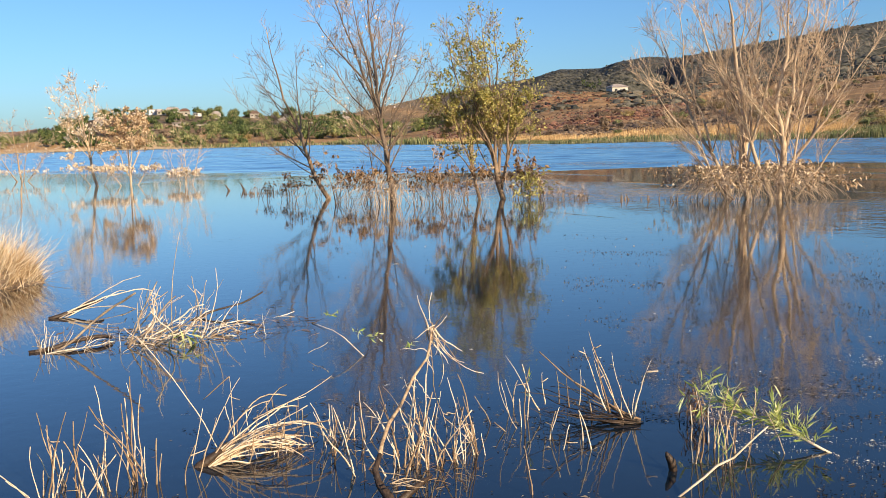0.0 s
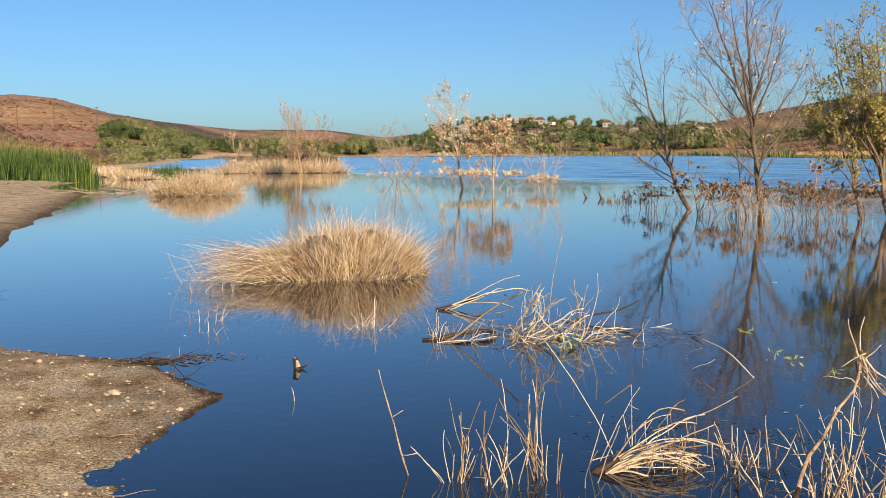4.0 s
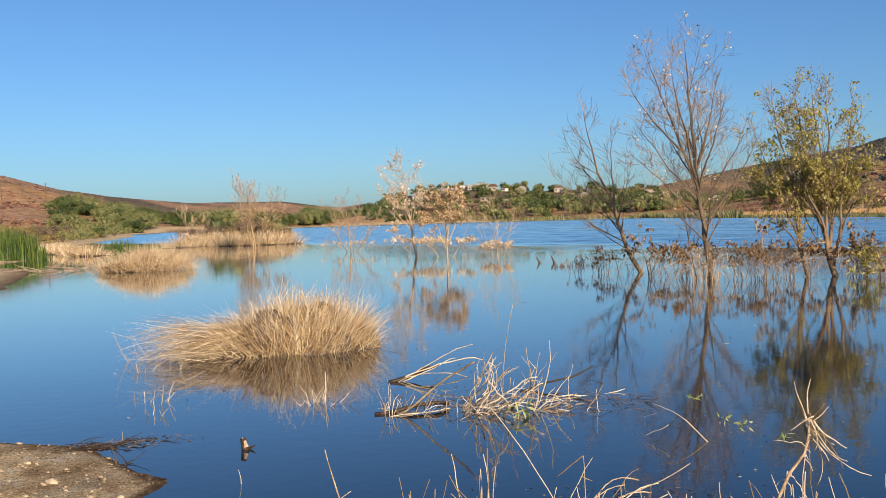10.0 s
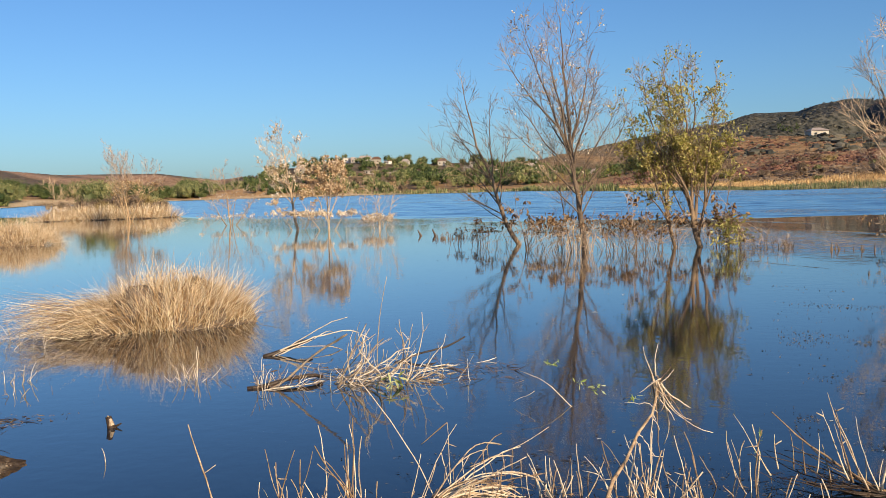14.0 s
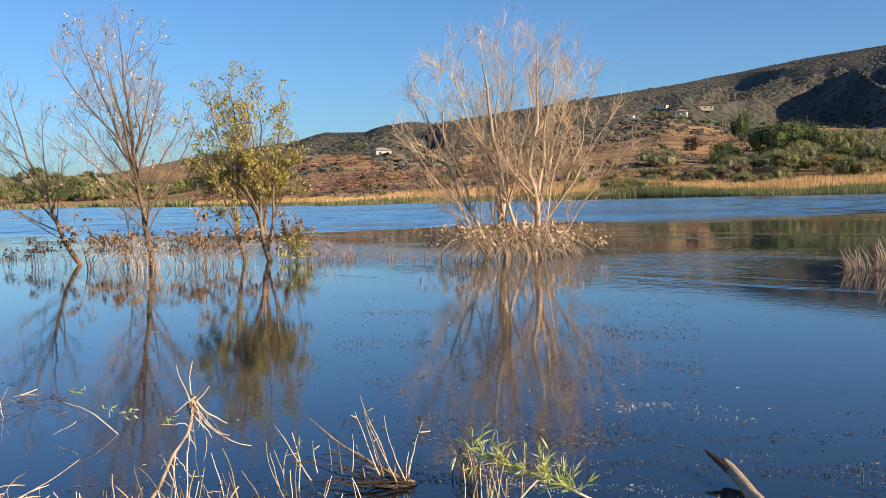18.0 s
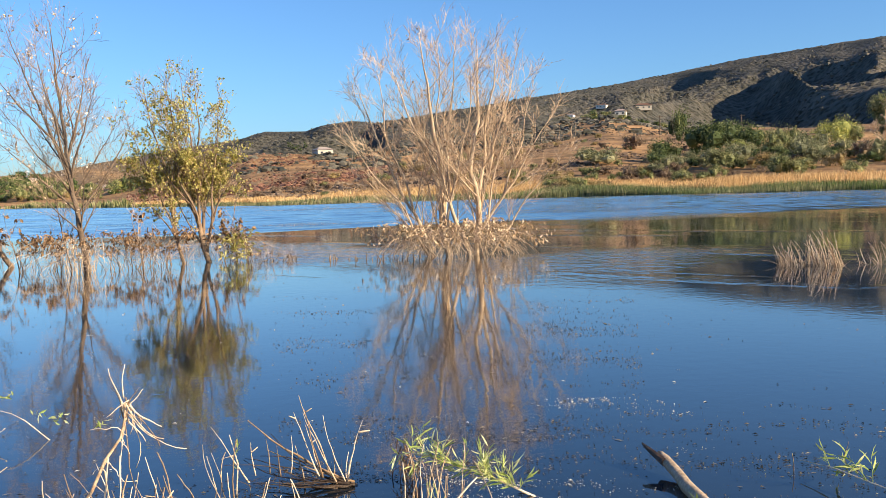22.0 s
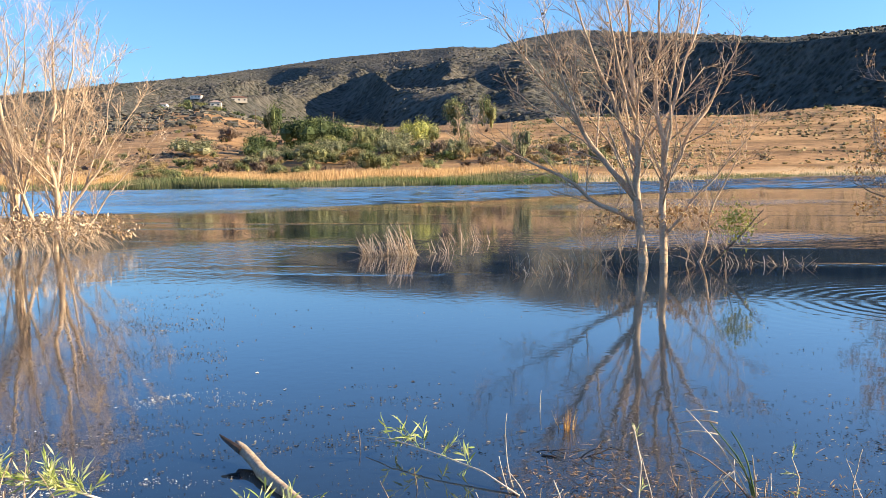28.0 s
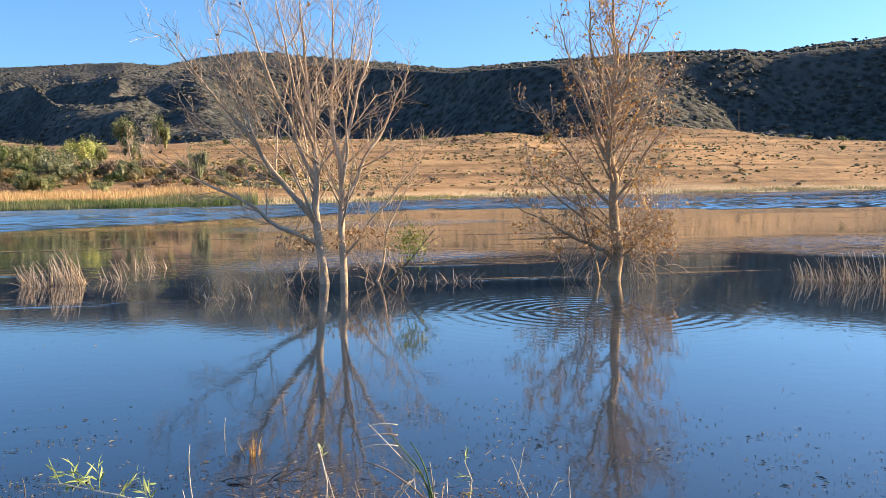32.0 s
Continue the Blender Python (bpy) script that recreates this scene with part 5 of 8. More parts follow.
stalk_stand(4.0, 2.85, "thin crossing dry stalks among soaked litter near the bank", 14, 0.35, 0.22, 0.06, 0.3, 214, lean=0.45)
stalk_stand(4.35, 2.4, "low tangle of dry stalks at the water's edge", 14, 0.3, 0.2, 0.06, 0.28, 215, lean=0.5)
water_litter(3.9, 3.2, "soaked brown stems and leaves floating near the bank", 0.28, 0.22, 170, 216)
water_litter(4.2, 2.65, "soaked brown stems and leaves at the water's edge", 0.3, 0.2, 240, 217)
water_litter(4.1, 3.75, "soaked brown scraps round a half-sunk branch", 0.2, 0.16, 110, 218)
water_litter(-1.35, 5.1, "soaked brown stems floating under a fallen bundle", 0.25, 0.1, 120, 209)

# single stalks
rng = random.Random(210)
one = thing("leaning_stalk", -2.5, 4.42, 0, "single tall dry stalk leaning over the water", "dry stalk", "single stalks", facing(-2.5, 4.42))
ob, tall = stalk_part(rng, one, (0, 0, -0.1), (-0.3, 0.05, 1), 0.7, 0.0062, (-0.12, 0, 0.0), 0.04, segs=12)
stalk_part(rng, one, along(tall, 0.62)[0], (0.9, 0.1, 0.5), 0.07, 0.0028, (0, 0, 0), 0.05, segs=4, name="side_shoot")
one = thing("leaning_stalk", -1.52, 5.0, 0, "long thin dry stalk leaning across the water", "dry stalk", "single stalks", facing(-1.5, 5))
stalk_part(rng, one, (0.0, 0, -0.1), (-0.4, 0.3, 0.95), 0.95, 0.0042, (-0.25, 0, -0.15), 0.04, segs=12)
one = thing("hooked_stalk", -1.5, 5.02, 0, "dry stalk with a broken, folded-over top", "dry stalk", "single stalks", facing(-1.5, 5))
ob, hook = stalk_part(rng, one, (0, 0, -0.1), (0.02, 0, 1), 0.55, 0.0048, (0, 0, 0), 0.03, taper=0.8)
stalk_part(rng, one, hook[-1][0], (-1, 0.1, -0.72), 0.19, 0.004, (0, 0, 0), 0.03, name="folded_top")
one = thing("thin_stalk", 0.12, 4.42, 0, "single thin knotted dry stalk", "dry stalk", "single stalks", facing(0.1, 4.4))
ob, knot = stalk_part(rng, one, (0, 0, -0.1), (-0.12, 0, 1), 0.34, 0.005, (-0.2, 0, 0), 0.08, segs=9, taper=0.7)
stalk_part(rng, one, along(knot, 0.66)[0], (1, 0.1, 0.1), 0.035, 0.004, segs=2, name="side_shoot")
one = thing("arched_stalk", -1.1, 7.3, 0, "thin bare stalk arched over the water", "dry stalk", "single stalks", facing(-1.1, 7.3))
stalk_part(rng, one, (0.02, 0, -0.02), (-0.7, 0.05, 0.75), 0.55, 0.005, (-0.5, 0, -0.9), 0.1, segs=9)
stalk_part(rng, one, (-0.28, 0.02, 0.12), (-0.5, 0.0, -0.6), 0.2, 0.003, (0, 0, 0), 0.12, name="side_shoot")
for sx, sy, sl, dx in ((3.47, 3.68, 0.42, -0.1), (3.37, 3.61, 0.2, -0.3), (3.25, 4.86, 0.12, 0.0), (3.70, 5.01, 0.12, 0.0), (4.65, 4.66, 0.16, 0.05), (3.85, 3.06, 0.28, 0.05), (4.05, 2.96, 0.2, -0.1), (1.95, 4.06, 0.2, -0.5),
                       (3.05, 4.01, 0.12, -0.1), (4.50, 2.21, 0.28, -0.2), (4.75, 2.46, 0.22, 0.1), (4.60, 2.06, 0.2, 0.0), (1.50, 4.96, 0.26, -0.5), (2.80, 3.86, 0.16, -0.4), (-3.9, 5.4, 0.1, 0), (-5.6, 6.2, 0.08, 0.2)):
    one = thing("thin_stalk", sx, sy, 0, "single thin dry stalk standing in shallow water", "dry stalk", "single stalks", facing(sx, sy))
    stalk_part(rng, one, (0, 0, -0.08), (dx, rng.uniform(-0.1, 0.1), 1), sl + 0.08, 0.0035, (rng.uniform(-0.2, 0.2), 0, 0))


def stem_bundle(x, y):
    """Broken-down bundle of stems that fans out from one root and arches over."""
    r = random.Random(220)
    base = thing("fallen_stem_bundle", x, y, 0, "fallen bundle of arching straw-coloured stems in the water", "dry plant", "", facing(x, y))
    for i in range(40):
        s = r.random()
        d = (1, r.uniform(-0.05, 0.6), 0.95 + r.gauss(0, 0.14))
        ob, path = stalk_part(r, base, (r.gauss(0, 0.012), r.gauss(0, 0.015), -0.03), d, 0.42 + 0.42 * s, r.uniform(0.003, 0.0058), (0.3, 0.05, r.uniform(-1.5, -0.8)), 0.1, segs=11, name="stem", taper=0.35)
        for _ in range(r.choice((1, 2, 2, 3))):
            q, rr, dd = along(path, r.uniform(0.3, 0.98))
            stalk_part(r, base, q, (r.uniform(-0.45, 0.3), r.uniform(-0.3, 0.3), -1), max(0.04, q.z * r.uniform(0.4, 1.25)), 0.0026, (0, 0, -0.2), 0.1, segs=4, name="hanging_stem")
    for _ in range(9):
        stalk_part(r, base, (r.uniform(0.05, 0.75), r.uniform(-0.05, 0.2), -0.06), (r.gauss(0, 0.2), 0, 1), r.uniform(0.14, 0.36), 0.0038, name="stem")
    stalk_part(r, base, (0.28, 0.1, 0.2), (1, 0.1, 0.4), 0.5, 0.0035, (0, 0, 0.1), 0.06, name="stem")
    part_of("root", tubes([[(Vector((-0.07, 0, -0.05)), 0.02), (Vector((-0.02, 0, 0.0)), 0.026), (Vector((0.04, 0.01, 0.035)), 0.024), (Vector((0.1, 0.02, 0.07)), 0.012)]], 8), M_WETWOOD, base, "brown root end", smooth=True)
    return base


stem_bundle(-1.62, 4.86)


def curled_branch(x, y):
    r = random.Random(230)
    base = thing("curled_branch", x, y, 0, "curled bare branch rising from a dark wet root", "branch", "", facing(x, y))
    pts = [(0.06, -0.12, -0.1), (0.015, -0.02, 0.0), (-0.02, 0.03, 0.06), (-0.035, 0.08, 0.12), (-0.02, 0.13, 0.17), (0.01, 0.19, 0.21), (0.05, 0.27, 0.27), (0.11, 0.36, 0.35), (0.19, 0.46, 0.45), (0.26, 0.54, 0.55), (0.29, 0.58, 0.63), (0.28, 0.6, 0.7)]
    rad = [0.026, 0.023, 0.02, 0.016, 0.012, 0.0105, 0.0095, 0.009, 0.008, 0.0068, 0.0055, 0.004]
    path = [(Vector(p) + rand_dir(r) * 0.013, q * r.uniform(0.9, 1.1)) for p, q in zip(pts, rad)]
    part_of("lower_branch", tubes([path[:5]], 8), M_WETWOOD, base, "dark wet root end", smooth=True)
    part_of("upper_branch", tubes([path[4:]], 7), M_STALK, base, smooth=True)
    part_of("side_root", tubes([[(Vector((0.04, -0.09, -0.03)), 0.024), (Vector((0.12, -0.02, 0.02)), 0.02), (Vector((0.2, 0.05, 0.05)), 0.013), (Vector((0.24, 0.08, 0.06)), 0.006)]], 8), M_WETWOOD, base, "split brown root", smooth=True)
    for k in range(7):
        a = Vector((r.uniform(-0.04, 0.08), r.uniform(-0.1, 0.12), r.uniform(0.0, 0.1)))
        stalk_part(r, base, a, (r.uniform(0.3, 1), r.uniform(-0.6, 0.6), r.uniform(-0.1, 0.2)), r.uniform(0.06, 0.2), 0.0035, (0, 0, -0.4), 0.2, M_LOG, 4, "rootlet")
    top = path[-1][0]
    for k in range(16):
        q, rr, dd = along(path, r.uniform(0.7, 1.0))
        stalk_part(r, base, q, (r.uniform(-0.4, 0.7), r.uniform(-0.4, 0.4), r.uniform(-1.0, 0.3)), r.uniform(0.05, 0.17), r.uniform(0.002, 0.0034), (0.05, 0, -0.5), 0.35, segs=6, name="side_twig")
    for dx, l in ((0.38, 0.44), (0.55, 0.3), (0.14, 0.3), (0.25, 0.2), (0.05, 0.36), (-0.1, 0.26), (0.3, 0.5), (0.2, 0.4), (0.02, 0.2)):
        stalk_part(r, base, top + rand_dir(r) * 0.03, (dx, 0.05, -0.85), l, r.uniform(0.003, 0.0045), (0.2, 0, -0.3), 0.14, segs=8, name="hanging_twig")
    for dx, dz, l in ((-0.3, 1, 0.24), (-0.12, 1, 0.17), (0.2, 1, 0.12), (0.6, 0.5, 0.1), (-1, -0.25, 0.13), (-0.45, 1, 0.12)):
        stalk_part(r, base, top + rand_dir(r) * 0.03, (dx, 0, dz), l, 0.0034, (-0.1, 0, 0.05), 0.12, segs=6, name="side_twig")
    spots = []
    for c, n in (((0.0, 0.6, 0.66), 12), ((-0.1, 0.6, 0.69), 8), ((0.18, 0.6, 0.62), 6), ((-0.24, 0.62, 0.78), 9)):
        spots += [top * 0 + Vector(c) + rand_dir(r) * r.uniform(0, 0.045) for _ in range(n)]
    part_of("foliage", leaf_geo(spots, r, 0.038, 0.3, 0.3), M_LEAF_GREEN, base, "small pale green leaves", kind="stuff")
    return base


curled_branch(-0.6, 4.42)


def cut_shrub(x, y):
    """A half-sunk shrub: dark matted boughs that rise to one side, pale shoots above."""
    r = random.Random(240)
    base = thing("cut_shrub", x, y, 0, "half-sunk dark shrub with pale slanting cut shoots", "shrub", "", facing(x, y))
    for i in range(15):
        p = Vector((r.uniform(-0.12, 0.02), r.uniform(-0.05, 0.08), r.uniform(-0.02, 0.03)))
        part_of("sunken_branch", tubes([bent(r, p, (-1, r.uniform(-0.1, 0.35), r.uniform(0.02, 0.34)), r.uniform(0.3, 0.75), r.uniform(0.003, 0.0065), 8, 0.2, (0, 0, -0.16))], 5), M_WETWOOD, base, smooth=True)
    part_of("sunken_branch", tubes([bent(r, (0.0, -0.02, 0.01), (-1, -0.3, 0.0), 0.42, 0.012, 7, 0.08, (0, 0.5, 0.1))], 6), M_WETWOOD, base, smooth=True)
    for d, l, q in (((-1, 0.1, 0.42), 0.72, 0.007), ((-1, 0.3, 0.3), 0.55, 0.0055)):
        stalk_part(r, base, (0.0, 0, 0.02), d, l, q, (0, 0, 0.1), 0.07, name="bough")
    for x0, z0, dx, l, q in ((-0.14, 0.06, -0.42, 0.5, 0.006), (-0.18, 0.06, -0.3, 0.42, 0.006), (-0.2, 0.08, -0.5, 0.4, 0.005), (-0.1, 0.03, -0.32, 0.46, 0.0045), (-0.2, 0.08, -0.16, 0.3, 0.0045), (-0.05, 0.02, -0.5, 0.42, 0.004), (-0.28, -0.05, -0.05, 0.3, 0.0065), (-0.12, -0.02, -0.04, 0.24, 0.005),
                          (-0.02, -0.16, -0.15, 0.36, 0.005), (-0.48, 0.1, 0.05, 0.22, 0.004), (-0.42, 0.08, -0.1, 0.2, 0.004), (-0.36, 0.1, 0.1, 0.22, 0.004), (-0.56, 0.1, -0.15, 0.2, 0.005), (-0.6, 0.05, -0.6, 0.4, 0.005)):
        ob, path = stalk_part(r, base, (x0, r.uniform(-0.05, 0.05), z0), (dx, r.uniform(-0.1, 0.2), 1), l, q, (0.05, 0, 0.15), 0.08, name="shoot", taper=0.7)
        if r.random() < 0.4:
            c, rr, dd = along(path, r.uniform(0.6, 0.98))
            stalk_part(r, base, c, (r.choice((-1, 1)), 0, 0.6), 0.045, 0.0045, segs=3, name="side_shoot")
    ob, path = stalk_part(r, base, (-0.04, 0, 0.02), (0.0, 0, 1), 0.38, 0.0075, (0.05, 0, 0.1), 0.08, name="shoot", taper=0.9)
    stalk_part(r, base, along(path, 0.8)[0], (1, 0, 0.05), 0.07, 0.006, segs=3, name="side_shoot")
    part_of("matted_debris", ribbons(r, [(Vector((-0.6 * r.random() ** 1.1, r.gauss(0.05, 0.06), r.uniform(0.0, 0.07))), Vector((r.uniform(-1, 0.4), r.uniform(-0.4, 0.4), r.uniform(-0.1, 0.4))), r.uniform(0.05, 0.14), (0, 0, -0.5)) for _ in range(150)], 0.0028), M_WETWOOD, base, kind="stuff")
    return base


cut_shrub(0.8, 5.52)


def willow_spray(name, x, y, turn, label, stem, seed, leaves, leaf=0.05, reach=0.2):
    """A green-leaved branch lying over the water; stem: points with radii."""
    r = random.Random(seed)
    base = thing(name, x, y, 0, label, "willow branch", "green willow branches", turn)
    path = [(Vector(p), q) for *p, q in stem]
    part_of("stem", tubes([path], 6), M_STALK, base, smooth=True)
    vs, fs = [], []
    for _ in range(max(2, leaves // 7)):
        q, rr, dd = along(path, r.uniform(0.15, 0.98))
        tw = bent(r, q, dd * 0.6 + rand_dir(r) * 0.8 + Vector((0, 0, 0.5)), r.uniform(0.35, 1) * reach, 0.0022, 4, 0.2, (0, 0, 0.1))
        part_of("twig", tubes([tw], 4), M_LEAF_GREEN, base)
        for k in range(7):
            p, rr, td = along(tw, 0.2 + 0.79 * k / 6)
            d = (td.normalized() * 0.8 + rand_dir(r) * 0.6 + Vector((0, 0, -0.1))).normalized()
            s = leaf * r.uniform(0.6, 1.4)
            u = d.cross(rand_dir(r)).normalized()
            b = d.cross(u) * s
            n = len(vs)
            vs += [p, p + d * s * 0.35 + u * s * 0.06 + b * 0.04, p + d * s * 0.7 + u * s * 0.045 + b * 0.03, p + d * s + b * -0.06, p + d * s * 0.7 - u * s * 0.045 + b * 0.03, p + d * s * 0.35 - u * s * 0.06 + b * 0.04]
            fs += [(n, n + 1, n + 5), (n + 1, n + 2, n + 4, n + 5), (n + 2, n + 3, n + 4)]
    part_of("foliage", (vs, fs), M_LEAF_GREEN, base, "narrow bright green willow leaves", kind="stuff")
    return base


willow_spray("willow_branch", 0.82, 4.42, facing(0.82, 4.42), "fallen willow branch with few narrow leaves over the water",
             [(-0.06, -0.05, -0.03, 0.006), (0.1, 0.06, 0.07, 0.0058), (0.16, 0.09, 0.12, 0.0062), (0.24, 0.12, 0.155, 0.005), (0.35, 0.18, 0.25, 0.0045), (0.4, 0.2, 0.29, 0.003)], 251, 10)
willow_spray("willow_branch", 1.68, 4.98, facing(1.68, 4.98), "bent willow branch with many fresh narrow green leaves",
             [(0.06, 0, -0.02, 0.008), (-0.1, 0.03, 0.05, 0.007), (-0.25, 0.06, 0.11, 0.006), (-0.42, 0.1, 0.15, 0.006), (-0.56, 0.14, 0.19, 0.005), (-0.72, 0.2, 0.2, 0.004)], 252, 340, 0.075, 0.17)
willow_spray("willow_branch", 3.31, 4.76, 0, "thin willow branch with pale green leaf tufts floating on the water",
             [(0.06, -1.2, 0.0, 0.006), (0.08, -0.9, 0.05, 0.006), (0.04, -0.55, 0.08, 0.005), (0.0, -0.15, 0.09, 0.004), (-0.03, 0.08, 0.07, 0.003)], 253, 84, 0.075)
willow_spray("willow_branch", 2.10, 3.81, 0, "low leafy green willow shoots at the water's edge", [(-0.35, 0, 0.0, 0.005), (-0.1, 0.1, 0.1, 0.005), (0.12, 0.1, 0.14, 0.003)], 254, 110, 0.075)
# leafy sprigs near the bank
for sx, sy, h, n, sd in ((3.75, 3.08, 0.4, 18, 255), (4.37, 2.56, 0.22, 24, 256), (0.13, 5.6, 0.34, 10, 257), (2.70, 3.36, 0.12, 40, 258)):
    willow_spray("green_sprig", sx, sy, facing(sx, sy), "small upright sprig with yellow-green leaves", [(0, 0, -0.05, 0.005), (0.02, 0.02, h * 0.5, 0.004), (-0.02, 0.02, h, 0.003)], sd, n, 0.045, 0.08)
fur = thing("broken_stump", 0.83, 4.74, 0, "short dark mossy broken stem end", "stump", "", 20)
part_of("trunk", tubes([[(Vector((0.02, 0, -0.05)), 0.02), (Vector((0.0, 0, 0.05)), 0.022), (Vector((-0.02, 0, 0.08)), 0.016), (Vector((-0.03, 0, 0.1)), 0.006)]], 8), M_WETWOOD, fur, smooth=True)
r = random.Random(260)
nest = thing("caught_debris", 1.14, 5.5, 0, "small tangle of brown rotten stems on a stalk", "plant litter", "", facing(1, 5.3))
part_of("litter", ribbons(r, [(Vector((r.gauss(-0.03, 0.035), r.gauss(0, 0.03), 0.1 + r.gauss(0, 0.06))), rand_dir(r) + Vector((0, 0, -0.4)), r.uniform(0.04, 0.12), (0, 0, -0.5)) for _ in range(140)], 0.0045), M_LEAF_BROWN, nest, kind="stuff")
stalk_part(r, nest, (0, 0, -0.06), (-0.05, 0, 1), 0.3, 0.005)
sprig = thing("bent_reed_sprig", 4.25, 2.71, 0, "bent reed sprig with green and straw-coloured blades", "reed", "", facing(4.5, 2.25))
for d, l, m in (((-0.35, 0.1, 1), 0.62, M_STALK), ((-0.2, 0.1, 1), 0.5, M_REED_GREEN), ((0.05, 0.1, 1), 0.42, M_REED_GREEN), ((-0.45, 0, 0.9), 0.5, M_STALK), ((0.12, 0, 1), 0.3, M_STALK), ((-0.1, 0.1, 1), 0.36, M_REED_SAGE)):
    stalk_part(r, sprig, (0, 0, -0.06), d, l, 0.006, (-0.35, 0, -0.35), 0.06, m, 7, "blade")
for k in range(3):
    stalk_part(r, sprig, (-0.2, 0.06, 0.42 - 0.06 * k), (-1, 0, 0.25), 0.22, 0.004, (-0.3, 0, -0.6), 0.05, M_STALK, 5, "drooping_blade")
tuft = thing("straw_tuft", 4.48, 4.24, 0, "small rust-coloured tuft of straw poking from the water", "dry plant", "", 0)
part_of("straw", ribbons(r, [(Vector((r.uniform(-0.04, 0.04), r.uniform(-0.04, 0.04), -0.02)), Vector((r.uniform(-0.5, 0.3), r.uniform(-0.3, 0.3), 1)), r.uniform(0.08, 0.22), (0.1, 0, 0.2)) for _ in range(40)], 0.003), M_LEAF_ORANGE, tuft, kind="stuff")
drag = thing("sunken_branch", 4.07, 3.88, 0, "dark arched branch half sunk in the water", "branch", "", facing(4.32, 3.42))
for k in range(11):
    part_of("stick", tubes([bent(r, (-0.24 + 0.04 * k, r.uniform(-0.06, 0.06), -0.01), (1, r.uniform(-0.5, 0.5), r.uniform(0.05, 0.4)), r.uniform(0.2, 0.42), r.uniform(0.003, 0.006), 7, 0.3, (0, 0, -0.5))], 5), M_WETWOOD, drag, smooth=True)


def driftwood_log(x, y):
    base = thing("driftwood_log", x, y, 0, "pale weathered driftwood log sloping out of the water", "log", "", 0)
    pts = [(0.012, 0.0, 0.1, 0.009), (0.01, -0.03, 0.092, 0.022), (0.0, -0.09, 0.08, 0.031), (-0.015, -0.22, 0.058, 0.034), (-0.03, -0.33, 0.042, 0.031), (-0.06, -0.45, 0.03, 0.036), (-0.09, -0.75, 0.008, 0.035), (-0.11, -1.05, -0.01, 0.026), (-0.12, -1.35, -0.04, 0.01)]
    path = [(Vector(p), q) for *p, q in pts]
    vs, fs = tubes([path], 12)
    vs = [v + Vector((noise.noise(v * 14), noise.noise(v * 14 + Vector((9, 0, 0))), noise.noise(v * 14 + Vector((0, 9, 0))))) * 0.012 for v in vs]
    part_of("trunk", (vs, fs), M_LOG, base, smooth=True)
    part_of("broken_tip", tubes([[(Vector((-0.025, -0.14, 0.075)), 0.024), (Vector((-0.04, -0.02, 0.105)), 0.017), (Vector((-0.05, 0.05, 0.122)), 0.011), (Vector((-0.048, 0.09, 0.13)), 0.005)]], 7), M_WETWOOD, base, "dark broken branch stub")
    return base


log = driftwood_log(2.56, 5.2)


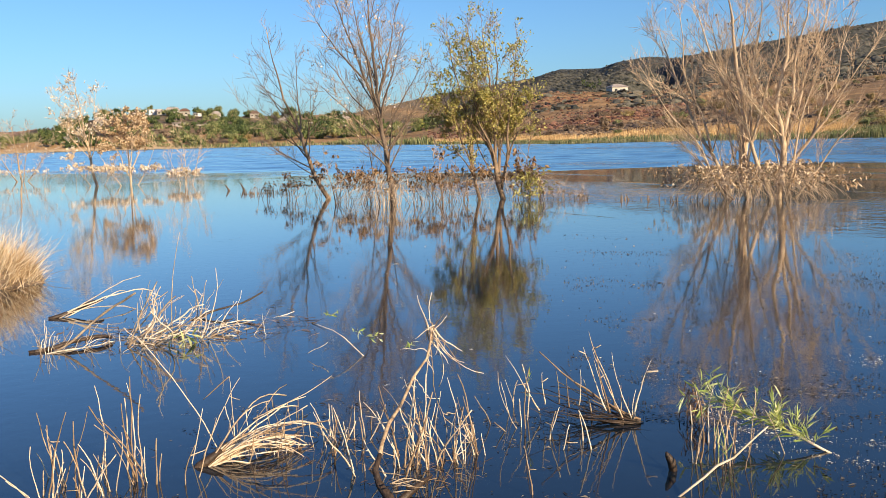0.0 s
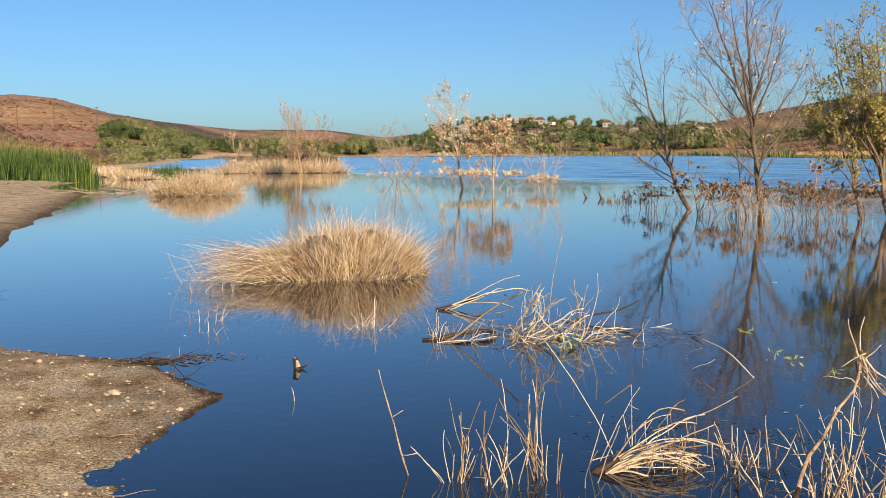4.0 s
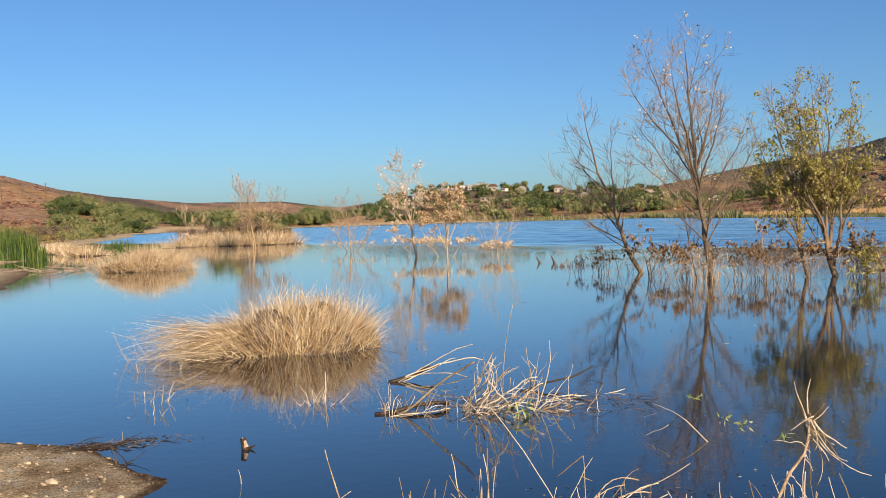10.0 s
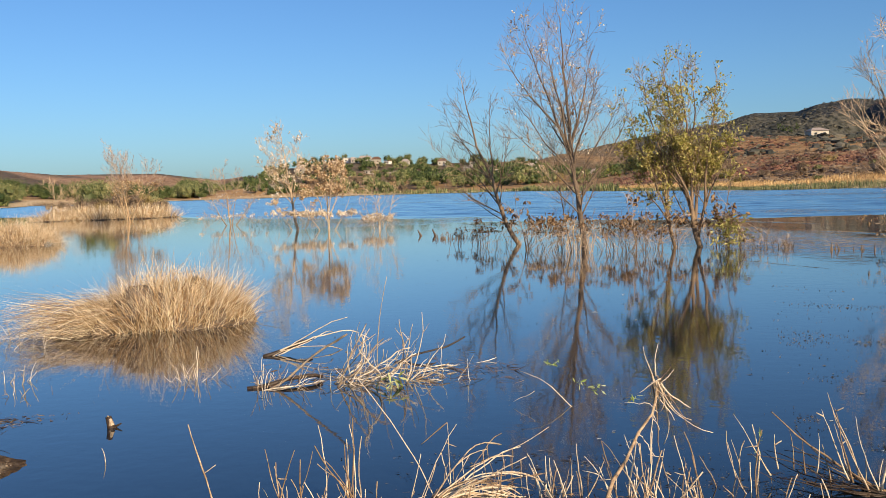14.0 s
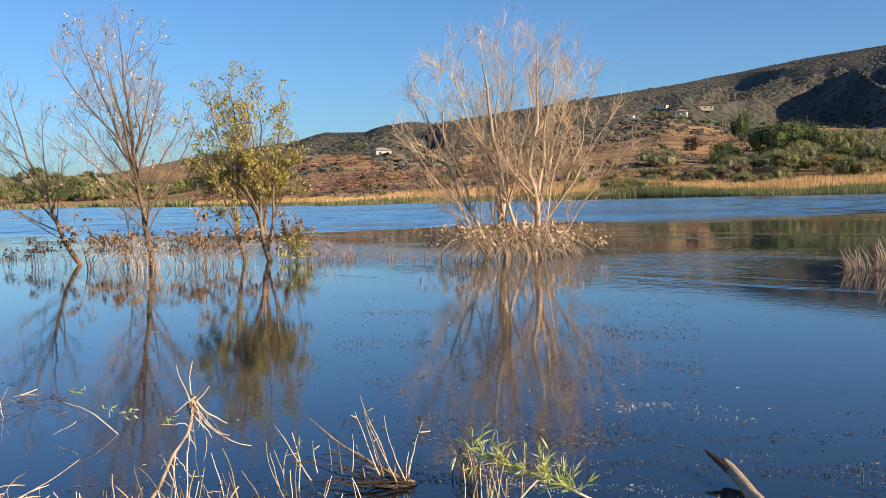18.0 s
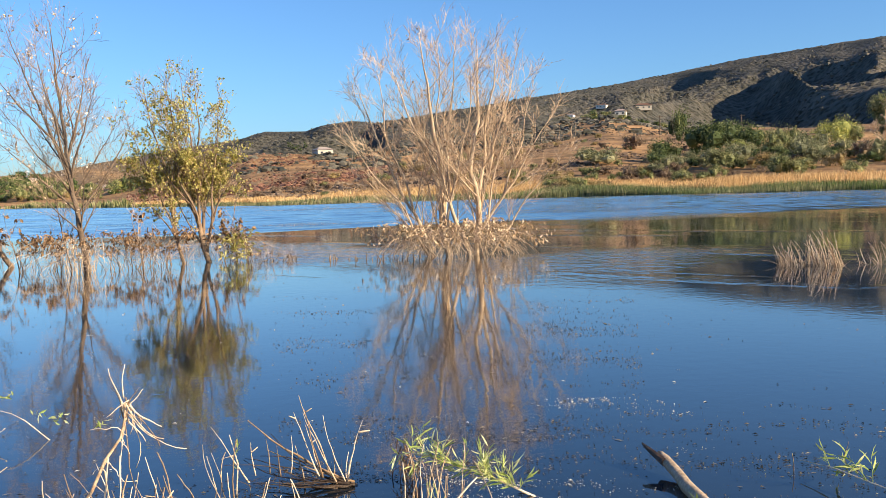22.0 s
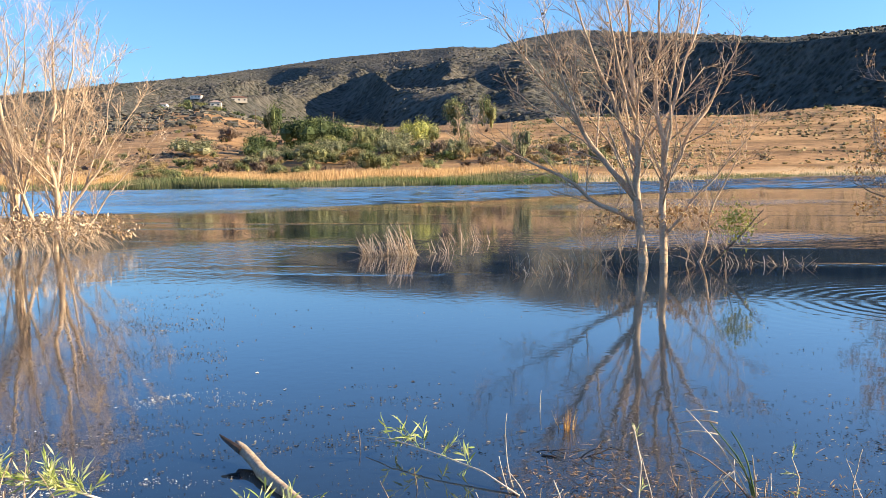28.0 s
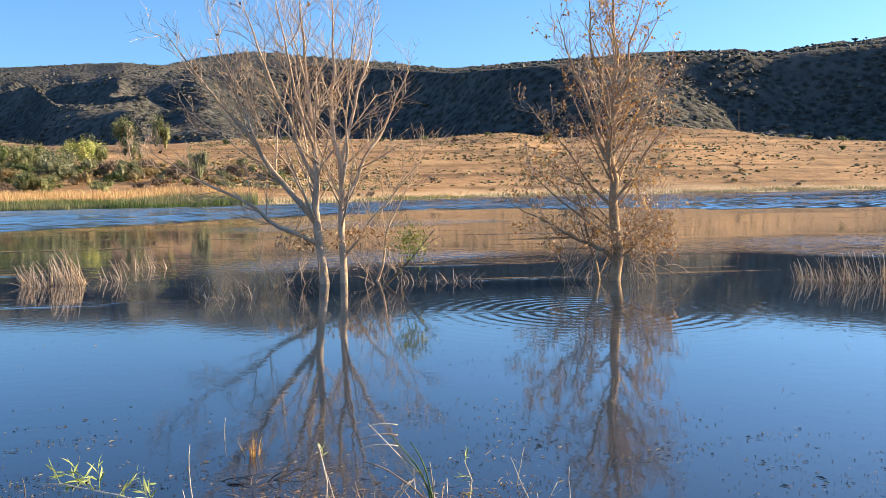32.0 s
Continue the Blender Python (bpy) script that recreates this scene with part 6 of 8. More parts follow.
def brush_heap(x, y):
    """Bleached sticks washed together, with one upright pole behind."""
    r = random.Random(270)
    base = thing("brush_heap", x, y, 0, "heap of bleached dead branches lying in the water", "dead branches", "", facing(x, y))
    for i in range(30):
        path = knotty(r, (r.gauss(-0.2, 0.1) if i < 18 else r.uniform(-0.1, 0.4), r.uniform(-0.15, 0.3), -0.02), (r.uniform(0.5, 1.6), r.uniform(-0.2, 0.5), r.uniform(0.35, 0.95)), r.uniform(0.35, 0.72) if i < 22 else r.uniform(0.2, 0.45), r.uniform(0.004, 0.0095), 9, 0.22, (0.05, 0, 0.0), 0.3)
        part_of("branch", tubes([path], 5), M_DRIFT, base, smooth=True)
        for _ in range(2):
            q, rr, dd = along(path, r.uniform(0.35, 0.95))
            part_of("twig", tubes([knotty(r, q, dd + rand_dir(r) * 0.7, r.uniform(0.08, 0.3), 0.003, 5, 0.25, (0, 0, 0.1), 0.4)], 4), M_DRIFT, base)
    for i in range(26):
        part_of("branch", tubes([knotty(r, (r.uniform(-0.2, 0.75), r.uniform(-0.15, 0.4), 0.0), (r.uniform(-1.0, 1.1), r.uniform(-0.5, 0.5), r.uniform(-0.05, 0.5)), r.uniform(0.2, 0.5), r.uniform(0.003, 0.006), 6, 0.28, (0, 0, -0.2), 0.5)], 4), M_DRIFT, base, smooth=True)
    for x0, y0, d, l, q, wet in ((-1.05, 0.0, (1, 0.1, 0.0), 0.7, 0.022, 1), (-0.85, -0.05, (1, 0.1, 0.4), 0.95, 0.011, 0), (-0.9, -0.1, (1, 0.15, 0.16), 0.9, 0.007, 0), (-1.0, 1.65, (1, 0.05, 0.65), 1.05, 0.0085, 0), (-0.95, 1.65, (1, 0.0, 0.7), 0.9, 0.006, 0), (-0.95, 1.6, (1, 0.15, 0.6), 1.1, 0.006, 0), (-0.9, 1.62, (1, 0.1, 0.7), 0.85, 0.006, 0), (-1.05, 1.6, (1, 0.1, 0.1), 0.6, 0.022, 1),
                                 (0.6, 0.7, (1, 0.7, 0.03), 0.95, 0.014, 1), (0.55, 0.5, (1, 0.5, 0.02), 0.8, 0.006, 0), (0.75, 0.2, (1, 0.3, 0.03), 0.35, 0.005, 0), (0.3, 0.9, (1, 0.2, 0.05), 0.8, 0.012, 1)):
        part_of("long_branch", tubes([knotty(r, (x0, y0, 0.0), d, l, q, 10, 0.12, (0, 0, -0.22 - 1.4 * max(0, d[2] - 0.3)), 0.3)], 6), M_WETWOOD if wet else M_DRIFT, base, smooth=True)
    for x0, dx, l, hook in ((0.34, 0.1, 0.5, -0.5), (0.36, 0.45, 0.55, -0.9), (0.4, 0.6, 0.62, -1.0), (0.3, 0.3, 0.42, 0.2), (0.5, 0.6, 0.36, 0.1), (-0.06, 0.05, 0.5, 0.1), (-0.14, -0.1, 0.4, 0.0)):
        path = knotty(r, (x0, r.uniform(0, 0.2), 0.0), (dx, 0.1, 1), l, 0.0055, 10, 0.1, (hook * 0.6, 0, 0.1), 0.5)
        part_of("upright_shoot", tubes([path], 5), M_DRIFT, base, smooth=True)
        part_of("twig", tubes([knotty(r, path[7][0], (r.choice((-1, 1)) * 0.7, 0, 0.6), 0.1, 0.003, 5, 0.2, (0, 0, 0.1), 0.4)], 4), M_DRIFT, base)
    for i in range(46):
        cx = r.choice((-0.95, -0.7, -0.62, -0.4, 0.8, 0.4, 0.1, -0.9))
        stalk_part(r, base, (cx + r.gauss(0, 0.06), r.uniform(-0.15, 0.3), -0.03), (r.uniform(-0.3, 0.7), r.uniform(-0.2, 0.2), 1), r.uniform(0.08, 0.3), 0.0038, (0, 0, 0.1), 0.18, M_DRIFT, name="shoot")
    part_of("upright_stick", tubes([knotty(r, (0.12, 0.9, -0.1), (-0.0, 0, 1), 0.98, 0.006, 9, 0.04, (0, 0, 0), 0.6)], 6), M_DRIFT, base, smooth=True)
    spots = [Vector((r.uniform(0.0, 0.35), r.uniform(-0.35, -0.2), r.uniform(0.0, 0.16))) for _ in range(16)]
    part_of("foliage", leaf_geo(spots, r, 0.15, 0.22, 0.6), M_LEAF_GREEN, base, "drooping pale green leaves", kind="stuff")
    part_of("matted_debris", ribbons(r, [(Vector((r.uniform(-1.0, 1.4), r.gauss(0.25, 0.3), r.uniform(-0.01, 0.03))), Vector((r.uniform(-1, 1), r.uniform(-1, 1), 0.1)), r.uniform(0.05, 0.2), (0, 0, -0.2)) for _ in range(520)], 0.005), M_LEAF_BROWN, base, kind="stuff")
    return base


brush_heap(-3.0, 7.95)
stalk_stand(-4.65, 7.95, "small bleached sprout of bent twigs in the water", 22, 0.2, 0.1, 0.08, 0.3, 281, lean=0.49, material=M_DRIFT)
stalk_stand(-6.35, 7.5, "sparse thin bleached twigs poking from the water", 9, 0.3, 0.12, 0.08, 0.24, 282, lean=0.28, material=M_DRIFT)
stalk_stand(-5.95, 7.2, "sparse thin dark twigs poking from the water", 7, 0.2, 0.12, 0.05, 0.16, 283, lean=0.56, material=M_DRIFT)
stalk_stand(-7.6, 9.3, "bent dry stems beside a grass mound", 14, 0.3, 0.2, 0.1, 0.35, 284, lean=0.63, material=M_DRIFT)
stump = thing("broken_stump", -4.41, 6.2, 0, "small broken wooden stump sticking out of the water", "stump", "", 20)
part_of("trunk", tubes([[(Vector((0, 0, -0.1)), 0.03), (Vector((0.0, 0, 0.02)), 0.028), (Vector((-0.015, 0, 0.085)), 0.022)]], 9), M_WETWOOD, stump, smooth=True)
part_of("split_face", tubes([[(Vector((0.012, -0.014, 0.02)), 0.022), (Vector((0.0, -0.01, 0.065)), 0.014), (Vector((-0.02, 0, 0.092)), 0.004)]], 6), M_LOG, stump, "pale split wood")
part_of("side_splinter", tubes([[(Vector((0.02, 0, 0.0)), 0.014), (Vector((0.08, 0, 0.03)), 0.004)]], 5), M_WETWOOD, stump)


# ---- reeds and drowned shrubs farther out ----
def dry_reeds(x, y, label, count, rx, h, seed, lean=0.5):
    """A fan of dry stems leaning over to one side."""
    rng = random.Random(seed)
    base = thing("dry_reed_clump", x, y, 0, label, "dry reeds", "dry reed clumps", facing(x, y))
    for _ in range(count):
        u = rng.uniform(-1, 1)
        l = h * rng.uniform(0.35, 1.0) * (0.75 + 0.25 * u)
        stalk_part(rng, base, (u * rx, rng.uniform(-0.25, 0.25), -0.08), (-lean * rng.uniform(0.1, 1.2), rng.uniform(-0.2, 0.2), 1), l + 0.08, rng.uniform(0.004, 0.008), (-0.15, 0, -0.1), 0.1, segs=4, name="stem")
    part_of("low_litter", ribbons(rng, [(Vector((rng.uniform(-rx, rx), rng.uniform(-0.25, 0.25), 0)), Vector((rng.uniform(-1, 0.5), rng.uniform(-0.3, 0.3), 0.5)), rng.uniform(0.1, 0.4), (0, 0, -0.3)) for _ in range(count * 2)], 0.005), M_TWIG_PALE, base, kind="stuff")
    return base


dry_reeds(11.45, 15.66, "clump of bleached reeds leaning in the shallows", 110, 0.6, 0.85, 301, 0.32)
dry_reeds(12.50, 15.16, "few thin bleached reeds standing in the water", 12, 0.25, 0.6, 302, 0.2)
dry_reeds(14.85, 16.76, "sparse thin dry reeds in open water", 14, 0.5, 0.6, 303, 0.3)
dry_reeds(17.25, 2.06, "clump of thin dry reeds standing in the lake", 95, 0.95, 0.75, 304, 0.12)
dry_reeds(10.95, 10.66, "low rusty sprouts beside a drowned branch", 22, 0.5, 0.35, 305, 0.5)
dry_reeds(14.65, 8.76, "low dry weeds standing in the lake", 14, 0.8, 0.35, 306, 0.1)
dry_reeds(12.35, 11.66, "low dry weeds standing in the lake", 22, 0.9, 0.35, 307, 0.1)


def drowned_shrub(x, y, w, h, seed, stems=16, leafs=90, dark=True):
    rng = random.Random(seed)
    base = thing("drowned_shrub", x, y, -0.1, "drowned bare shrub hung with brown curled leaves", "shrub", "drowned shrubs", facing(x, y))
    spots, paths = [], []
    for _ in range(stems):
        p = Vector((rng.uniform(-w, w), rng.uniform(-0.3, 0.3), 0))
        path = bent(rng, p, (rng.uniform(-0.4, 0.4), rng.uniform(-0.3, 0.3), 1), h * rng.uniform(0.5, 1.1), 0.009, 5, 0.14)
        part_of("stem", tubes([path], 4), M_BARK_DARK if dark else M_TWIG_PALE, base)
        for _ in range(4):
            q, r, d = along(path, rng.uniform(0.3, 0.95))
            tw = bent(rng, q, rand_dir(rng) + Vector((0, 0, 0.3)), rng.uniform(0.15, 0.4), 0.005, 3, 0.2)
            paths.append(tw)
            spots += [t[0] for t in tw]
    part_of("twig_spray", tubes(paths, 3), M_TWIG, base, kind="stuff")
    pool = [s for s in spots if 0.45 * h < s.z < 0.95 * h] or spots
    picked = []
    for _ in range(max(1, leafs // 5)):
        c = rng.choice(pool)
        picked += [c + rand_dir(rng) * rng.uniform(0, 0.09) for _ in range(8)]
    part_of("foliage", leaf_geo(picked, rng, 0.075, 0.5, 0.9), M_LEAF_BROWN if dark else M_LEAF_DRY, base, kind="stuff")
    return base


for i, (x, y, w, h, n, l) in enumerate(((-4.0, 25.2, 0.5, 1.1, 14, 120), (-3.2, 24.8, 0.4, 1.2, 16, 160), (-1.8, 23.8, 0.4, 1.1, 18, 140), (-1.2, 24.6, 0.45, 1.15, 16, 130), (-0.6, 24.8, 0.3, 1.0, 10, 90),
                                        (0.9, 24.9, 0.4, 1.0, 14, 120), (-5.6, 27.0, 0.6, 0.9, 12, 110), (1.5, 24.6, 0.35, 0.6, 10, 20), (2.2, 24.5, 0.35, 0.45, 9, 10), (-6.6, 27.5, 0.5, 0.8, 8, 60))):
    drowned_shrub(x, y, w, h, 320 + i, n, l)
drowned_shrub(-2.75, 23.4, 0.35, 0.9, 340, 26, 60, False)
for x, y, h in ((-1.35, 24.0, 1.5), (0.95, 25.0, 1.6), (-4.35, 25.0, 1.4)):
    tree("dead_sapling", x, y, "thin dead sapling hung with a few brown leaves", [(0, 0, 0.02, 0, h, 0.022)], int(x * 100) + 900, M_BARK_DARK, M_TWIG, kids=(7, 3, 2), leaves=[(M_LEAF_BROWN, 40, 0.12, 0.6, 1.4, 0.8)], group="dead saplings")
green_low = thing("low_green_growth", 0.95, 24.7, 0, "tuft of grey-green leaves at a tree's foot", "shrub", "", 0)
gr = random.Random(350)
part_of("foliage", leaf_geo([Vector((gr.gauss(0, 0.22), gr.gauss(0, 0.2), 0.1 + abs(gr.gauss(0.3, 0.25)))) for _ in range(260)], gr, 0.16, 0.3, 0.3), M_LEAF_OLIVE, green_low, kind="stuff")
# low stubs between the trees
for i in range(26):
    rr2 = random.Random(360 + i)
    t = i / 25
    x, y = 2.9 + 2.2 * t + rr2.uniform(-0.2, 0.2), 23.7 - 1.4 * t + rr2.uniform(-0.4, 0.4)
    st = thing("wooden_stub", x, y, -0.1, "short dark stub standing out of the water", "stub", "stubs in the lake", rr2.uniform(0, 360))
    part_of("post", tubes([bent(rr2, (0, 0, 0), (rr2.uniform(-0.3, 0.3), 0, 1), rr2.uniform(0.14, 0.3), rr2.uniform(0.012, 0.03), 3, 0.2)], 6), M_BARK_DARK, st)
for x, y, n, sd in ((-8.0, 30.7, 26, 371), (-7.2, 30.9, 14, 372), (1.9, 24.2, 10, 373)):
    rr2 = random.Random(sd)
    st = thing("water_weed", x, y, 0, "dark weed tips breaking the water surface", "water weed", "water weeds", 0)
    part_of("tuft", ribbons(rr2, [(Vector((rr2.uniform(-0.5, 0.5), rr2.uniform(-0.3, 0.3), -0.05)), Vector((rr2.uniform(-0.5, 0.5), 0, 1)), rr2.uniform(0.1, 0.3), (0, 0, -0.2)) for _ in range(n * 3)], 0.012), M_BARK_DARK, st, kind="stuff")
# driftwood stubs beyond the leaning tree
snag = thing("driftwood_snag", -9.6, 33.0, 0, "two broken driftwood stubs in the water", "driftwood", "", 0)
for dx, l in ((0, 0.3), (0.55, 0.34)):
    part_of("stub", tubes([bent(gr, (dx, 0, -0.05), (-0.35 if dx < 0.7 else 0.2, 0, 1), l, 0.055, 4, 0.1)], 7), M_BARK_GREY, snag)
yellow = thing("yellow_leafed_shoot", 13.05, 8.46, 0, "shoot with bright yellow-green leaves beside a bare tree", "shrub", "", 0)
part_of("stem", tubes([bent(gr, (0.4, 0.6, -0.1), (-0.35, -0.5, 1), 1.1, 0.012, 5, 0.08)], 5), M_BARK_DARK, yellow)
part_of("foliage", leaf_geo([Vector((gr.gauss(0, 0.16), gr.gauss(0, 0.16), 0.85 + gr.gauss(0, 0.17))) for _ in range(420)], gr, 0.07, 0.5, 0.5), M_LEAF_YELLOW, yellow, kind="stuff")
bough = thing("broken_bough", 13.65, 9.66, 0, "dark broken bough slanting out of the water", "branch", "", facing(13.9, 9.2))
part_of("branch", tubes([bent(gr, (0.1, 0, -0.1), (0.9, -0.1, 0.75), 1.5, 0.035, 7, 0.06)], 7), M_BARK_DARK, bough, smooth=True)
for k in range(6):
    part_of("twig", tubes([bent(gr, (0.3 + 0.13 * k, -0.05, 0.1 + 0.12 * k), rand_dir(gr) + Vector((0.3, 0, 0.7)), gr.uniform(0.3, 0.7), 0.009, 4, 0.15)], 4), M_TWIG_PALE, bough)


# ---- far shore and hills ----
M_BRUSH_OLIVE = leafy("olive_brush", [(0.15, 0.13, 0.04), (0.3, 0.25, 0.08), (0.44, 0.36, 0.13)], 0.25)
def polar(az, r):
    return r * math.sin(radians(az)), r * math.cos(radians(az))


def ground_z(pts):
    a = np.array(pts, float)
    return terrain(a[:, 0], a[:, 1])[0]


def belt(name, line, inset, depth, h, count, seed, label, material, width, group, category="reeds", lean=0.1):
    """Blades scattered in a belt along the shore, rooted on the ground."""
    rng = random.Random(seed)
    seg = [(Vector((*a, 0)), Vector((*b, 0))) for a, b in zip(line, line[1:])]
    lens = [(b - a).length for a, b in seg]
    pts, hs = [], []
    for _ in range(count):
        k = rng.uniform(0, sum(lens))
        for (a, b), l in zip(seg, lens):
            if k <= l:
                break
            k -= l
        p = a.lerp(b, min(k / l, 1))
        n = Vector((p.x, p.y, 0)).normalized()
        wob = 3.0 * noise.noise(Vector((p.x * 0.05, p.y * 0.05, seed)))
        q = p + n * (inset + wob + rng.random() * depth)
        pts.append((q.x, q.y))
        hs.append(h * (0.8 + 0.6 * noise.noise(Vector((q.x * 0.08, q.y * 0.08, seed + 3)))) * rng.uniform(0.7, 1.15))
    zs = np.maximum(ground_z(pts), -0.1)
    base = thing(name, 0, 0, 0, label, category, group)
    roots = [(Vector((x, y, z - 0.05)), Vector((rng.uniform(-lean, lean), rng.uniform(-lean, lean), 1)), hh, (rng.uniform(-0.25, 0.25), 0, -0.05)) for (x, y), z, hh in zip(pts, zs, hs)]
    for k in range(6):
        part_of("patch", ribbons(rng, roots[k::6], width, 2), material, base, kind="stuff")
    return base


S_MID = [(43, 141), (58, 132), (73, 108), (92, 93), (100, 90)]
S_RIGHT = [(98, 91), (118, 84), (160, 88), (185, 72), (216, 25), (240, -5)]
S_LEFT = [(-15, 230), (12, 160), (27, 152), (46, 140)]
belt("reed_bed", S_MID, -1.5, 6, 1.4, 20000, 401, "long bed of grey-green reeds along the far shore", M_REED_SAGE, 0.035, "far reed beds")
belt("reed_bed", S_MID, -1.0, 4, 1.3, 9000, 402, "dark green reeds inside the far bed", M_REED_GREEN, 0.035, "far reed beds")
belt("golden_grass", S_MID, 4.5, 14, 1.5, 17000, 403, "band of golden dry grass behind the reeds", M_GRASS_DRY, 0.045, "golden grass bands", "grass", 0.28)
belt("reed_bed", S_RIGHT, -1, 4, 0.9, 6500, 404, "low fringe of green reeds along the far shore", M_REED_SAGE, 0.035, "far reed beds")
belt("golden_grass", S_RIGHT, 3, 9, 0.5, 5000, 405, "low golden dry grass on the far bank", M_GRASS_DRY, 0.045, "golden grass bands", "grass", 0.28)
belt("reed_bed", S_LEFT, -2, 9, 0.8, 11000, 406, "low pale green reeds along the far shore", M_REED_SAGE, 0.045, "far reed beds")
belt("golden_grass", S_LEFT, 7, 16, 1.1, 13000, 407, "band of golden dry grass behind the reeds", M_GRASS_DRY, 0.05, "golden grass bands", "grass", 0.28)
belt("reed_bed", [(-290, 500), (-200, 440), (-103, 380), (-60, 360), (-15, 230)], -4, 14, 2.0, 3000, 408, "low green growth along the distant shore", M_BUSH_MID, 0.22, "far reed beds")


BUSHES = {}


def bush_geo(seed, leaves=1900, leaf=0.08, tall=1.0):
    """A crown of many small leaves round several uneven lobes, about 2 wide and 1.6 * tall high."""
    rng = random.Random(seed)
    lobes = [(Vector((rng.uniform(-0.6, 0.6), rng.uniform(-0.6, 0.6), rng.uniform(0.3, 1.0) * tall)), rng.uniform(0.28, 0.55)) for _ in range(10)]
    geos = [lump(rng, c, q * 0.5, q * 0.5, q * 0.5 * (0.7 + 0.3 * tall), 0.3, 4, 6) for c, q in lobes]
    spots = []
    for _ in range(leaves):
        c, q = rng.choice(lobes)
        d = rand_dir(rng)
        if d.z < -0.3:
            d.z *= -0.5
        spots.append(c + Vector((d.x, d.y, d.z * (0.7 + 0.3 * tall))) * q * rng.uniform(0.55, 1.15))
    geos.append(leaf_geo(spots, rng, leaf, 0.65, 0.0))
    return joined(geos)


def bush(x, y, size, material, seed, label, group, name="bush", category="bush", tall=1.0, sink=0.15, z=None):
    key = (material.name, seed % 4, tall)
    if key not in BUSHES:
        BUSHES[key] = mesh_of("bush", *bush_geo(500 + seed % 4 + int(tall * 10), tall=tall), material)
    ob = new(name, BUSHES[key])
    rng = random.Random(seed)
    zz = height(x, y) if z is None else z
    ob.matrix_world = pose(x, y, max(zz, 0) - sink * size, 0, 0, rng.uniform(0, 360)) @ Matrix.Diagonal((size * rng.uniform(0.85, 1.2), size * rng.uniform(0.85, 1.2), size * rng.uniform(0.8, 1.15), 1))
    return tagged(ob, label, category, group)


def scatter(count, az0, az1, r0, r1, s0, s1, mats, seed, label, group, name="bush", category="bush", tall=1.0, keep=None):
    rng = random.Random(seed)
    for i in range(count):
        az, r = rng.uniform(az0, az1), rng.uniform(r0, r1)
        x, y = polar(az, r)
        if float(lake_distance(np.array([x]), np.array([y]))[0]) < 4 or (keep and not keep(x, y)):
            continue
        bush(x, y, rng.uniform(s0, s1), rng.choice(mats), seed * 100 + i, label, group, name, category, tall)


def ground_at(az, el, r0=98, r1=420):
    """The distance at which the ground on this line first reaches this angle above the eye."""
    for r in range(r0, r1, 4):
        x, y = polar(az, r)
        if (height(x, y) - 1.7) / r > math.tan(radians(el)):
            return r
    return r1


# the thicket behind the reeds: direction, angle of the foot, width and height in degrees, leaf
THICKET = {M_BUSH_DARK: [(29.5, 2.3, 1.3, 1.7), (28.6, 1.2, 1.5, 1.2), (30.7, 1.35, 2.7, 1.7), (32.4, 1.6, 2.2, 1.7), (33.5, 1.5, 1.7, 1.4), (31.6, 1.8, 1.9, 1.2)],
           M_BUSH_MID: [(34.3, 1.8, 1.9, 1.2), (35.9, 1.55, 1.9, 1.5), (39.0, 1.7, 1.2, 1.0), (35.3, 0.2, 1.7, 1.1), (40.6, 2.5, 1.8, 1.9), (42.5, 2.4, 1.0, 1.8), (34.9, 1.3, 1.3, 1.1)],
           M_BUSH_LIME: [(37.7, 1.65, 2.2, 1.4), (38.4, 1.9, 1.2, 1.1), (33.0, 1.3, 1.2, 1.0)],
           M_BUSH_MID_SAGE: [(36.7, 1.05, 2.4, 1.5), (32.4, 0.75, 1.9, 1.2), (30.2, 0.9, 1.5, 0.8), (24.4, 1.2, 2.7, 1.1), (41.0, 1.9, 1.2, 1.0), (40.6, 0.75, 1.2, 1.0), (44.6, 0.6, 1.1, 1.4)],
           M_BUSH_GREY: [(35.9, 0.6, 1.2, 0.8), (26.6, 2.0, 1.0, 0.8), (43.1, 0.55, 1.1, 1.2), (41.6, 1.0, 1.0, 1.1), (39.6, 0.9, 1.3, 0.9)],
           M_BUSH_TAN: [(34.2, 0.6, 1.5, 0.7), (37.9, 0.55, 1.3, 0.7), (28.6, 0.7, 1.6, 0.7)]}
for mat, spots in THICKET.items():
    for az, el, wide, high in spots:
        r = ground_at(az, el)
        w, h = r * radians(wide) * 0.66, r * radians(high) * 1.45
        ob = bush(*polar(az, r), w, mat, int(az * 17 + el * 10), f"{ {'dark_bush_leaf': 'dense dark green', 'bush_leaf': 'olive green', 'lime_bush_leaf': 'bright yellow-green', 'sage_bush_leaf': 'grey-green', 'grey_brush_leaf': 'brown twiggy', 'tan_brush_leaf': 'dry tan'}[mat.name]} willow bush in the far bank thicket", "far bank thicket", "willow_bush")
        ob.matrix_world = ob.matrix_world @ Matrix.Diagonal((1, 1, h / (1.35 * w), 1))
scatter(30, 28, 41, 168, 190, 1.6, 3.4, [M_BUSH_DARK, M_BUSH_MID, M_BUSH_MID_SAGE], 41, "olive green willow bush in the far bank thicket", "far bank thicket", "willow_bush")
scatter(70, 19, 47, 150, 175, 1.0, 2.3, [M_BUSH_MID, M_BUSH_GREY, M_BUSH_TAN, M_BUSH_MID], 43, "low grey-green brush on the far bank", "far bank brush", "brush")
scatter(34, 41, 50, 168, 215, 1.0, 2.2, [M_BUSH_MID, M_BUSH_GREY, M_BUSH_TAN], 44, "scattered olive brush on a dry slope", "far bank brush", "brush")
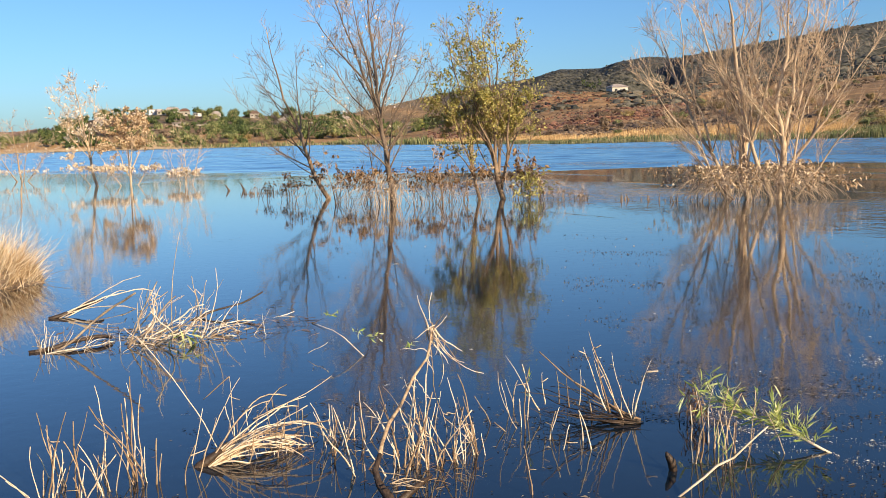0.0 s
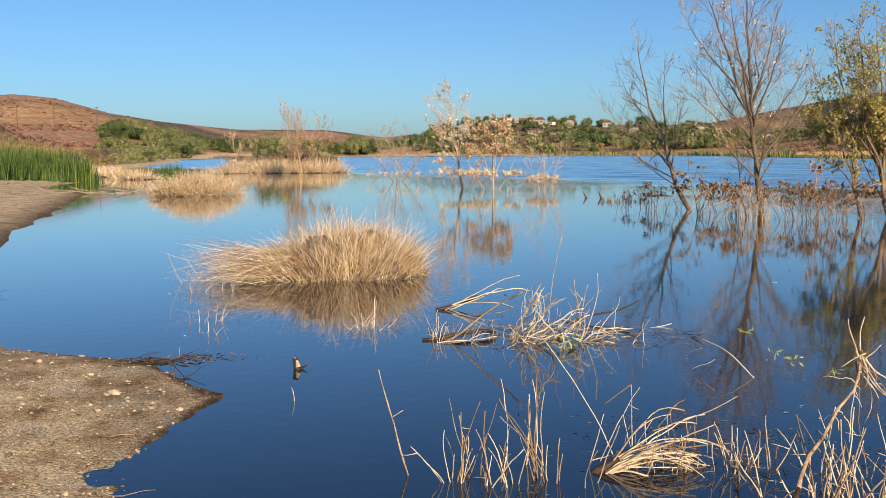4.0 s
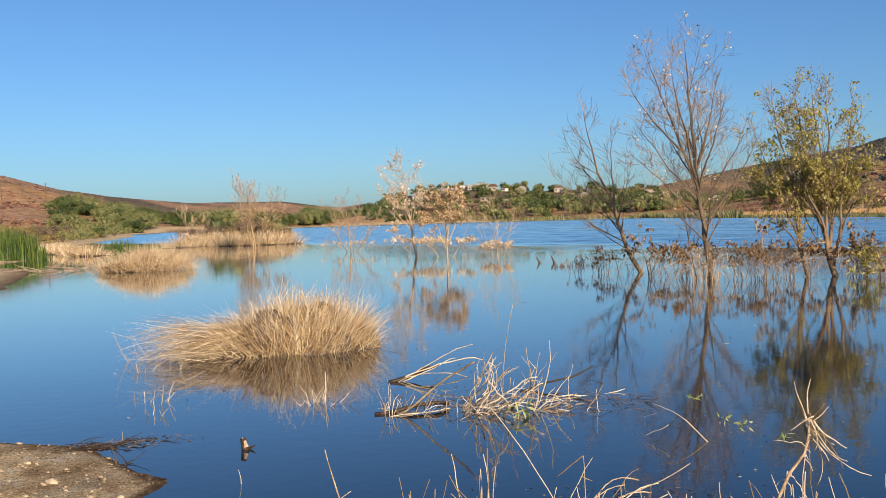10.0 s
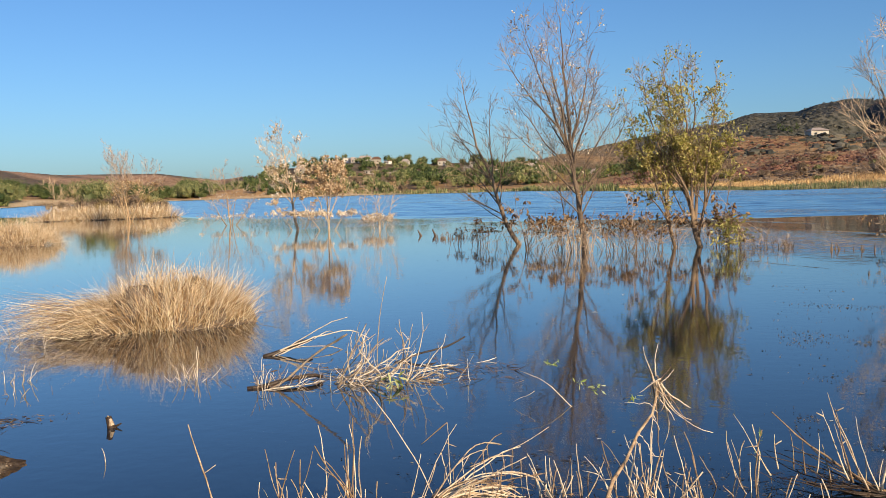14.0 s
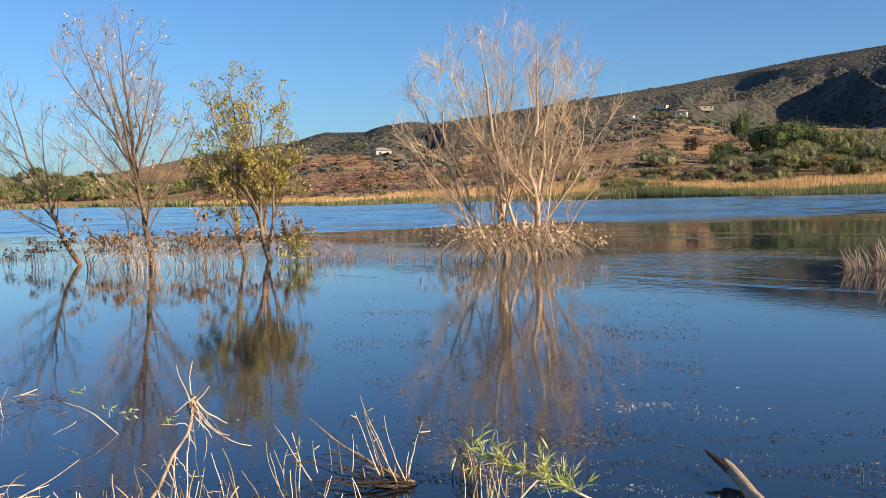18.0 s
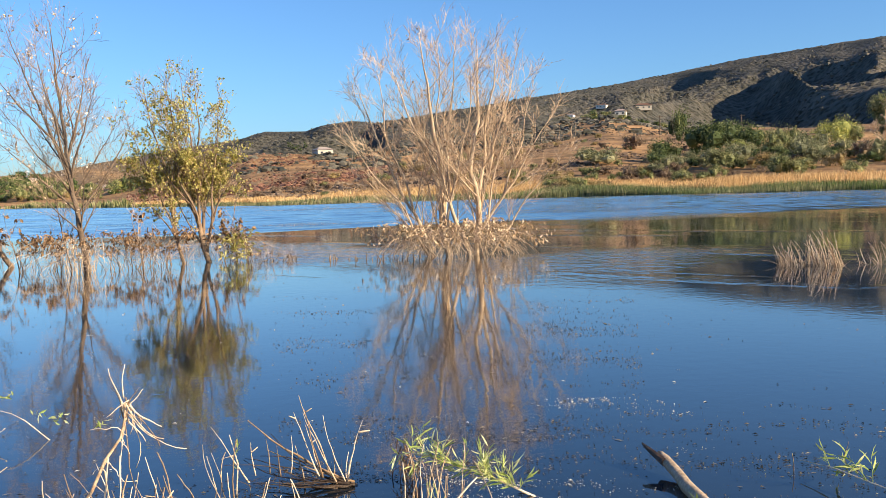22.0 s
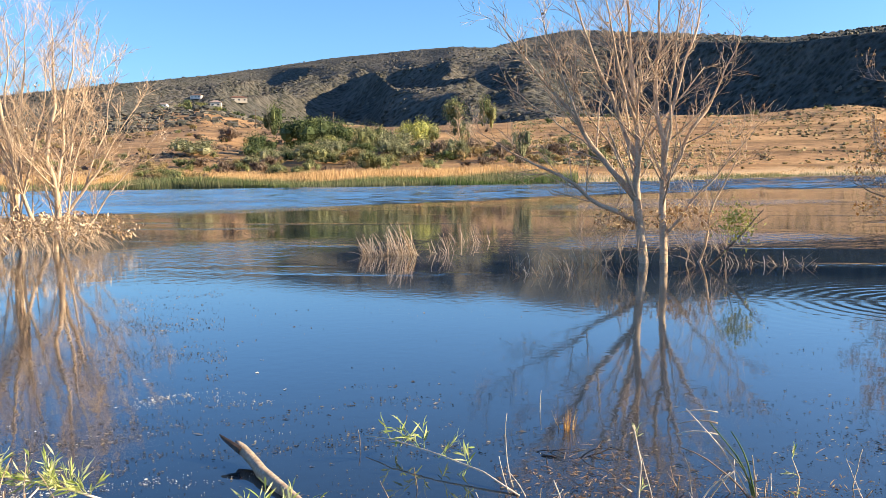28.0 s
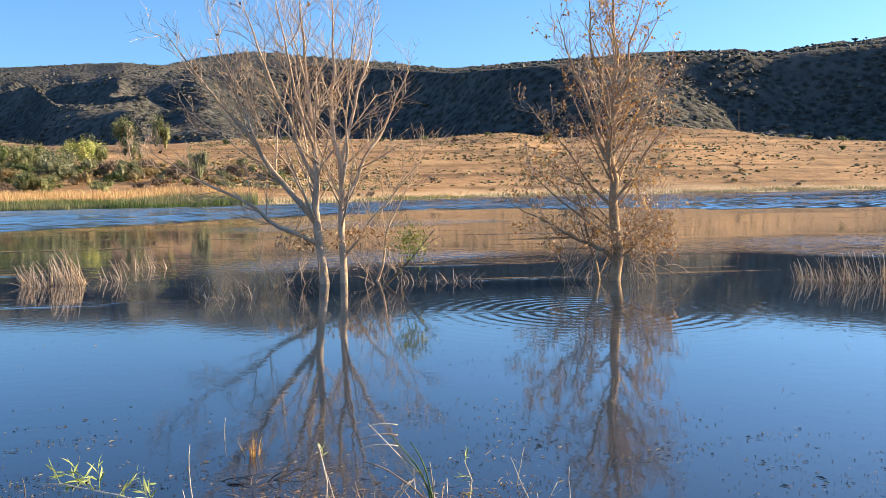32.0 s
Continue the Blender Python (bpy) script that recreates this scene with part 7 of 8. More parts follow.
scatter(60, 0, 20, 172, 280, 0.8, 2.0, [M_BUSH_MID, M_BUSH_GREY, M_BUSH_GREY, M_BUSH_TAN], 45, "low brown and green brush on the far slope", "far slope brush", "brush")
scatter(30, 17, 30, 185, 300, 0.8, 1.9, [M_BUSH_MID, M_BUSH_GREY, M_BUSH_TAN], 46, "scattered brush on a golden slope", "far slope brush", "brush")
scatter(26, 22, 31, 430, 520, 1.8, 3.4, [M_BUSH_DARK, M_BUSH_MID], 47, "dark trees round the hilltop houses", "hilltop trees", "tree", "tree")
scatter(110, 45, 86, 150, 320, 0.35, 0.9, [M_BUSH_TAN, M_BUSH_GREY, M_BUSH_TAN], 48, "small dry shrub on the golden hillside", "hillside shrubs", "shrub", "shrub")
scatter(40, 45, 86, 300, 345, 0.9, 1.8, [M_BUSH_GREY, M_BUSH_MID, M_BUSH_DARK], 49, "brush along the crest of the hillside", "hillside shrubs", "shrub", "shrub")
dx5, dy5 = polar(41.0, 205)
dead = tree("dead_tree", dx5, dy5, "bleached leafless dead tree on the far bank", [(0, 0, -0.3, 0, 8, 0.25), (0.3, 0, 0.4, 0, 7, 0.2), (-0.3, 0, -0.7, 0, 6, 0.18)], 95, M_TWIG_PALE, M_TWIG_PALE, kids=(7, 4, 3), ratio=(0.45, 0.5, 0.45), group="", twig_r=0.05)
dead.location.z = height(dx5, dy5) - 0.3

def wood_stuff(name, count, az0, az1, r0, r1, s0, s1, material, seed, label):
    """Far trees too many to count, joined into one mesh."""
    rng = random.Random(seed)
    protos = [bush_geo(900 + seed + k, 270, 0.19, 1.2) for k in range(3)]
    protos = [(np.array([tuple(v) for v in p[0]]), p[1]) for p in protos]
    pts = [polar(rng.uniform(az0, az1), rng.uniform(r0, r1)) for _ in range(count)]
    zs, far = ground_z(pts), lake_distance(np.array([p[0] for p in pts]), np.array([p[1] for p in pts]))
    vs, fs = [], []
    for (x, y), z, s in zip(pts, zs, far):
        if s < 4:
            continue
        pv, pf = rng.choice(protos)
        q, a = rng.uniform(s0, s1), rng.uniform(0, 6.28)
        rot = np.array([[math.cos(a), -math.sin(a), 0], [math.sin(a), math.cos(a), 0], [0, 0, rng.uniform(0.8, 1.3)]])
        n = len(vs)
        vs.extend((pv @ rot.T * q + (x, y, z - 0.2 * q)).tolist())
        fs.extend(tuple(i + n for i in t) for t in pf)
    return tagged(new(name, mesh_of(name, vs, fs, material)), label, "trees", kind="stuff")


# small scrub on the slopes, too many to count
def scrub_stuff(name, count, az0, az1, r0, r1, s0, s1, material, seed, label):
    rng = random.Random(seed)
    pts = []
    while len(pts) < count:
        az, r = rng.uniform(az0, az1), math.exp(rng.uniform(math.log(r0), math.log(r1)))
        x, y = polar(az, r)
        if noise.noise(Vector((x * 0.02, y * 0.02, seed))) + 0.6 * noise.noise(Vector((x * 0.07, y * 0.07, seed))) > rng.uniform(-0.2, 0.35):
            pts.append((x, y))
    zs, far = ground_z(pts), lake_distance(np.array([p[0] for p in pts]), np.array([p[1] for p in pts]))
    vs, fs = [], []
    for (x, y), z, s in zip(pts, zs, far):
        if s < 14:
            continue
        q = s0 + (s1 - s0) * rng.random() ** 2.2
        v, f = lump(rng, (x, y, z + q * 0.15), q * rng.uniform(0.8, 1.5), q * rng.uniform(0.8, 1.5), q * rng.uniform(0.45, 0.85), 0.5, 3, 5)
        n = len(vs)
        vs += v
        fs += [tuple(i + n for i in t) for t in f]
    return tagged(new(name, mesh_of(name, vs, fs, material)), label, "scrub", kind="stuff")


scrub_stuff("hillside_scrub", 6000, 44, 87, 160, 330, 0.12, 0.6, M_BUSH_TAN, 61, "low dry scrub over the golden hillside")
scrub_stuff("hillside_scrub", 3000, 44, 87, 160, 340, 0.1, 0.5, M_BUSH_MID_SAGE, 62, "low olive scrub over the hillside")
scrub_stuff("hillside_scrub", 4200, -2, 30, 180, 430, 0.15, 0.65, M_BUSH_GREY, 63, "low brown scrub over the far slope")
scrub_stuff("hillside_scrub", 3000, -4, 14, 230, 420, 0.2, 0.7, M_SCRUB_RED, 69, "plum-red dry brush over the far slope")
scrub_stuff("mountain_scrub", 13000, 2, 88, 350, 1700, 0.7, 2.0, M_SCRUB, 64, "dark chaparral over the mountain side")
scrub_stuff("mountain_scrub", 2500, 2, 88, 335, 520, 0.8, 2.0, M_SCRUB, 65, "dark chaparral at the mountain's foot")
scrub_stuff("hillside_scrub", 7000, -62, -51, 250, 500, 0.25, 1.0, M_SCRUB_RED, 67, "brick-red dry brush over the near hill")
scrub_stuff("hillside_scrub", 1600, -52, -42, 300, 950, 0.4, 1.1, M_SCRUB_RED, 68, "purplish brush over the rounded hill")
scrub_stuff("hillside_scrub", 2500, -62, -42, 120, 400, 0.3, 1.0, M_BUSH_GREY, 66, "reddish brown brush over the near hills")


# ---- houses ----
def house(x, y, w, d, h, turn, roof, seed, label, group="hillside houses", z=None):
    rng = random.Random(seed)
    base = thing("house", x, y, (height(x, y) if z is None else z) - 0.6, label, "house", group, turn)
    h += 0.6
    box = ([Vector((sx * w / 2, sy * d / 2, zz)) for zz in (0, h) for sx, sy in ((-1, -1), (1, -1), (1, 1), (-1, 1))],
           [(0, 1, 5, 4), (1, 2, 6, 5), (2, 3, 7, 6), (3, 0, 4, 7), (4, 5, 6, 7), (3, 2, 1, 0)])
    part_of("wall", box, M_WALL, base)
    o = 0.5
    if roof > 0:
        v = [Vector((sx * (w / 2 + o), sy * (d / 2 + o), h)) for sx, sy in ((-1, -1), (1, -1), (1, 1), (-1, 1))] + [Vector((-w / 2 + d * 0.25, 0, h + roof)), Vector((w / 2 - d * 0.25, 0, h + roof))]
        f = [(0, 1, 5, 4), (1, 2, 5), (2, 3, 4, 5), (3, 0, 4), (3, 2, 1, 0)]
    else:
        v = [Vector((sx * (w / 2 + o), sy * (d / 2 + o), zz)) for zz in (h, h + 0.3) for sx, sy in ((-1, -1), (1, -1), (1, 1), (-1, 1))]
        f = box[1]
    part_of("roof", (v, f), M_ROOF, base)
    n = max(2, int(w / 3))
    for i in range(n):
        cx, cz = (i + 0.5) / n * w - w / 2, 0.6 + (h - 0.6) * 0.5
        a, b2 = 0.55, 0.4
        v = [Vector((cx + sx * a, -d / 2 + yy, cz + sz * b2)) for yy in (0.02, -0.06) for sx, sz in ((-1, -1), (1, -1), (1, 1), (-1, 1))]
        win = part_of("window", (v, box[1]), M_PANE, base)
    return base


def up_at(az, el):
    """The distance at which the ground reaches this angle above the eye, on this line."""
    for r in range(300, 1400, 12):
        x, y = polar(az, r)
        if (height(x, y) - 1.7) / r > math.tan(radians(el)):
            return r
    return 600


hr = random.Random(77)
for i in range(26):
    az = -24.5 + 23 * hr.random()
    r = hr.uniform(540, 632) if az < -9 else hr.uniform(480, 640)
    x, y = polar(az, r)
    house(x, y, hr.uniform(3.6, 6.5), hr.uniform(3.5, 4.5), hr.choice((1.9, 2.2, 2.6)), -az + hr.uniform(-35, 35), hr.choice((0, 1.6, 2.2)), 700 + i, "pale stucco house among trees on the far hill")
for az, r, w in ((-21.3, 618, 9), (-20.3, 622, 11), (-19.3, 620, 14), (-18.6, 617, 9), (-16.8, 612, 8), (-14.5, 628, 9), (-12.6, 632, 8)):
    x, y = polar(az, r)
    house(x, y, w * 0.62, 5, 2.8, -az + hr.uniform(-15, 15), hr.choice((0, 1.8)), 740 + int(w), "large pale house on the crest of the far hill")
for az, el, w, h in ((24.9, 4.5, 10, 3), (27.3, 4.35, 10, 2.6), (23.0, 4.1, 6, 2.4), (26.0, 4.1, 6, 2.6), (7.6, 2.3, 7, 2.4), (-0.6, 2.0, 9, 3.0)):
    x, y = polar(az, up_at(az, el))
    house(x, y, w, 8, h, -az + hr.uniform(-20, 20), 1.4, 760 + int(az * 3), "pale house on the hillside above the lake")
for az in (5.6, 5.9, 6.2, 6.6):
    bush(*polar(az, up_at(az, 2.55)), 2.0, M_BUSH_DARK, int(az * 10), "slim dark cypress beside a hillside house", "cypresses", "cypress_tree", "tree", 3.0)

wood_stuff("far_wood", 320, -26.5, 2, 400, 640, 1.8, 4.2, M_BUSH_DARK, 21, "dark green trees covering the far hill")
wood_stuff("far_wood", 150, -26.5, 0, 400, 640, 2.0, 4.2, M_BUSH_MID, 22, "green trees among the far houses")
wood_stuff("shore_brush", 420, -51, -29, 72, 300, 0.5, 1.25, M_BUSH_GREY, 24, "brown brush covering the flat behind the beach")
wood_stuff("shore_brush", 420, -51, -29, 72, 300, 0.5, 1.4, M_BUSH_MID, 25, "olive brush covering the flat behind the beach")
wood_stuff("shore_brush", 330, -45, -28, 292, 345, 1.2, 2.6, M_BUSH_MID, 27, "green brush along the shore of the far arm")
wood_stuff("shore_brush", 260, -60, -40, 66, 200, 0.4, 1.1, M_BUSH_TAN, 26, "tan brush covering the flat behind the beach")
wood_stuff("far_wood", 60, -26.5, 0, 400, 600, 1.6, 3.2, M_BUSH_GREY, 23, "brownish brush on the far hill")
scatter(60, -26, -2, 390, 470, 1.8, 3.4, [M_BUSH_MID, M_BUSH_LIME, M_BUSH_TAN], 52, "green brush by the far shore", "far shore brush", "brush")
scatter(26, -25.5, -8, 590, 612, 1.2, 2.4, [M_BUSH_DARK, M_BUSH_MID], 59, "dark tree beside the hilltop houses", "far hill trees", "tree", "tree", 1.5)
scatter(34, -25.5, -8, 622, 650, 2.2, 4.2, [M_BUSH_DARK, M_BUSH_MID], 53, "dark tree along the hill crest", "far hill trees", "tree", "tree", 1.5)
scatter(110, -44.5, -28.0, 330, 470, 4.4, 6.4, [M_BUSH_DARK, M_BUSH_MID, M_BUSH_MID], 54, "dense green tree beyond the lake", "beach side trees", "tree", "tree")
scatter(70, -38.5, -28.5, 458, 545, 4.2, 6.8, [M_BUSH_DARK, M_BUSH_MID, M_BUSH_MID], 60, "dense green tree beyond the lake", "beach side trees", "tree", "tree")
scatter(30, -30, -26, 520, 640, 2.6, 4.6, [M_BUSH_DARK, M_BUSH_MID], 55, "green tree beyond the lake", "beach side trees", "tree", "tree")
scatter(26, -62, -44, 80, 135, 1.3, 2.2, [M_BUSH_LIME, M_BUSH_MID, M_BUSH_GREY], 56, "olive brush behind the beach", "beach side brush", "brush")
br0 = random.Random(560)
for i in range(60):
    az, rad = br0.uniform(-62, -44.5), br0.uniform(62, 125)
    x, y = polar(az, rad)
    if float(lake_distance(np.array([x]), np.array([y]))[0]) < 5:
        continue
    c = clump("brush_clump", x, y, "tall willowy tan and olive brush behind the beach", 2.4, 2.0, (1.15 + 0.011 * rad) * min(1.0, 0.5 + 0.1 * max(0, -45 - az)), 620, 560 + i, br0.choice((M_BUSH_TAN, M_BRUSH_OLIVE, M_BRUSH_OLIVE, M_BUSH_MID)), 0.03, 0.2, "beach side brush", 1)
    c.location.z = height(x, y) - 0.1
scatter(40, -54, -42, 150, 220, 1.4, 2.8, [M_BUSH_MID, M_BUSH_GREY, M_BUSH_DARK], 57, "green brush behind the beach", "beach side brush", "brush")
scatter(12, -52, -44, 260, 330, 1.2, 2.4, [M_BUSH_DARK, M_BUSH_MID, M_BUSH_GREY], 58, "dark tree at the foot of the hills", "hill foot trees", "tree", "tree")

# the small island of dry grass and shrubs
ir = random.Random(88)
for i in range(12):
    x, y = polar(-37.7 + 0.54 * i + ir.uniform(-0.2, 0.2), ir.uniform(80, 88))
    clump("dry_grass_clump", x, y, "dry straw-coloured grass on a low island", 1.9, 1.2, 1.0, 420, 800 + i, width=0.02, flop=0.3, group="island grass", parts=1)
for i, (az, r, q, m) in enumerate(((-37.3, 91, 1.2, M_BUSH_GREY), (-36.5, 93, 1.6, M_BUSH_GREY), (-35.7, 92, 1.8, M_BUSH_GREY), (-34.9, 91, 1.6, M_BUSH_TAN), (-34.1, 92, 1.8, M_BUSH_GREY), (-33.3, 91, 1.9, M_BUSH_GREY), (-32.4, 92, 1.6, M_BUSH_TAN), (-31.8, 90, 1.2, M_BUSH_GREY))):
    bush(*polar(az, r), q, m, 820 + i, "brown leafless-looking shrub on a low grassy island", "island shrubs", "shrub", "shrub", z=0.1)
for i, (az, r, q) in enumerate(((-35.1, 96, 2.4), (-32.7, 95, 2.0), (-34.6, 97, 1.9))):
    bush(*polar(az, r), q, M_BUSH_MID, 830 + i, "olive green shrub on a low grassy island", "island shrubs", "shrub", "shrub", 1.2, z=0.1)
tree("island_tree", -39.6, 60.0, "bare tan tree at the end of the grassy island", [(0, 0, -0.05, 0, 5.2, 0.07), (0, 0, -0.3, 0, 4.2, 0.05), (0, 0, 0.3, 0, 4.2, 0.05), (-0.2, 0, 0.12, 0.1, 4.4, 0.04)], 96, M_BARK_TAN, M_TWIG, kids=(10, 6, 4), up=0.3,
     leaves=[(M_LEAF_DRY, 900, 0.13, 0.3, 3.0, 0.4)], twig_r=0.011)
drowned_shrub(-47.5, 62.5, 0.8, 1.6, 830, 14, 120, False)
tree("bare_sapling", -50.5, 66.5, "thin bare tan tree by the island", [(0, 0, -0.1, 0, 3.4, 0.05), (0, 0, 0.3, 0, 2.8, 0.04)], 97, M_BARK_PALE, M_TWIG_PALE, kids=(8, 5, 3), leaves=[(M_LEAF_CREAM, 60, 0.14, 0.2, 1.2, 0.4)], twig_r=0.011)
for i, (x, y) in enumerate(((-32.5, 59), (-34, 60.5), (-20.5, 45), (-22, 44))):
    drowned_shrub(x, y, 0.3, 0.8, 840 + i, 4, 16, False)
# spit of dry grass on the beach side
for i in range(12):
    t = i / 11
    clump("dry_grass_clump", -46 - 20 * t + ir.uniform(-1.5, 1.5), 47 + 19 * t + ir.uniform(-1, 1), "low bleached grass on the spit", 1.8, 1.3, 0.6, 300, 850 + i, width=0.03, flop=0.4, group="spit grass", parts=1)
reeds("reed_tuft", -47.5, 53, -45.5, 53.5, 1.2, 1.3, 260, 861, "small tuft of green reeds on the spit", M_REED_GREEN, 0.03, wobble=0.5)
litter = thing("reed_litter", -49.6, 36.4, 0.2, "heap of broken dry reeds on the beach", "dry reeds", "", 0)
part_of("straw", ribbons(ir, [(Vector((ir.uniform(-3.5, 2.2), ir.uniform(-1.5, 1.0), ir.uniform(0.0, 0.75))), Vector((ir.uniform(-1, 1), ir.uniform(-0.5, 0.5), ir.uniform(0, 0.5))), ir.uniform(0.4, 1.2), (0, 0, -0.6)) for _ in range(900)], 0.02), M_STRAW, litter, kind="stuff")
flotsam = thing("driftwood_tangle", -30.5, 30.5, 0, "tangle of driftwood sticks at the water's edge", "driftwood", "", facing(-30, 30))
for _ in range(40):
    part_of("stick", tubes([bent(ir, (ir.uniform(-3.5, 2.5), ir.uniform(-1.0, 2.5), 0.02), (ir.uniform(-1, 1), ir.uniform(-0.5, 0.5), ir.uniform(0, 0.35)), ir.uniform(0.5, 1.8), 0.018, 4, 0.12, (0, 0, -0.3))], 4), M_TWIG, flotsam)
patch = thing("green_ground_cover", -42.6, 30.4, 0, "patch of short green grass on the beach", "grass", "", 0)
pts = [polar(-55.6 + ir.gauss(0, 1.3), ir.uniform(45, 62)) for _ in range(7500)]
part_of("tuft", ribbons(ir, [(Vector((x + 42.6, y - 30.4, z)), Vector((ir.uniform(-0.3, 0.3), 0, 1)), ir.uniform(0.05, 0.16), (0, 0, 0)) for (x, y), z in zip(pts, ground_z(pts))], 0.045, 1), M_REED_GREEN, patch, kind="stuff")


# ---- poles ----
def power_pole(az, r, h, seed):
    x, y = polar(az, r)
    base = thing("power_pole", x, y, height(x, y) - 0.5, "weathered wooden power pole on the hillside", "power pole", "power poles", facing(x, y))
    part_of("pole", tubes([[(Vector((0, 0, 0)), 0.2), (Vector((0, 0, h + 0.5)), 0.14)]], 7), M_POLE, base)
    part_of("crossarm", tubes([[(Vector((-1.2, -0.15, h)), 0.08), (Vector((1.2, -0.15, h)), 0.08)]], 4), M_POLE, base)
    return base


for i, (az, r, h) in enumerate(((-52.3, 400, 8), (-50.8, 400, 8.5), (-49.3, 430, 8), (-47.4, 470, 8), (-46.3, 500, 8), (-45.1, 480, 8.5), (33, 400, 9), (34.5, 410, 9), (37.2, 400, 9), (39.0, 390, 9), (50.5, 345, 8), (51.5, 340, 8), (77.3, 325, 8), (28.3, 330, 7))):
    power_pole(az, r, h, i)


# ---- beach and floating bits ----
br = random.Random(99)
geos, pts = [], []
while len(pts) < 15000:
    az, rad = br.uniform(-66, -34), 3.6 * math.exp(1.5 * br.random() ** 1.3)
    x, y = polar(az, rad)
    pts.append((x, y))
pz, ps = ground_z(pts), lake_distance(np.array([p[0] for p in pts]), np.array([p[1] for p in pts]))
for (x, y), z, s in zip(pts, pz, ps):
    if s < -0.03:
        continue
    q = 0.0032 * math.exp(br.gauss(0, 0.65)) * (1 + 0.05 * math.hypot(x, y))
    geos.append(lump(br, (x, y, z + q * 0.15), q * br.uniform(0.8, 1.5), q, q * 0.6, 0.25, 3, 5))
tagged(new("pebbles", mesh_of("pebbles", *joined(geos), M_STONE)), "small pale pebbles scattered over the wet beach", "pebbles", kind="stuff")
for i, (x, y, q) in enumerate(((-7.2, 5.75, 0.021), (-6.6, 5.5, 0.017), (-10.4, 7.1, 0.036), (-5.3, 5.3, 0.013), (-4.9, 5.2, 0.014), (-5.1, 4.9, 0.016), (-5.5, 4.7, 0.013), (-5.0, 4.5, 0.012), (-7.7, 5.7, 0.024), (-8.6, 5.9, 0.021), (-4.7, 4.9, 0.012), (-6.0, 4.2, 0.014))):
    v, f = lump(br, (0, 0, 0), q * 1.3, q, q * 0.75, 0.25, 6, 9)
    st = new("stone", mesh_of("stone", v, f, M_STONE, True))
    st.matrix_world = pose(x, y, max(height(x, y), 0) + q * 0.3, 0, 0, br.uniform(0, 360))
    tagged(st, "pale rounded stone at the water's edge", "stone", "beach stones")
for i in range(46):
    x, y = polar(br.uniform(-62, -40), br.uniform(5, 14))
    if float(lake_distance(np.array([x]), np.array([y]))[0]) < -0.05:
        continue
    st = thing("beach_stick", x, y, height(x, y), "thin dry stick lying on the beach", "stick", "beach sticks", br.uniform(0, 360))
    part_of("stick", tubes([bent(br, (0, 0, 0.005), (1, 0, 0.012), br.uniform(0.08, 0.35), br.uniform(0.002, 0.0045), 5, 0.2)], 4), M_LOG if br.random() < 0.6 else M_WETWOOD, st)
straw = []
spts = [polar(br.uniform(-66, -38), 4.2 * math.exp(br.uniform(0, 1.4))) for _ in range(1500)]
for (x, y), z, d in zip(spts, ground_z(spts), lake_distance(np.array([p[0] for p in spts]), np.array([p[1] for p in spts]))):
    if d > 0:
        a = br.uniform(0, 6.28)
        straw.append((Vector((x, y, z + 0.004)), Vector((math.cos(a), math.sin(a), 0.03)), br.uniform(0.03, 0.14), (0, 0, -0.05)))
tagged(new("beach_straw", mesh_of("beach_straw", *ribbons(br, straw, 0.0025, 2, 0.08), M_FLECK)), "dark and pale straw bits strewn over the beach", "straw", kind="stuff")
flot = thing("waterlogged_twigs", -5.6, 5.95, 0, "dark waterlogged twigs stranded at the shore", "twigs", "", facing(-5.6, 5.9))
for _ in range(90):
    part_of("twig", tubes([bent(br, (br.gauss(0.0, 0.3), br.gauss(0.0, 0.1), 0.006), (1, br.uniform(-0.7, 0.7), br.uniform(-0.05, 0.25)), br.uniform(0.05, 0.22), 0.0035, 4, 0.25, (0, 0, -0.3))], 4), M_WETWOOD, flot)
part_of("litter", ribbons(br, [(Vector((br.gauss(0, 0.32), br.gauss(0, 0.1), br.uniform(0, 0.015))), Vector((br.uniform(-1, 1), br.uniform(-1, 1), 0.1)), br.uniform(0.02, 0.09), (0, 0, -0.3)) for _ in range(420)], 0.004), M_BARK_DARK, flot, kind="stuff")
for x, y in ((-9.9, 7.9), (-5.0, 5.6)):
    bit = thing("stranded_twig", x, y, 0, "dark crooked twig caught at the waterline", "twig", "stranded twigs", facing(x, y))
    for k in range(5):
        part_of("twig", tubes([bent(br, (br.uniform(-0.1, 0.1), 0, 0.0), (br.uniform(-1, 1), 0.1, br.uniform(0.1, 0.6)), br.uniform(0.08, 0.25), 0.004, 5, 0.25)], 4), M_WETWOOD, bit)


def flecks(name, spots, size, material, seed, label, long=1.6):
    """Flat leaf and straw bits lying on the water."""
    rng = random.Random(seed)
    vs, fs = [], []
    for x, y in spots:
        s = size * math.exp(rng.gauss(0, 0.5))
        a = rng.uniform(0, math.pi)
        u, v = Vector((math.cos(a), math.sin(a), 0)) * s * long, Vector((-math.sin(a), math.cos(a), 0)) * s * 0.5
        c = Vector((x, y, 0.003))
        n = len(vs)
        vs += [c - u, c + v + Vector((0, 0, 0.002)), c + u, c - v + Vector((0, 0, rng.uniform(0, 0.01)))]
        fs += [(n, n + 3, n + 2, n + 1)]
    return tagged(new(name, mesh_of(name, vs, fs, material)), label, "floating litter", kind="stuff")


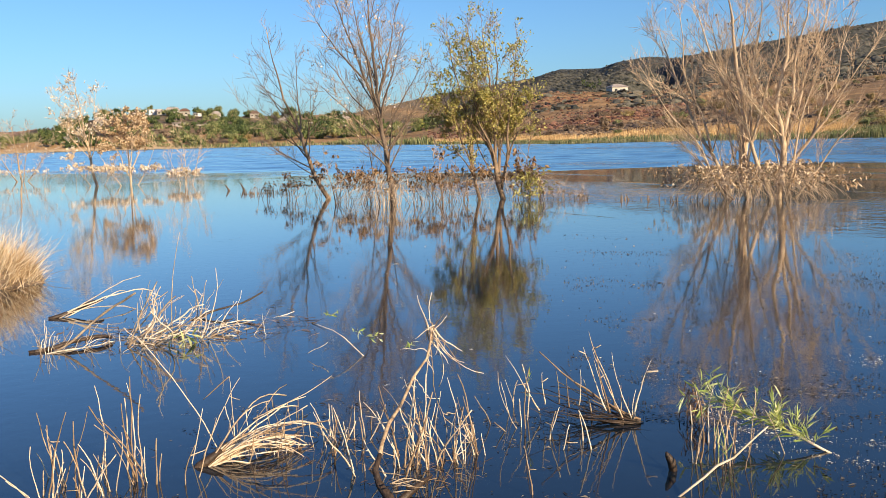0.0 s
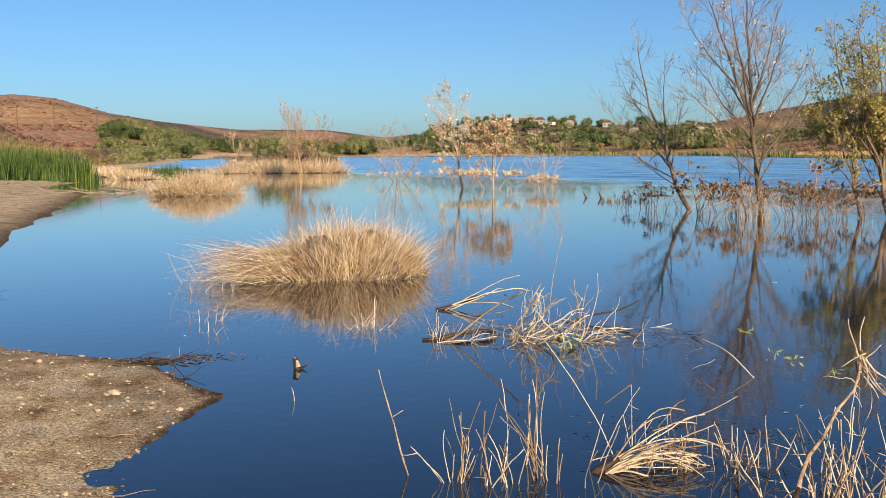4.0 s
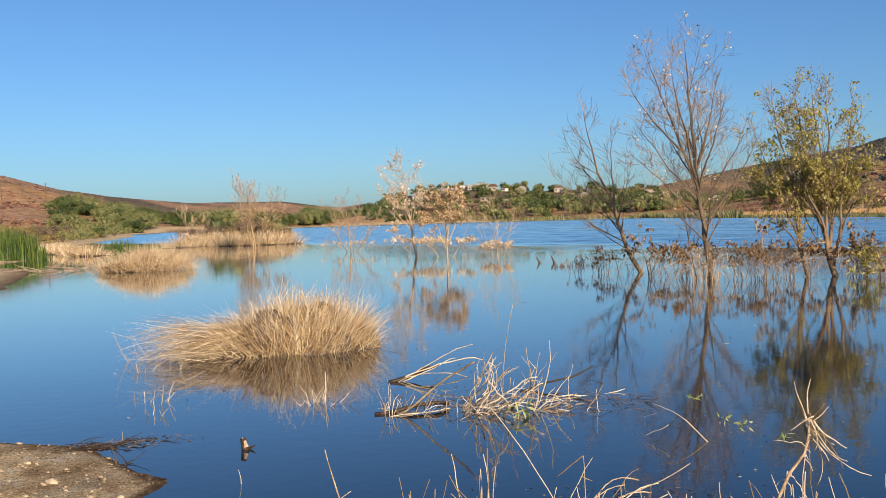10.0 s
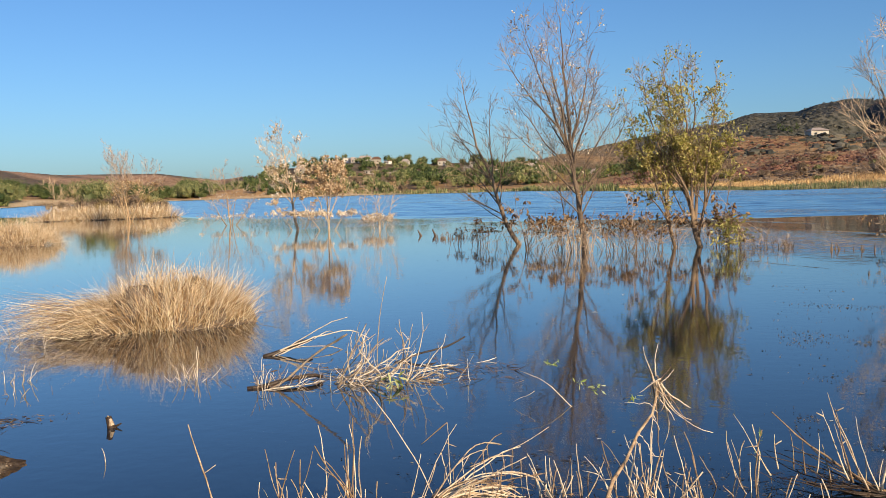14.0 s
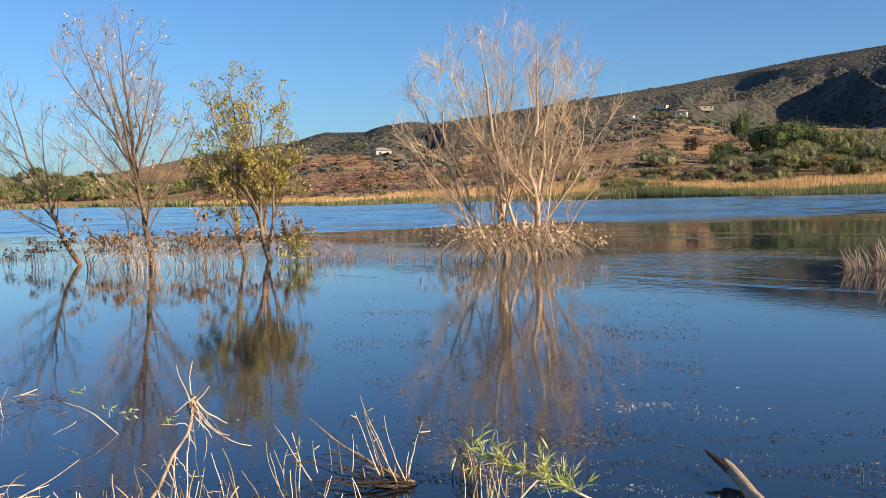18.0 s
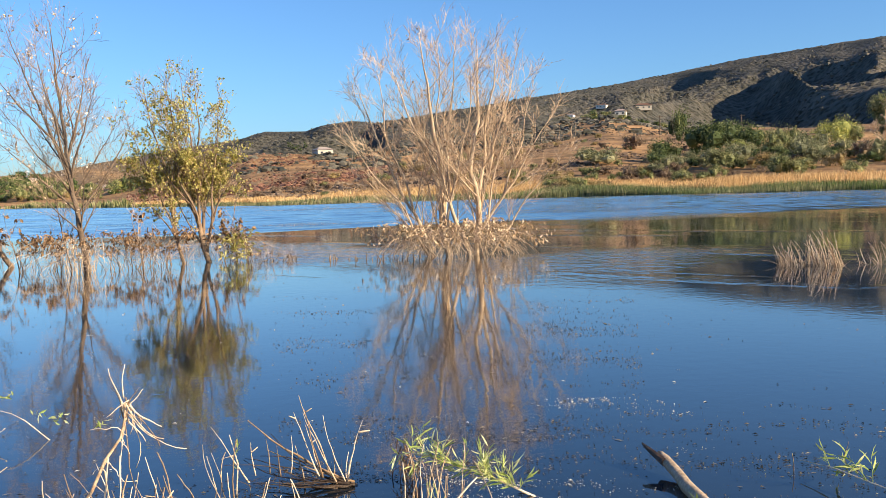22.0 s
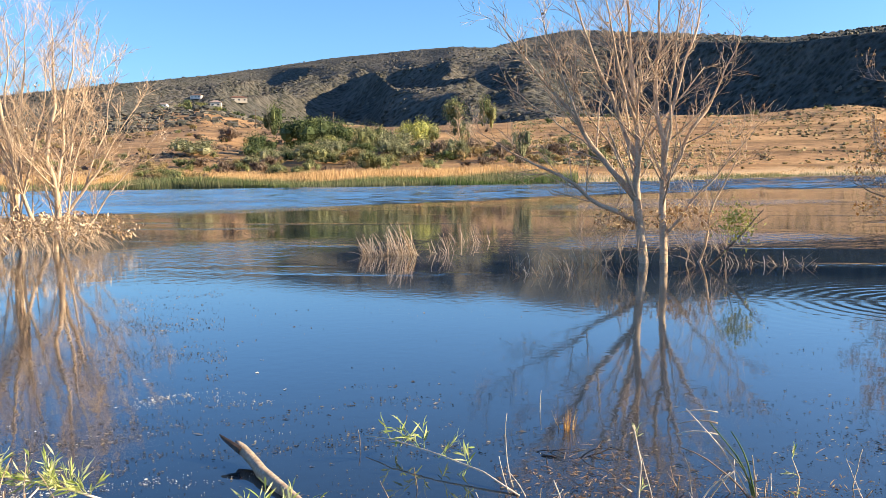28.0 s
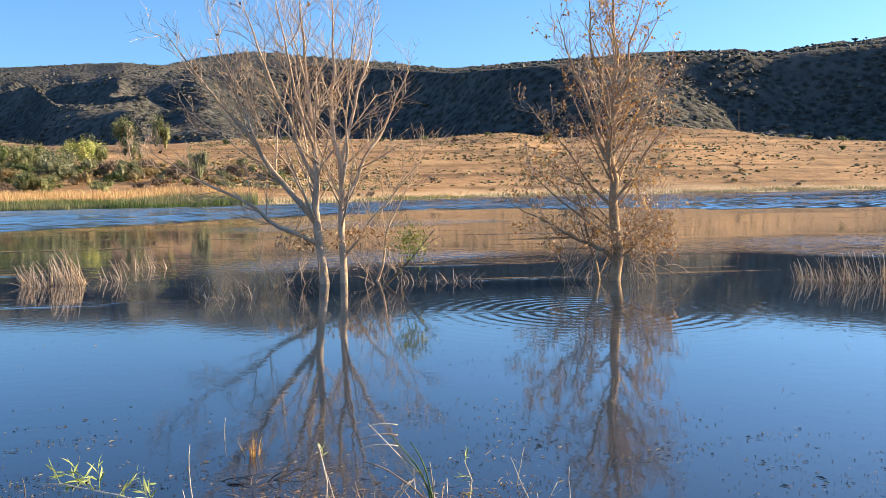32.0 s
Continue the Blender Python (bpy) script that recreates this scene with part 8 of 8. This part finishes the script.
def water_spots(count, az0, az1, r0, r1, seed, patchy=0.0, scale=0.5):
    rng = random.Random(seed)
    out = []
    while len(out) < count:
        az, r = rng.uniform(az0, az1), r0 * math.exp(rng.uniform(0, math.log(r1 / r0)))
        x, y = polar(az, r)
        a, b = (x * 0.9 - y * 0.43) * scale, (x * 0.43 + y * 0.9) * scale
        n = noise.noise(Vector((a * 0.7, b * 1.5, seed * 1.3))) + 0.7 * noise.noise(Vector((a * 2.3, b * 5.0, seed * 2.1))) + 0.4 * noise.noise(Vector((a * 7, b * 15, seed * 3.3)))
        if rng.random() < ((n - patchy + 0.3) / 0.8) ** 2 * (n > patchy - 0.3):
            out.append((x, y))
    out = np.array(out)
    return out[lake_distance(out[:, 0], out[:, 1]) < -0.05]


flecks("floating_bits", water_spots(4500, -12, 85, 4.2, 34, 71, 0.18, 0.45), 0.0028, M_FLECK, 1, "scattered bits of leaf and straw afloat on the lake", 2.2)
flecks("floating_bits", water_spots(1300, -40, 10, 8.5, 34, 72, 0.2, 0.4), 0.004, M_FLECK, 2, "scattered dark leaf bits afloat on the lake", 2.0)
flecks("floating_mat", water_spots(6500, 18, 85, 3.7, 7.5, 73, 0.12, 0.8), 0.003, M_FLECK, 3, "drifts of straw and foam near the bank", 2.8)
flecks("floating_mat", water_spots(9000, 4, 26, 5.6, 16, 74, 0.1, 0.7), 0.0026, M_FLECK, 4, "thin brown raft of leaf litter on calm water", 2.6)
flecks("floating_mat", water_spots(2200, 42, 66, 3.7, 5.4, 78, 0.05, 1.1), 0.0038, M_LEAF_BROWN, 8, "brown leaf scraps afloat near the bank", 2.4)
flecks("floating_mat", water_spots(700, -24, 6, 4.4, 6.2, 75, 0.05, 1.3), 0.0036, M_FLECK, 5, "sodden straw among the stalks", 3.0)

foam = surface("pale_foam", [(0.5, 0.44, 0.34), (0.75, 0.7, 0.6)], 3, 20, bump=0, by="island", spread=0.3)
flecks("floating_foam", water_spots(900, 12, 36, 4.9, 7.6, 76, 0.3, 0.9), 0.003, foam, 6, "drifts of pale foam and seed fluff on the water", 1.6)
flecks("floating_foam", water_spots(90, -8, 30, 6, 16, 77, 0.0, 1.3), 0.008, foam, 7, "single white feathers and leaves afloat", 1.6)
